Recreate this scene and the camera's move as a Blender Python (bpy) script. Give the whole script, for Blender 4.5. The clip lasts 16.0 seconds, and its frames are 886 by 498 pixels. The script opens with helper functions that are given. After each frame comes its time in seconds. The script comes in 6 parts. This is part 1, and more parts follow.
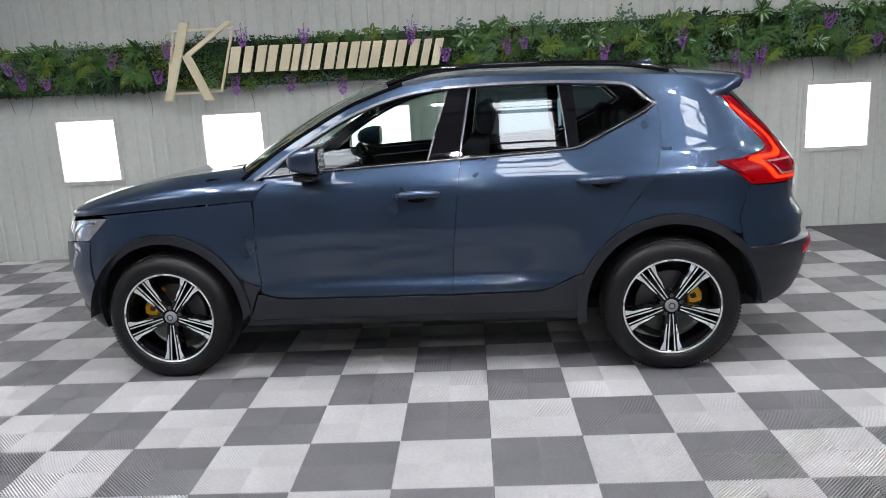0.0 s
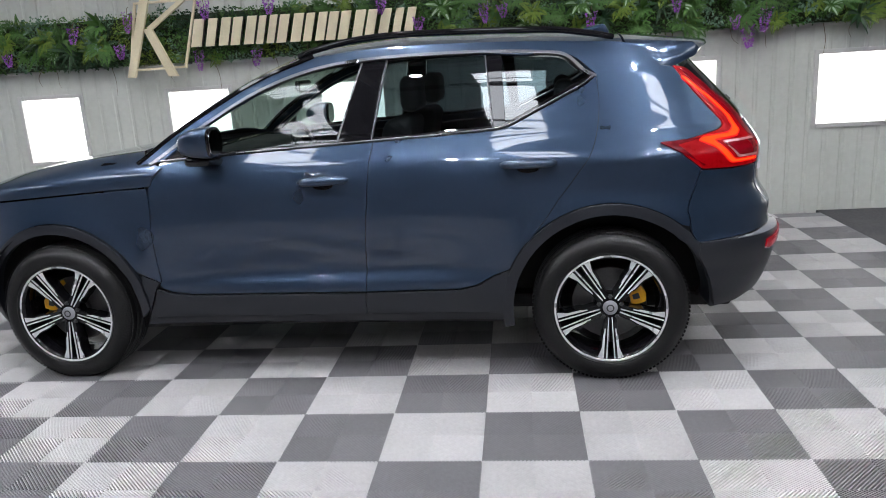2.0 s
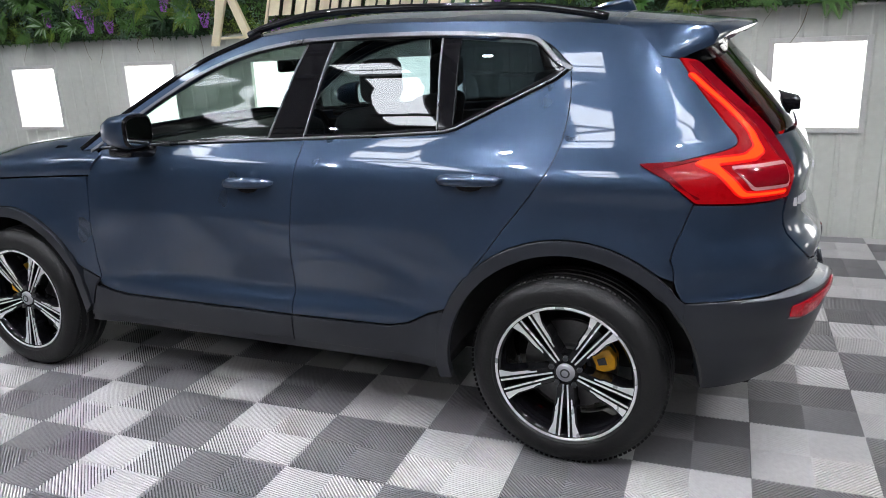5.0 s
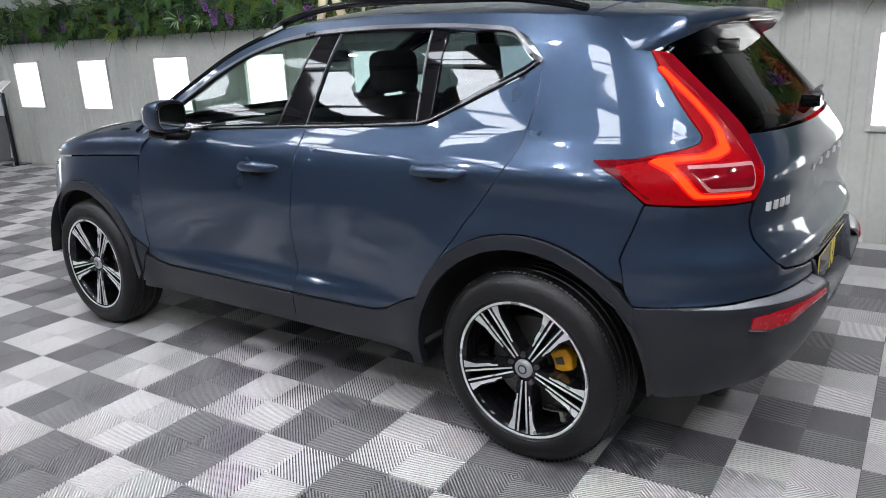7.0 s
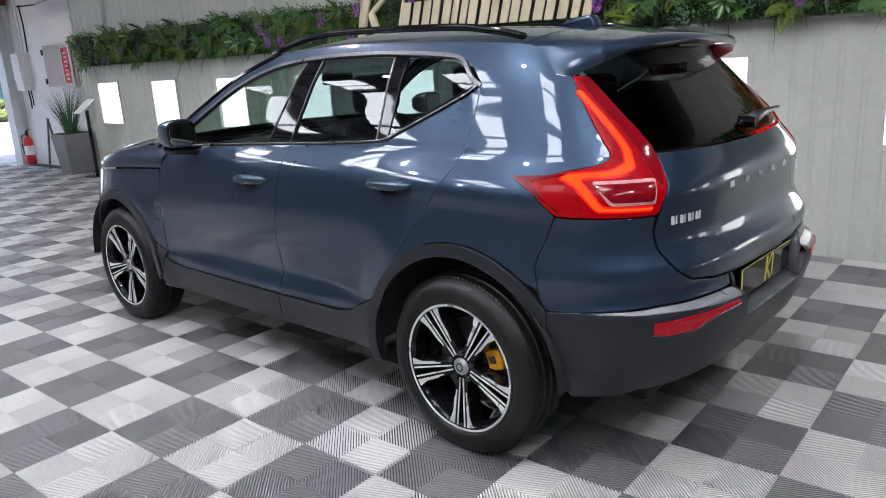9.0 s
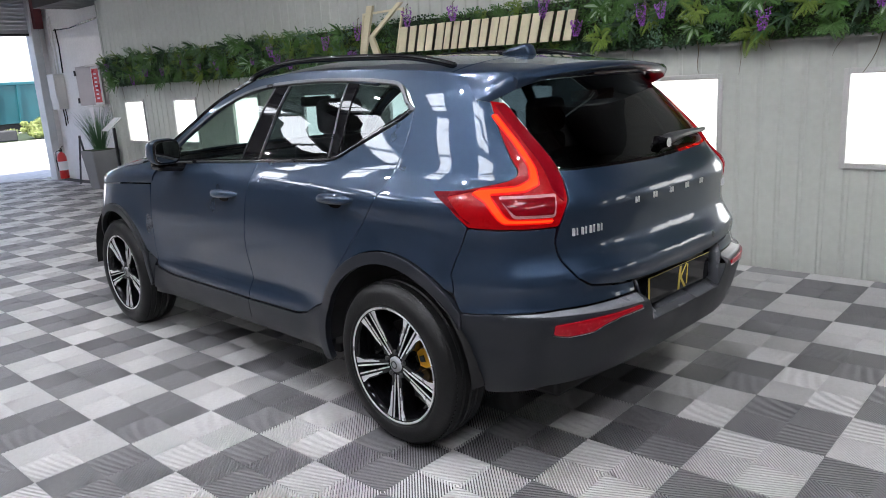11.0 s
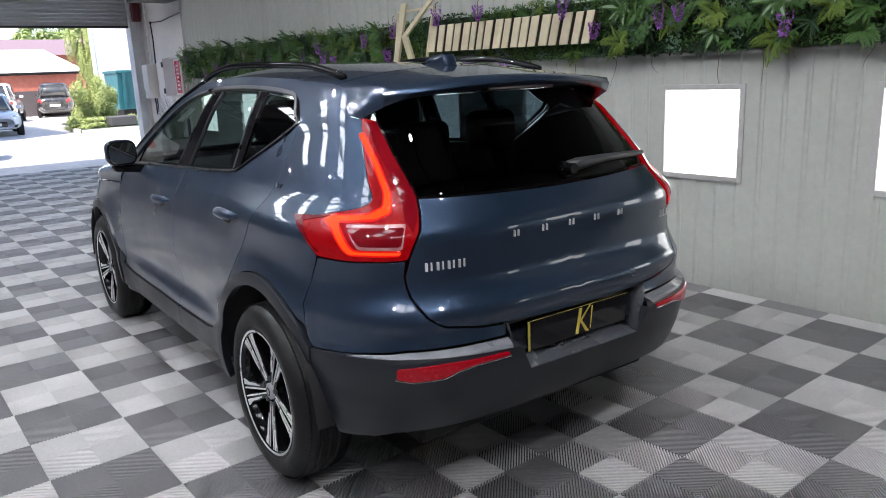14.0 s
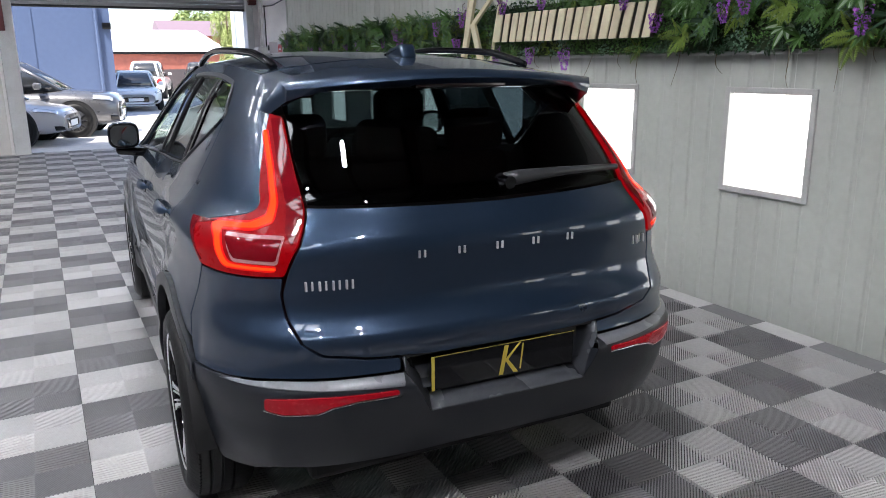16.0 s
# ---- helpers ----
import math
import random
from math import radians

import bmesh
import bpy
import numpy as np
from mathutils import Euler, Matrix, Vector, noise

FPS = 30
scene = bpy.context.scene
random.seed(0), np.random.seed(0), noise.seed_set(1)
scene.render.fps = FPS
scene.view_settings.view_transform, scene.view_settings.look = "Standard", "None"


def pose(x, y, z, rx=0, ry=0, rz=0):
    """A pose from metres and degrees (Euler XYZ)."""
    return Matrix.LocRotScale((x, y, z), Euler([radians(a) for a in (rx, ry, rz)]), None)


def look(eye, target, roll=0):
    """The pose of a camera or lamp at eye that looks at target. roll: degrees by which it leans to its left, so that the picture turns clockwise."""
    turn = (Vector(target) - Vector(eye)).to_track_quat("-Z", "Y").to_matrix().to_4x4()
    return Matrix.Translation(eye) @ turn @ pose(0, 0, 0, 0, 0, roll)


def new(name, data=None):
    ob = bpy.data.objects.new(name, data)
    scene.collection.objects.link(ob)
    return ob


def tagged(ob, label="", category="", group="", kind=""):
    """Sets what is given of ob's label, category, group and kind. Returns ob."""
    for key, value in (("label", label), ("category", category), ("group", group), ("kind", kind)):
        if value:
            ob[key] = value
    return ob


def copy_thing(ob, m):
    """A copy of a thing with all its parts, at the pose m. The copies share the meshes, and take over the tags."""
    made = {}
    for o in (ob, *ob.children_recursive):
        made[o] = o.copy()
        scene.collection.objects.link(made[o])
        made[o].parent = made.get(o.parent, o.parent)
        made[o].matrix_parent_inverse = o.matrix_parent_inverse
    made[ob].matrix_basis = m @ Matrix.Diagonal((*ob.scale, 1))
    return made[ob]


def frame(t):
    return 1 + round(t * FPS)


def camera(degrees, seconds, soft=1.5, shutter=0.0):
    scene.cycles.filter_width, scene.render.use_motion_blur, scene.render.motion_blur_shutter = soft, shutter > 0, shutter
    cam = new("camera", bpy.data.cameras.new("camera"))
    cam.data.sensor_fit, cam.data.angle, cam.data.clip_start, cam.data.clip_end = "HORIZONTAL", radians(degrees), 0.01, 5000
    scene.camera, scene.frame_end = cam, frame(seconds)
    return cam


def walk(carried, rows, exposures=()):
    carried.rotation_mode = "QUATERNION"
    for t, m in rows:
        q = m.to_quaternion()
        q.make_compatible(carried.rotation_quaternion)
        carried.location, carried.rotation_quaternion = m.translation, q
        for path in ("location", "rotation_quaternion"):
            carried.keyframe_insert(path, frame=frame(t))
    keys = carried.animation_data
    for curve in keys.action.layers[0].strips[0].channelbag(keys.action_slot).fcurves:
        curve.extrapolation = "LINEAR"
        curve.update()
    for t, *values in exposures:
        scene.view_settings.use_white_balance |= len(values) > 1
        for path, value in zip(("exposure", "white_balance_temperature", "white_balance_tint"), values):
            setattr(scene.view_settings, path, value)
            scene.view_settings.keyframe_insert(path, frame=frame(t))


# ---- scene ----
cam = camera(61.6, 16.0, soft=0.95)
METRES, EYE, TILT, LEAN, TURN = 5.627, 1.519, 0.0, 0.0, 2.6
ROWS = [
    (0.0, 0.0, 0.0, 0.0, -0.63, -12.4, 2.86),
    (0.5, 0.0255, 0.0098, -0.0041, -0.21, -12.8, 3.01),
    (1.0, 0.0582, 0.0272, -0.0065, 0.38, -13.32, 3.17),
    (1.5, 0.0868, 0.0494, -0.006, 1.32, -13.78, 3.3),
    (2.0, 0.1119, 0.0793, -0.0082, 2.76, -14.11, 3.38),
    (2.5, 0.1354, 0.1083, -0.0049, 4.33, -14.41, 3.29),
    (3.0, 0.1631, 0.133, -0.003, 6.67, -14.71, 3.28),
    (5.5, 0.3032, 0.2516, -0.0047, 21.86, -16.27, 2.54),
    (6.0, 0.3329, 0.2679, -0.0064, 25.95, -16.44, 2.84),
    (6.5, 0.3609, 0.2744, -0.0048, 28.25, -16.37, 2.76),
    (7.0, 0.385, 0.2716, -0.0067, 30.21, -16.21, 2.67),
    (7.5, 0.4083, 0.2689, -0.0068, 31.92, -16.37, 2.77),
    (8.0, 0.4321, 0.2728, -0.0077, 33.9, -16.09, 2.92),
    (8.5, 0.4572, 0.2808, -0.0065, 35.72, -15.22, 3.16),
    (9.0, 0.4842, 0.2829, -0.0043, 36.61, -14.71, 3.17),
    (11.5, 0.594, 0.2941, -0.0009, 40.37, -13.06, 3.34),
    (12.0, 0.617, 0.3159, -0.0014, 41.61, -13.04, 3.29),
    (12.5, 0.631, 0.3408, 0.0025, 42.93, -13.06, 3.13),
    (13.0, 0.6395, 0.3691, 0.0022, 44.64, -13.13, 2.89),
    (13.5, 0.6483, 0.4002, 0.0035, 46.57, -13.21, 2.64),
    (14.0, 0.6579, 0.4335, 0.0046, 48.66, -13.4, 2.33),
    (14.5, 0.6726, 0.4687, 0.0025, 51.47, -13.49, 2.09),
    (15.0, 0.6816, 0.5032, 0.007, 53.92, -13.62, 1.6),
    (15.5, 0.6842, 0.5367, 0.0053, 56.52, -13.77, 1.05),
    (16.0, 0.6842, 0.5728, 0.0041, 59.14, -13.92, 0.54),
]
walk(cam, [(t, pose(0, 0, EYE, TILT, LEAN, TURN) @ pose(METRES * x, METRES * y, METRES * z, 90 + pitch, roll, yaw)) for t, x, y, z, yaw, pitch, roll in ROWS],
     [(0.0, 1.70), (2.0, 1.72), (3.0, 1.77), (6.5, 1.86), (8.0, 1.84), (9.0, 1.8), (11.5, 1.66), (13.0, 1.6), (16.0, 1.62)])

# ---- world, sun, large lights ----
world = bpy.data.worlds.new("sky")
scene.world = world
world.use_nodes = True
_wn = world.node_tree.nodes
_sky = _wn.new("ShaderNodeTexSky")
_sky.sky_type, _sky.sun_disc = "NISHITA", False
_sky.air_density, _sky.dust_density, _sky.ozone_density = 0.8, 1.2, 0.4
_sky.sun_elevation, _sky.sun_rotation = radians(58), radians(146)
world.node_tree.links.new(_sky.outputs[0], _wn["Background"].inputs[0])
_wn["Background"].inputs[1].default_value = 0.15
sun = new("sun", bpy.data.lights.new("sun", "SUN"))
sun.data.energy, sun.data.angle, sun.data.color = 5.0, radians(5), (1.0, 0.95, 0.88)
sun.matrix_world = look((0, 0, 20), Vector((0, 0, 20)) - Vector((math.sin(radians(146)) * math.cos(radians(58)), math.cos(radians(146)) * math.cos(radians(58)), math.sin(radians(58)))))


# ---- materials ----
def mat(name, color, rough=0.6, metal=0.0, vary=0.12, scale=6.0, bump=0.0, bump_scale=120.0, coat=0.0, spec=0.5, rand=0.0, emit=None, island=False):
    """Procedural surface: colour mottled at two scales, roughness mottled, fine relief."""
    m = bpy.data.materials.new(name)
    m.use_nodes = True
    nt = m.node_tree
    b = nt.nodes["Principled BSDF"]
    b.inputs["Roughness"].default_value = rough
    b.inputs["Metallic"].default_value = metal
    b.inputs["Coat Weight"].default_value = coat
    b.inputs["Coat Roughness"].default_value = 0.04
    b.inputs["Specular IOR Level"].default_value = spec
    b.inputs["Base Color"].default_value = (*color, 1)
    tc = nt.nodes.new("ShaderNodeTexCoord")
    if vary > 0:
        n1, n2 = nt.nodes.new("ShaderNodeTexNoise"), nt.nodes.new("ShaderNodeTexNoise")
        n1.inputs["Scale"].default_value, n1.inputs["Detail"].default_value = scale, 3
        n2.inputs["Scale"].default_value, n2.inputs["Detail"].default_value = scale * 14, 2
        nt.links.new(tc.outputs["Object"], n1.inputs["Vector"])
        nt.links.new(tc.outputs["Object"], n2.inputs["Vector"])
        add = nt.nodes.new("ShaderNodeMath")
        add.operation = "ADD"
        nt.links.new(n1.outputs["Fac"], add.inputs[0])
        nt.links.new(n2.outputs["Fac"], add.inputs[1])
        last = add.outputs[0]
        low, high = 0.7, 1.3
        if rand > 0:
            if island:
                src = nt.nodes.new("ShaderNodeNewGeometry").outputs["Random Per Island"]
            else:
                src = nt.nodes.new("ShaderNodeObjectInfo").outputs["Random"]
            mul = nt.nodes.new("ShaderNodeMath")
            mul.operation = "MULTIPLY_ADD"
            mul.inputs[1].default_value = rand
            nt.links.new(src, mul.inputs[0])
            nt.links.new(last, mul.inputs[2])
            last = mul.outputs[0]
            high += rand
        mr = nt.nodes.new("ShaderNodeMapRange")
        mr.inputs["From Min"].default_value, mr.inputs["From Max"].default_value = low, high
        mr.inputs["To Min"].default_value, mr.inputs["To Max"].default_value = 1 - vary, 1 + vary
        nt.links.new(last, mr.inputs["Value"])
        mx = nt.nodes.new("ShaderNodeMix")
        mx.data_type, mx.blend_type = "RGBA", "MULTIPLY"
        mx.inputs["Factor"].default_value = 1.0
        mx.inputs["A"].default_value = (*color, 1)
        nt.links.new(mr.outputs["Result"], mx.inputs["B"])
        nt.links.new(mx.outputs["Result"], b.inputs["Base Color"])
        rr = nt.nodes.new("ShaderNodeMapRange")
        rr.inputs["From Min"].default_value, rr.inputs["From Max"].default_value = 0.3, 0.7
        rr.inputs["To Min"].default_value, rr.inputs["To Max"].default_value = max(0, rough * 0.85), min(1, rough * 1.15)
        nt.links.new(n1.outputs["Fac"], rr.inputs["Value"])
        nt.links.new(rr.outputs["Result"], b.inputs["Roughness"])
    if bump > 0:
        nb, bp = nt.nodes.new("ShaderNodeTexNoise"), nt.nodes.new("ShaderNodeBump")
        nb.inputs["Scale"].default_value, nb.inputs["Detail"].default_value = bump_scale, 3
        bp.inputs["Strength"].default_value, bp.inputs["Distance"].default_value = bump, 0.004
        nt.links.new(tc.outputs["Object"], nb.inputs["Vector"])
        nt.links.new(nb.outputs["Fac"], bp.inputs["Height"])
        nt.links.new(bp.outputs["Normal"], b.inputs["Normal"])
    if emit:
        b.inputs["Emission Color"].default_value = (*emit[0], 1)
        b.inputs["Emission Strength"].default_value = emit[1]
    return m


def glass(name, tint, rough=0.0, base=0.045):
    """Thin pane: tinted see-through, with a gloss that grows towards grazing view."""
    m = bpy.data.materials.new(name)
    m.use_nodes = True
    nt = m.node_tree
    nt.nodes.remove(nt.nodes["Principled BSDF"])
    tr, gl, mx, lw, pw, ma = (nt.nodes.new("ShaderNode" + k) for k in ("BsdfTransparent", "BsdfGlossy", "MixShader", "LayerWeight", "Math", "Math"))
    tr.inputs[0].default_value = (*tint, 1)
    gl.inputs["Roughness"].default_value = rough
    lw.inputs["Blend"].default_value = 0.5
    pw.operation, ma.operation = "POWER", "MULTIPLY_ADD"
    pw.inputs[1].default_value = 5.0
    ma.inputs[1].default_value, ma.inputs[2].default_value = 1 - base, base
    nt.links.new(lw.outputs["Facing"], pw.inputs[0])
    nt.links.new(pw.outputs[0], ma.inputs[0])
    nt.links.new(ma.outputs[0], mx.inputs[0])
    nt.links.new(tr.outputs[0], mx.inputs[1])
    nt.links.new(gl.outputs[0], mx.inputs[2])
    nt.links.new(mx.outputs[0], nt.nodes["Material Output"].inputs[0])
    return m


M_WALL = mat("wall_cladding", (0.49, 0.51, 0.475), 0.55, vary=0.05, scale=1.5, bump=0.05)
M_WHITE = mat("white_wall", (0.83, 0.81, 0.81), 0.7, vary=0.06, scale=2.0, bump=0.1)
M_TRIM = mat("window_frame_grey", (0.50, 0.50, 0.49), 0.4, vary=0.05)
M_LIGHT = mat("lit_pane", (0.85, 0.85, 0.85), 0.4, vary=0, emit=((1.0, 1.0, 0.98), 1.15))
M_TILE_L = mat("tile_light", (0.46, 0.455, 0.46), 0.40, vary=0.16, scale=4, rand=0.5, bump=0.08)
M_TILE_D = mat("tile_dark", (0.165, 0.163, 0.173), 0.40, vary=0.18, scale=4, rand=0.5, bump=0.08)
M_TILE_L2 = mat("tile_light_far", (0.46, 0.455, 0.46), 0.40, vary=0.16, scale=4, rand=0.5, island=True)
M_TILE_D2 = mat("tile_dark_far", (0.165, 0.163, 0.173), 0.40, vary=0.18, scale=4, rand=0.5, island=True)
M_SLAB = mat("dark_slab", (0.05, 0.05, 0.055), 0.8, vary=0.3, scale=3, bump=0.2)
M_END = mat("end_wall_grey", (0.20, 0.20, 0.21), 0.7, vary=0.12, scale=0.8)
M_CEIL = mat("ceiling_sheet", (0.19, 0.19, 0.195), 0.7, vary=0.2, scale=1)
M_SOUTH = mat("dark_side_wall", (0.15, 0.15, 0.165), 0.7, vary=0.25, scale=0.7)
M_STEEL = mat("steel_dark", (0.03, 0.03, 0.033), 0.5, metal=0.1, vary=0.2)
M_SKYL = mat("rooflight_sheet", (0.8, 0.8, 0.8), 0.5, vary=0, emit=((0.92, 0.97, 1.06), 3.6))
M_SPOT = mat("spot_lens", (0.8, 0.8, 0.8), 0.3, vary=0, emit=((0.965, 0.965, 1.0), 660.0))
M_CREAM = mat("cream_sign", (0.70, 0.63, 0.44), 0.45, vary=0.06)
M_PAINT = mat("blue_car_paint", (0.0220, 0.0395, 0.0720), 0.32, metal=0.62, vary=0.03, scale=3, coat=1.0, spec=0.2)
M_PAINT.node_tree.nodes["Principled BSDF"].inputs["Coat IOR"].default_value = 1.55
M_PAINT.node_tree.nodes["Principled BSDF"].inputs["Coat Roughness"].default_value = 0.035
M_CLAD = mat("grey_plastic_cladding", (0.0092, 0.0110, 0.0157), 0.36, vary=0.08, scale=5, bump=0.06, bump_scale=500, spec=0.5)
# cladding on the bumper ledge, its upward-facing highlight put into a lighter grey
M_SHEEN = mat("ledge_sheen_grey", (0.135, 0.14, 0.155), 0.30, vary=0.08, scale=5, bump=0.05, bump_scale=500)
# cladding in the plate recess, lightened to carry the reflections on its slopes
M_RECESS = mat("recess_plastic_lit", (0.045, 0.048, 0.056), 0.27, vary=0.08, scale=5, bump=0.05, bump_scale=500)
M_BLACK = mat("gloss_black", (0.005, 0.005, 0.006), 0.04, vary=0, spec=0.38)
M_DARK = mat("dark_inner", (0.006, 0.006, 0.007), 0.8, vary=0.1)
M_LINING = mat("pale_grey_headlining", (0.42, 0.42, 0.40), 0.8, vary=0.06, scale=8, bump=0.1)
M_SEAT = mat("charcoal_upholstery", (0.012, 0.012, 0.013), 0.7, vary=0.15, scale=10, bump=0.1)
M_CHROME = mat("bright_trim", (0.72, 0.72, 0.73), 0.16, metal=1.0, vary=0.02)
M_SATIN = mat("satin_metal", (0.66, 0.66, 0.68), 0.35, metal=0.5, vary=0.05)
M_CAP = mat("brushed_cap", (0.36, 0.36, 0.38), 0.32, metal=0.6, vary=0.05, scale=20)
M_ALLOY = mat("machined_alloy", (0.70, 0.70, 0.71), 0.30, metal=0.6, vary=0.04, scale=20)
M_TYRE = mat("tyre_rubber", (0.0055, 0.0055, 0.006), 0.46, vary=0.45, scale=14, bump=0.35, bump_scale=90, spec=0.32)
M_DISC = mat("brake_disc", (0.10, 0.10, 0.10), 0.4, metal=0.8, vary=0.1)
M_YEL = mat("yellow_caliper", (0.75, 0.36, 0.01), 0.35, vary=0.08)
M_RED = mat("red_lens", (0.10, 0.0008, 0.003), 0.3, vary=0.3, scale=34, coat=0.15, spec=0.05, emit=((1.0, 0.0005, 0.003), 0.062))
M_RED2 = mat("deep_red_lens", (0.055, 0.001, 0.004), 0.25, vary=0.5, scale=22, coat=0.15, spec=0.05, emit=((1.0, 0.0005, 0.006), 0.018))
# unlit reflector: the small emission stands in for light it throws back
M_REFL = mat("red_reflector_glow", (0.11, 0.0015, 0.006), 0.25, vary=0.25, scale=60, coat=0.6, spec=0.1, emit=((1.0, 0.003, 0.02), 0.05))
M_REDLIT = mat("lit_red_guide", (0.5, 0.01, 0.002), 0.2, vary=0, spec=0.05, emit=((1.0, 0.030, 0.004), 0.95))
M_REDGLOW = mat("red_diffuser", (0.3, 0.005, 0.006), 0.3, vary=0.15, scale=40, coat=0.15, spec=0.05, emit=((1.0, 0.006, 0.003), 0.22))
M_REDDK = mat("dark_red_lens", (0.12, 0.002, 0.006), 0.08, vary=0, coat=0.4, spec=0.2, emit=((1.0, 0.003, 0.01), 0.008))
M_STOP = mat("unlit_red_lens", (0.035, 0.003, 0.005), 0.1, vary=0, coat=0.5)
M_CLEAR = mat("clear_lens", (0.34, 0.16, 0.17), 0.15, vary=0, coat=0.3, emit=((1.0, 0.3, 0.3), 0.04))
M_HEAD = mat("headlamp_lens", (0.26, 0.27, 0.29), 0.08, vary=0.3, scale=30, metal=0.5, coat=1.0)
M_TRIMD = mat("dark_satin_trim", (0.13, 0.13, 0.14), 0.3, metal=1.0, vary=0.05)
M_GLASS = glass("clear_glass", (0.60, 0.69, 0.65))
M_TINT = glass("privacy_glass", (0.22, 0.27, 0.29), base=0.07)
M_PRIV = glass("rear_privacy_glass", (0.065, 0.085, 0.095), base=0.05)
M_LEAF = [mat("leaf_%s" % n, c, 0.5, vary=0.3, scale=9, rand=0.7, island=True, spec=0.3) for n, c in
          (("green", (0.055, 0.132, 0.026)), ("dark", (0.018, 0.052, 0.020)), ("lime", (0.125, 0.195, 0.025)), ("pale", (0.10, 0.18, 0.115)), ("streaked", (0.26, 0.36, 0.24)))]
M_FLOWER = mat("purple_blossom", (0.34, 0.10, 0.50), 0.6, vary=0.3, scale=40, rand=0.6, island=True)
M_STEM = mat("stem_brown", (0.10, 0.075, 0.035), 0.7, vary=0.2)
M_BACK = mat("plant_backing", (0.02, 0.035, 0.012), 0.9, vary=0.3)


# ---- mesh helpers ----
def mesh_of(name, verts, faces, materials=(), smooth=False, idx=None):
    me = bpy.data.meshes.new(name)
    me.from_pydata([tuple(v) for v in verts], [], [tuple(f) for f in faces])
    for m in materials:
        me.materials.append(m)
    if smooth:
        me.polygons.foreach_set("use_smooth", [True] * len(me.polygons))
    if idx is not None:
        me.polygons.foreach_set("material_index", idx)
    me.update()
    return me


def part(name, bm, material, parent=None, label="", smooth=False, m=None):
    """Links a bmesh (or mesh) as one mesh object under a thing or part."""
    if isinstance(bm, bmesh.types.BMesh):
        me = bpy.data.meshes.new(name)
        bmesh.ops.recalc_face_normals(bm, faces=bm.faces)
        bm.to_mesh(me)
        bm.free()
    else:
        me = bm
    if material is not None and not me.materials:
        me.materials.append(material)
    if smooth:
        me.polygons.foreach_set("use_smooth", [True] * len(me.polygons))
    ob = new(name, me)
    if parent is not None:
        ob.parent = parent
    if m is not None:
        ob.matrix_basis = m
    if label:
        tagged(ob, label)
    return ob


def box(x0, x1, y0, y1, z0, z1, bevel=0.0, bm=None, seg=2):
    bm = bm or bmesh.new()
    r = bmesh.ops.create_cube(bm, size=1.0, matrix=Matrix.Translation(((x0 + x1) / 2, (y0 + y1) / 2, (z0 + z1) / 2)) @ Matrix.Diagonal((x1 - x0, y1 - y0, z1 - z0, 1)))
    if bevel > 0:
        es = {e for v in r["verts"] for e in v.link_edges}
        bmesh.ops.bevel(bm, geom=list(es), offset=bevel, segments=seg, profile=0.5, affect="EDGES")
    return bm


def prism(pts, y0, y1, axis="y", bevel=0.0, bm=None):
    """A flat outline of (a, b) points given depth along an axis."""
    bm = bm or bmesh.new()
    put = {"y": lambda a, b, d: (a, d, b), "x": lambda a, b, d: (d, a, b), "z": lambda a, b, d: (a, b, d)}[axis]
    lo = [bm.verts.new(put(a, b, y0)) for a, b in pts]
    hi = [bm.verts.new(put(a, b, y1)) for a, b in pts]
    fs = [bm.faces.new(lo), bm.faces.new(hi)]
    n = len(pts)
    for k in range(n):
        fs.append(bm.faces.new((lo[k], lo[(k + 1) % n], hi[(k + 1) % n], hi[k])))
    if bevel > 0:
        bmesh.ops.bevel(bm, geom=list({e for f in fs for e in f.edges}), offset=bevel, segments=2, profile=0.5, affect="EDGES")
    return bm


def tube(points, radius, sides=8, bm=None, closed=False):
    """A round bar along points; radius may be a number or one for each point."""
    bm = bm or bmesh.new()
    pts = [Vector(p) for p in points]
    n = len(pts)
    rad = radius if isinstance(radius, (list, tuple)) else [radius] * n
    rings = []
    ref = Vector((0.31, 0.17, 0.93)).normalized()
    for i, p in enumerate(pts):
        d = (pts[(i + 1) % n] - pts[i - 1]) if closed else (pts[min(i + 1, n - 1)] - pts[max(i - 1, 0)])
        d.normalize()
        a = d.cross(ref).normalized()
        b = d.cross(a)
        rings.append([bm.verts.new(p + rad[i] * (a * math.cos(2 * math.pi * k / sides) + b * math.sin(2 * math.pi * k / sides))) for k in range(sides)])
    for i in range(n if closed else n - 1):
        r, s = rings[i], rings[(i + 1) % n]
        for k in range(sides):
            bm.faces.new((r[k], r[(k + 1) % sides], s[(k + 1) % sides], s[k]))
    if not closed:
        bm.faces.new(rings[0][::-1])
        bm.faces.new(rings[-1])
    return bm


def lathe(profile, sides=64, axis="y", bm=None, closed=False):
    """Turns (radius, along) points round an axis."""
    bm = bm or bmesh.new()
    rings = []
    for r, a in profile:
        ring = []
        for k in range(sides):
            t = 2 * math.pi * k / sides
            c, s = r * math.cos(t), r * math.sin(t)
            ring.append(bm.verts.new({"y": (c, a, s), "z": (c, s, a), "x": (a, c, s)}[axis]))
        rings.append(ring)
    n = len(rings)
    for i in range(n if closed else n - 1):
        p, q = rings[i], rings[(i + 1) % n]
        for k in range(sides):
            bm.faces.new((p[k], p[(k + 1) % sides], q[(k + 1) % sides], q[k]))
    return bm


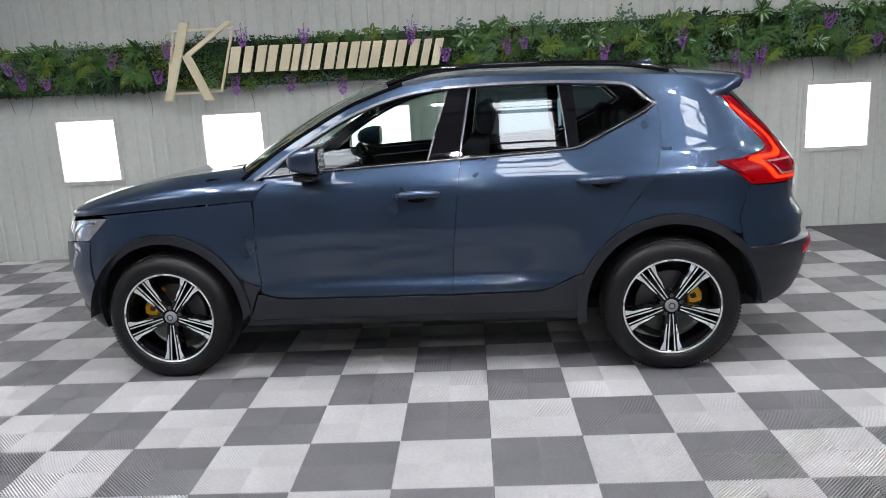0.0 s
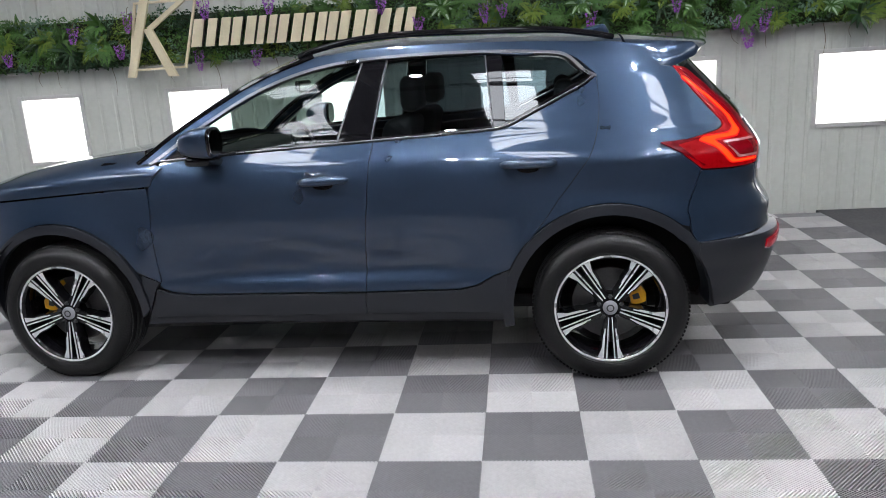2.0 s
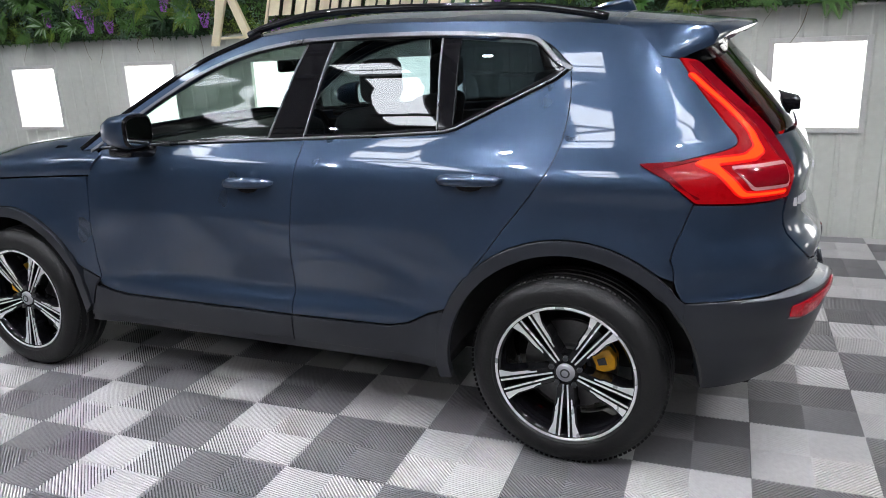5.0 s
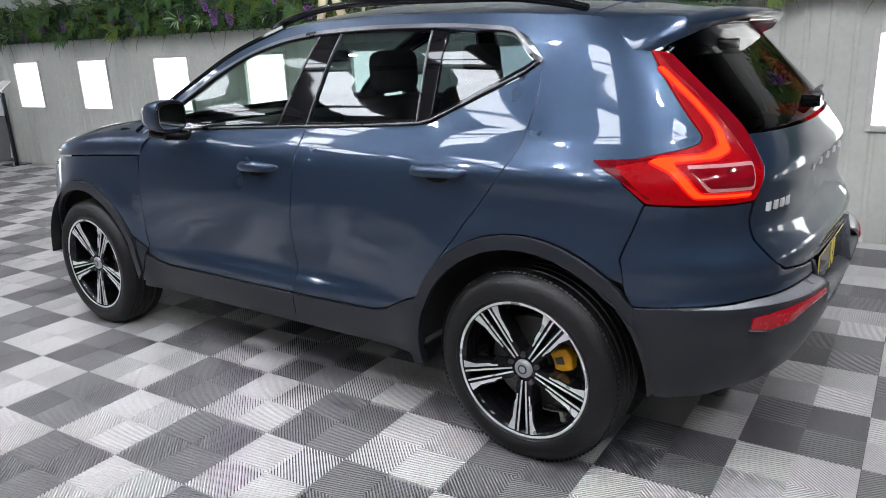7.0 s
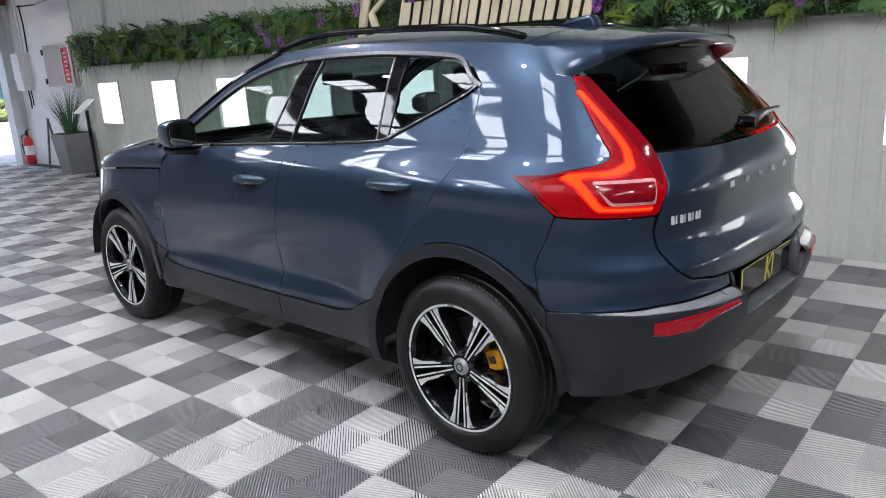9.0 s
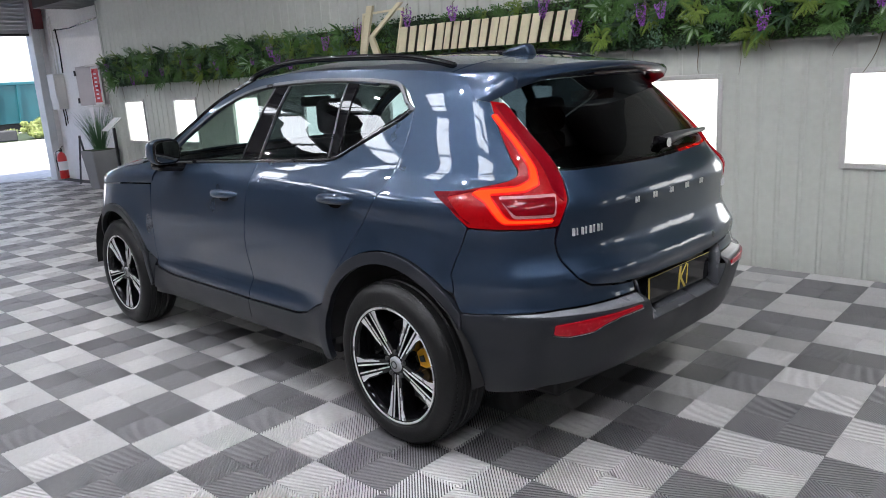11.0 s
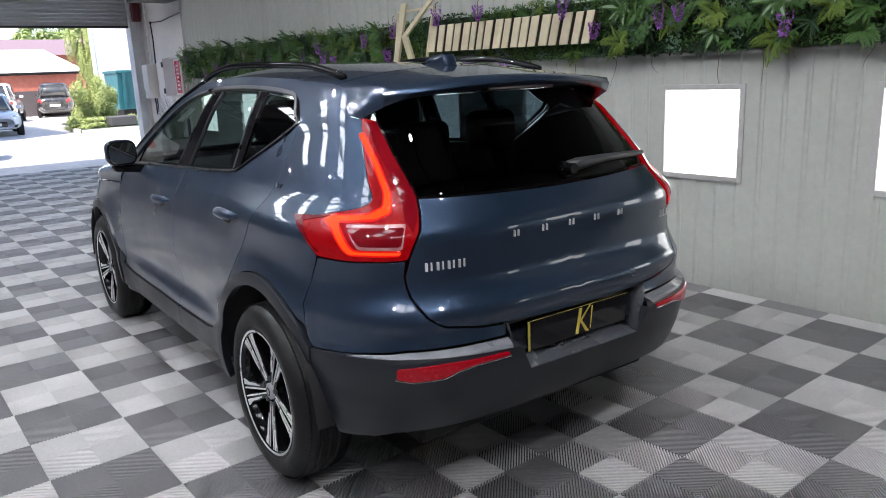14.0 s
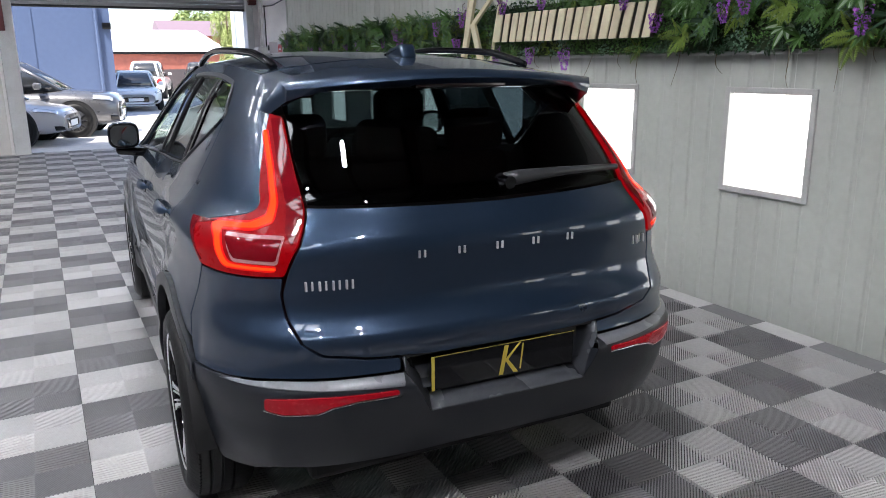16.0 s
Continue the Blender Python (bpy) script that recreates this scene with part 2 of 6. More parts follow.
def smooth_curve(xs, ys, x):
    """Monotone-ish cubic through a few control points."""
    xs, ys = np.asarray(xs, float), np.asarray(ys, float)
    d = np.diff(ys) / np.diff(xs)
    m = np.r_[d[0], np.where(d[:-1] * d[1:] > 0, 2 * d[:-1] * d[1:] / (d[:-1] + d[1:] + 1e-12), 0), d[-1]]
    x = np.clip(x, xs[0], xs[-1])
    i = np.clip(np.searchsorted(xs, x) - 1, 0, len(xs) - 2)
    h = xs[i + 1] - xs[i]
    t = (x - xs[i]) / h
    return (2 * t**3 - 3 * t**2 + 1) * ys[i] + (t**3 - 2 * t**2 + t) * h * m[i] + (3 * t**2 - 2 * t**3) * ys[i + 1] + (t**3 - t**2) * h * m[i + 1]


# ---- the room ----
WALL_Y, X_END, DOOR_X, BACK_Y, CEIL_Z = 7.32, 9.6, -12.2, -5.5, 4.7
WIN_W, WIN_Z0, WIN_Z1 = 0.60, 0.75, 1.36
WIN_X = [-8.68, -7.15, -5.62, -4.11, -2.64, -1.18, 0.285, 1.755, 3.19, 4.66, 6.13]


def ribbed_wall():
    """Profiled sheet facing the room, with square openings for the lit windows."""
    xs, x = [], -9.15
    pitch, groove = 0.15, 0.020
    cuts = sorted([v for w in WIN_X for v in (w, w + WIN_W)])
    while x < X_END:
        xs += [(x, 0.0), (x + pitch - 2 * groove, 0.0), (x + pitch - 1.5 * groove, 0.007), (x + pitch - 0.5 * groove, 0.007)]
        x += pitch
    for c in cuts:
        xs = [q for q in xs if abs(q[0] - c) > 0.012] + [(c, 0.0)]
    xs.sort()
    zs = [-0.07, WIN_Z0, WIN_Z1, 2.95]
    verts = [(a, WALL_Y + d, z) for a, d in xs for z in zs]
    faces, n = [], len(zs)
    for i in range(len(xs) - 1):
        mid = (xs[i][0] + xs[i + 1][0]) / 2
        inside = any(w < mid < w + WIN_W for w in WIN_X)
        for k in range(n - 1):
            if inside and k == 1:
                continue
            faces.append((i * n + k, (i + 1) * n + k, (i + 1) * n + k + 1, i * n + k + 1))
    front = part("wall_north", mesh_of("wall_north", verts, faces), M_WALL)
    sol = front.modifiers.new("thickness", "SOLIDIFY")
    sol.thickness, sol.offset = 0.05, -1
    return front


wall_n = tagged(ribbed_wall(), "pale grey vertically ribbed sheet wall", "wall", kind="structure")
for k, wx in enumerate(WIN_X):
    win = tagged(new("window_%d" % (k + 1)), "square brightly lit white window in grey frame", "window", "lit windows along the wall", "structure")
    win.location = (wx, WALL_Y, WIN_Z0)
    h = WIN_Z1 - WIN_Z0
    part("pane", box(0.008, WIN_W - 0.008, 0.028, 0.036, 0.008, h - 0.008), M_LIGHT, win, "evenly lit white pane")
    fw = 0.028
    for nm, b in (("frame_side", (-fw, 0.010, -0.014, 0.03, -fw, h + fw)), ("frame_side", (WIN_W - 0.010, WIN_W + fw, -0.014, 0.03, -fw, h + fw)),
                  ("frame_top", (0.0105, WIN_W - 0.0105, -0.013, 0.03, h - 0.010, h + fw)), ("frame_bottom", (0.0105, WIN_W - 0.0105, -0.016, 0.03, -fw, 0.010))):
        part(nm, box(*b, bevel=0.003), M_TRIM, win)


def slab(name, label, cat, b, material, kind="structure"):
    return tagged(part(name, box(*b), material), label, cat, kind=kind)


slab("floor", "dark concrete slab under raised tiles", "floor", (-12.4, X_END + 0.2, BACK_Y - 0.2, 7.9, -0.25, -0.07), M_SLAB)
# East and south walls are unseen; their greys set what the paint reflects.
slab("wall_east", "assumed mid grey end wall out of view", "wall", (X_END, X_END + 0.2, BACK_Y - 0.2, 7.6, -0.07, CEIL_Z + 0.6), M_END)
slab("wall_south", "assumed dark grey side wall out of view", "wall", (-12.4, X_END, BACK_Y - 0.2, BACK_Y, -0.07, CEIL_Z + 0.6), M_SOUTH)
slab("wall_north_upper", "dim wall above the ribbed sheet", "wall", (-9.15, X_END, 7.40, 7.6, -0.07, CEIL_Z + 0.6), M_CEIL)
slab("wall_north_white", "white painted rough wall beside the shutter", "wall", (-12.2, -9.16, 7.62, 7.85, -0.07, CEIL_Z + 0.6), M_WHITE)
slab("wall_return", "grey end return of the ribbed wall", "wall", (-9.20, -9.152, 7.31, 7.618, -0.07, 2.95), M_WALL)
slab("wall_west_upper", "dim grey wall above the roller shutter", "wall", (-12.4, -12.2, BACK_Y, 7.85, 3.3, CEIL_Z + 0.6), M_SOUTH)
slab("wall_west_side", "white wall beside the roller shutter", "wall", (-12.4, -12.2, 1.8, 2.93, -0.07, 3.298), M_WHITE)
slab("wall_west_far", "plain dark grey wall beyond the side door", "wall", (-12.4, -12.2, BACK_Y, 1.798, -0.07, 3.298), M_SOUTH)
slab("wall_west_jamb", "white wall return beside the shutter", "wall", (-12.4, -12.2, 7.5, 7.85, -0.07, 3.298), M_WHITE)
slab("ceiling", "dark profiled roof sheets over steel purlins", "ceiling", (-12.4, X_END + 0.2, BACK_Y - 0.2, 7.85, CEIL_Z + 0.3, CEIL_Z + 0.4), M_CEIL)
slab("soffit", "dark grey soffit above the ribbed wall", "ceiling", (-10.6, -9.0, 6.9, 7.6, 2.96, 3.1), M_STEEL)
slab("trim_ledge", "thin grey ledge under the plant wall", "ledge", (-9.1, X_END, WALL_Y - 0.05, WALL_Y - 0.001, 1.585, 1.60), M_TRIM)

# purlins and rafters under the roof, and the rooflight sheets
for k in range(9):
    y = BACK_Y + 0.7 + 1.5 * k
    tagged(part("purlin", box(-12.2, X_END, y, y + 0.14, CEIL_Z + 0.08, CEIL_Z + 0.29), M_STEEL), "dark steel roof purlin", "purlin", "roof purlins", "structure")
for k in range(5):
    x = -10.5 + 4.6 * k
    tagged(part("rafter", box(x, x + 0.24, BACK_Y, 7.4, CEIL_Z - 0.30, CEIL_Z + 0.07), M_STEEL), "dark steel portal rafter", "rafter", "roof rafters", "structure")
for k in range(6):
    sk = tagged(new("rooflight"), "bright translucent rooflight sheet in the roof", "rooflight", "rooflights", "structure")
    sk.location = (-7.95 + 2.6 * k, 0.05, CEIL_Z + 0.29)
    part("sheet", box(0.1, 0.8, 0, 2.1, -0.012, 0.0), M_SKYL, sk)
    for q in (0.52, 1.04, 1.56):
        part("glazing_bar", box(0, 0.9, q, q + 0.05, -0.05, -0.013), M_STEEL, sk)
for k in range(6):
    for y in (-3.4, 0.1, 2.4, 4.2):
        if k == 1 and y > 2:
            continue
        sp = tagged(part("ceiling_spot", lathe([(0.0, 0.0), (0.068, 0.0), (0.07, 0.06), (0.0, 0.06)], 20, "z"), M_STEEL), "small round black ceiling spotlight", "spotlight", "ceiling spotlights")
        sp.location = (-9.0 + 2.8 * k, y, CEIL_Z + 0.02)
        part("rod", box(-0.008, 0.008, -0.008, 0.008, 0.06, 0.285), M_STEEL, sp)
        # Unseen collar, added to hold the spot's light off the upper walls.
        part("shade", lathe([(0.063, 0.0), (0.063, -0.030), (0.070, -0.030), (0.070, 0.0)], 20, "z"), M_STEEL, sp)
        part("lens", lathe([(0.0, -0.004), (0.06, -0.004), (0.06, -0.001), (0.0, -0.001)], 20, "z"), M_SPOT, sp)


# ---- chequered floor of ribbed tiles ----
TILE, TX, TY = 0.40, 0.032, 0.21


def tile_faces():
    """One vented tile: diagonal ribs in four quarters, standing on a base plate."""
    verts, faces = [], []
    e, q, p, w, d = 0.0012, 0.2, 0.2 / 13, 0.0070, 0.016

    def clip(poly, a, keep_less):
        out = []
        for i in range(len(poly)):
            u, v = poly[i], poly[(i + 1) % len(poly)]
            du, dv = u[0] + u[1] - a, v[0] + v[1] - a
            iu, iv = (du <= 0) == keep_less, (dv <= 0) == keep_less
            if iu:
                out.append(u)
            if iu != iv:
                t = du / (du - dv)
                out.append((u[0] + t * (v[0] - u[0]), u[1] + t * (v[1] - u[1])))
        return out

    for sx, sy in ((1, 1), (-1, 1), (-1, -1), (1, -1)):
        for k in range(26):
            c = k * p + 0.001
            poly = clip([(0.0, 0.0), (q - e, 0.0), (q - e, q - e), (0.0, q - e)], c, False)
            poly = clip(poly, c + w, True) if len(poly) > 2 else []
            if len(poly) < 3:
                continue
            pts = [(sx * a, sy * b) for a, b in poly]
            if sx * sy < 0:
                pts = pts[::-1]
            b0, n = len(verts), len(pts)
            verts += [(a, b, 0.0) for a, b in pts] + [(a, b, -d) for a, b in pts]
            faces.append(tuple(range(b0, b0 + n)))
            faces += [(b0 + i, b0 + n + i, b0 + n + (i + 1) % n, b0 + (i + 1) % n) for i in range(n)]
    b0 = len(verts)
    h = TILE / 2 - e
    verts += [(-h, -h, -d), (h, -h, -d), (h, h, -d), (-h, h, -d), (-h, -h, -0.018), (h, -h, -0.018), (h, h, -0.018), (-h, h, -0.018)]
    faces += [(b0, b0 + 1, b0 + 2, b0 + 3)] + [(b0 + 4 + i, b0 + 4 + (i + 1) % 4, b0 + (i + 1) % 4, b0 + i) for i in range(4)]
    return np.array(verts), faces, [0] * (len(faces) - 5) + [1] * 5


# ---- the parked car: x ahead, y to its left, z up, origin on the ground under its middle ----
AX, WHEEL_R, XB, QL = 1.351, 0.356, 1.25, 1.45
ARCH_R = {1: (0.470, 0.422), -1: (0.488, 0.438)}   # outer and inner radius of the arch lip, front and rear

# tail and nose on the centre line, against height
TAIL_Z = [0.20, 0.30, 0.36, 0.45, 0.56, 0.613, 0.634, 0.660, 0.690, 0.712, 0.735, 0.758, 0.80, 0.845, 0.875, 0.95, 1.02, 1.06, 1.13, 1.16, 1.30, 1.46, 1.52, 1.62]
TAIL_X = [1.95, 2.06, 2.115, 2.155, 2.185, 2.194, 2.190, 2.155, 2.148, 2.146, 2.152, 2.152, 2.126, 2.100, 2.093, 2.096, 2.103, 2.088, 2.045, 2.03, 1.905, 1.755, 1.70, 1.60]
NOSE_Z = [0.18, 0.26, 0.36, 0.50, 0.65, 0.80, 0.90, 0.96, 1.00]
NOSE_X = [1.92, 2.05, 2.12, 2.165, 2.19, 2.175, 2.135, 2.08, 2.00]
HALF_Z = [0.20, 0.28, 0.40, 0.47, 0.52, 0.60, 0.75, 0.90, 1.00, 1.05, 1.09, 1.14, 1.18, 1.30, 1.40, 1.50, 1.55, 1.58]
HALF_W = [0.83, 0.885, 0.905, 0.908, 0.903, 0.908, 0.908, 0.896, 0.876, 0.856, 0.830, 0.800, 0.782, 0.722, 0.672, 0.606, 0.568, 0.535]


def roof_z(x):
    """Height of the roof on its centre line."""
    return smooth_curve([-1.75, -1.40, -0.90, -0.40, 0.0, 0.25, 0.40], [1.530, 1.570, 1.600, 1.612, 1.585, 1.545, 1.50], x)


def edge_z(x):
    """Height at which the side turns into the roof."""
    return roof_z(x) - 0.052


def half_width(x, z):
    w = smooth_curve(HALF_Z, HALF_W, z)
    green = np.clip((z - 1.05) / 0.35, 0, 1)
    w = w - 0.020 * np.clip(np.abs(x) - 0.9, 0, 2) ** 2 - green * 0.030 * np.clip(-x - 0.7, 0, 2) ** 1.5 - green * 0.03 * np.clip(x, 0, 2)
    # hollow along the foot of the doors, deeper in the middle
    dz = z - 0.548 - 0.03 * np.clip(-x - 0.2, 0, 1)
    fade = np.clip(1.15 - np.abs(x + 0.08) / 0.82, 0, 0.75) / 0.75
    low = np.exp(-(dz / np.where(dz > 0, 0.12, 0.055)) ** 2) * fade * fade * (3 - 2 * fade)
    w = w - 0.031 * low
    # haunches over both wheels
    for s in (1, -1):
        r = np.hypot(x - s * AX, z - 0.34)
        w = w + 0.022 * np.exp(-((r - 0.46) / 0.11) ** 2) * np.clip((1.0 - z) / 0.25, 0, 1)
    w = w + 0.020 * np.exp(-((z - 1.03) / 0.07) ** 2) * np.clip((-x - 0.75) / 0.5, 0, 1)
    return w


def squareness(z, end):
    if end < 0:
        return smooth_curve([0.2, 0.6, 0.95, 1.1, 1.4, 1.6], [3.4, 3.7, 3.9, 3.7, 4.1, 4.1], z)
    return smooth_curve([0.2, 0.7, 1.0], [2.9, 2.9, 2.7], z)


def shell(q, z):
    """Point on the left flank: q is x along the side, and runs on round the corners to the tail (below -XB) and nose."""
    q, z = np.asarray(q, float), np.asarray(z, float)
    out = np.zeros(q.shape + (3,))
    th = np.clip((np.abs(q) - XB) / QL, 0, 1) * math.pi / 2
    back = q < 0
    ext = np.where(back, smooth_curve(TAIL_Z, TAIL_X, z), smooth_curve(NOSE_Z, NOSE_X, z)) - XB
    n = np.where(back, squareness(z, -1), squareness(z, 1))
    s, c = np.sin(th), np.abs(np.cos(th)) + 1e-9
    rho = (s**n + c**n) ** (-1 / n)
    x = np.where(np.abs(q) <= XB, q, np.sign(q) * (XB + ext * rho * s))
    out[..., 0] = x
    out[..., 1] = half_width(np.clip(x, -1.75, 1.75), z) * rho * c
    out[..., 2] = z
    return out


def q_of_x(x, z):
    """Unrolled coordinate of the flank point seen at x from the side."""
    if abs(x) <= XB:
        return x
    ext = (smooth_curve(TAIL_Z, TAIL_X, z) if x < 0 else smooth_curve(NOSE_Z, NOSE_X, z)) - XB
    n = squareness(z, x)
    s = min(0.99999, (abs(x) - XB) / ext)
    return math.copysign(XB + QL * math.atan2(s, (1 - s**n) ** (1 / n)) / (math.pi / 2), x)


def q_of_y(y, z, end=-1):
    """Unrolled coordinate of the point seen at y from behind (end -1) or ahead (1)."""
    lo, hi = 0.0, 1.0
    for _ in range(30):
        mid = (lo + hi) / 2
        yy = shell(np.array(end * (XB + QL * mid)), np.array(z))[1]
        lo, hi = (mid, hi) if yy > y else (lo, mid)
    return end * (XB + QL * (lo + hi) / 2)


def S(x, z):
    return (q_of_x(x, z), z)


def R(y, z):
    return (q_of_y(y, z), z)


def N(y, z):
    return (q_of_y(y, z, 1), z)


def resample(pts, step):
    out = []
    n = len(pts)
    for i in range(n):
        a, b = np.array(pts[i]), np.array(pts[(i + 1) % n])
        k = max(1, int(math.ceil(np.linalg.norm(b - a) / step)))
        out += [tuple(a + (b - a) * j / k) for j in range(k)]
    return out


def rounded(pts, r=0.02, seg=4):
    """Outline with its corners eased."""
    out, n = [], len(pts)
    for i in range(n):
        p, a, b = np.array(pts[i]), np.array(pts[i - 1]), np.array(pts[(i + 1) % n])
        la, lb = np.linalg.norm(a - p), np.linalg.norm(b - p)
        ka, kb = min(r, 0.45 * la) / max(la, 1e-9), min(r, 0.45 * lb) / max(lb, 1e-9)
        s, e = p + (a - p) * ka, p + (b - p) * kb
        for j in range(seg + 1):
            t = j / seg
            out.append(tuple((1 - t) ** 2 * s + 2 * t * (1 - t) * p + t * t * e))
    return out


def inset(pts, d):
    p = np.array(pts)
    area = 0.5 * np.sum(p[:, 0] * np.roll(p[:, 1], -1) - np.roll(p[:, 0], -1) * p[:, 1])
    t = np.roll(p, -1, 0) - np.roll(p, 1, 0)
    t /= np.linalg.norm(t, axis=1)[:, None] + 1e-9
    nrm = np.stack([-t[:, 1], t[:, 0]], 1) * (1 if area > 0 else -1)
    return [tuple(v) for v in p + nrm * d]


def inside(poly, pts):
    p, q = np.array(poly), np.array(pts)
    hit = np.zeros(len(q), bool)
    for i in range(len(p)):
        a, b = p[i], p[(i + 1) % len(p)]
        c = (a[1] > q[:, 1]) != (b[1] > q[:, 1])
        xx = (b[0] - a[0]) * (q[:, 1] - a[1]) / (b[1] - a[1] + 1e-12) + a[0]
        hit ^= c & (q[:, 0] < xx)
    return hit


def edge_gap(poly, pts):
    p, q = np.array(poly), np.array(pts)
    best = np.full(len(q), 9.0)
    for i in range(len(p)):
        a, b = p[i], p[(i + 1) % len(p)]
        ab = b - a
        t = np.clip(((q - a) @ ab) / (ab @ ab + 1e-12), 0, 1)
        best = np.minimum(best, np.linalg.norm(q - (a + t[:, None] * ab), axis=1))
    return best


def lifted(fn, uv, off=0.0, sink=None):
    """Points and normals of a surface function at uv, moved out by off."""
    uv = np.asarray(uv, float)
    h = 0.004
    u, v = uv[:, 0], uv[:, 1]
    p = fn(u, v)
    du, dv = fn(u + h, v) - fn(u - h, v), fn(u, v + h) - fn(u, v - h)
    n = np.cross(dv, du)
    n /= np.linalg.norm(n, axis=1)[:, None] + 1e-12
    # outward is away from the middle of the car
    c = p - np.array([0.0, 0.0, 0.75])
    if np.sum(n * c) < 0:
        n = -n
    o = np.full(len(uv), off) if sink is None else off - sink(uv)
    return p + n * o[:, None], n


def panel_mesh(name, fn, outline, material, off=0.0, gap=0.0017, step=0.03, deep=0.014, sink=None, mirror=False, lip=0.0020):
    """A curved panel: the outline on the surface fn is filled, with an eased edge and a turned-in flange."""
    ring = resample(outline, step)
    outer = inset(ring, gap)
    inner = inset(ring, gap + lip)
    p = np.array(inner)
    lo, hi = p.min(0), p.max(0)
    gx, gy = np.meshgrid(np.arange(lo[0], hi[0], step), np.arange(lo[1], hi[1], step))
    g = np.stack([gx.ravel(), gy.ravel()], 1)
    if len(g):
        g = g[inside(inner, g)]
    if len(g):
        g = g[edge_gap(inner, g) > step * 0.45]
    uv = np.array(list(inner) + [tuple(v) for v in g])
    m = len(inner)
    from mathutils.geometry import delaunay_2d_cdt
    co, _, tris, *_ = delaunay_2d_cdt([Vector(v) for v in uv], [], [list(range(m))], 1, 1e-6)
    uv = np.array([tuple(v) for v in co])
    P, Nn = lifted(fn, uv, off, sink)
    Po, No = lifted(fn, outer, off - lip, sink)
    Pd, _ = lifted(fn, outer, off - lip - deep, sink)
    base = len(P)
    # outer ring joins the panel's own rim by matching order
    verts = np.vstack([P, Po, Po, Pd])
    t = np.roll(Po, -1, 0) - np.roll(Po, 1, 0)
    side = np.cross(t, No)
    side /= np.linalg.norm(side, axis=1)[:, None] + 1e-9
    ctr = P.mean(0)
    if np.sum(side * (Po - ctr)) < 0:
        side = -side
    half = No + 0.9 * side
    half /= np.linalg.norm(half, axis=1)[:, None]
    norms = np.vstack([Nn, half, side, side])
    faces = [tuple(f) for f in tris]
    for i in range(m):
        j = (i + 1) % m
        faces.append((i, base + i, base + j, j))
        faces.append((base + m + i, base + 2 * m + i, base + 2 * m + j, base + m + j))
    if mirror:
        verts = verts * np.array([1, -1, 1])
        norms = norms * np.array([1, -1, 1])
    # wind every face to agree with its normals
    out = []
    for f in faces:
        a, b, c = verts[f[0]], verts[f[1]], verts[f[2]]
        out.append(f if np.dot(np.cross(b - a, c - a), norms[f[0]] + norms[f[1]] + norms[f[2]]) >= 0 else f[::-1])
    me = mesh_of(name, verts, out, (material,), smooth=True)
    me.normals_split_custom_set_from_vertices([tuple(v) for v in norms])
    return me


car = tagged(new("car"), "dark blue metallic compact five-door SUV parked on the tiles", "car")
CAR_M = Matrix.Translation((-0.3046, 4.713, 0)) @ Matrix.Rotation(math.atan2(0.0474, -0.9989), 4, "Z")
car.matrix_basis = CAR_M


def both(name, outline, material, label="", fn=None, **kw):
    """The same panel on the left and on the right flank."""
    made = []
    for mirror in (False, True):
        made.append(part(name, panel_mesh(name, fn or shell, outline, material, mirror=mirror, **kw), None, car, label))
        made[-1].visible_shadow = "glass" not in name or "divider" in name
    return made


def arc(cx, cz, r, a0, a1, n=14):
    return [(cx + r * math.cos(radians(a0 + (a1 - a0) * k / n)), cz + r * math.sin(radians(a0 + (a1 - a0) * k / n))) for k in range(n + 1)]


def eased(x, z):
    """The upper flank leans in: its lines are drawn out a little to keep their look from the side."""
    k = 0.022 * min(max((z - 0.85) / 0.2, 0.0), 1.0) * min(max((x + 1.62) / 0.2, 0.0), 1.0)
    return -0.3 + (x + 0.3) * (1 + k), 1.52 + (z - 1.52) * (1 + 1.3 * k)


def on_side(pts):
    return [S(*eased(*p)) for p in pts]


def bez(pts, n=8):
    """Smooth run through a few points (Catmull-Rom)."""
    p = [np.array(v, float) for v in pts]
    p = [2 * p[0] - p[1]] + p + [2 * p[-1] - p[-2]]
    out = []
    for i in range(1, len(p) - 2):
        for k in range(n):
            t = k / n
            out.append(tuple(0.5 * (2 * p[i] + (p[i + 1] - p[i - 1]) * t + (2 * p[i - 1] - 5 * p[i] + 4 * p[i + 1] - p[i + 2]) * t**2 + (3 * p[i] - p[i - 1] - 3 * p[i + 1] + p[i + 2]) * t**3)))
    return out + [tuple(p[-2])]


# shared lines of the flank, front to back (x, z)
FA, RA = (AX, 0.34), (-AX, 0.34)
DOOR_F = bez([(0.745, 1.095), (0.795, 1.02), (0.818, 0.93), (0.832, 0.75), (0.822, 0.60), (0.812, 0.474)], 4)
DOOR_B = bez([(-0.283, 1.145), (-0.268, 1.05), (-0.250, 0.85), (-0.226, 0.62), (-0.217, 0.437)], 4)
DOOR_R = bez([(-1.288, 1.378), (-1.296, 1.25), (-1.270, 1.10), (-1.190, 0.95), (-1.085, 0.79), (-0.985, 0.665)], 5)
ARCH_DOOR = arc(*RA, 0.490, 41, 24, 5)            # arch edge below the rear door
FOOT = [(-0.905, 0.540), (-0.83, 0.510), (-0.74, 0.462), (-0.66, 0.444), (-0.217, 0.437)]
BELT_F = bez([(0.745, 1.095), (0.25, 1.122), (-0.283, 1.145)], 6)
BELT_R = bez([(-0.283, 1.145), (-0.60, 1.158), (-0.845, 1.172)], 5)
KICK = [(-0.90, 1.182), (-1.288, 1.378)]
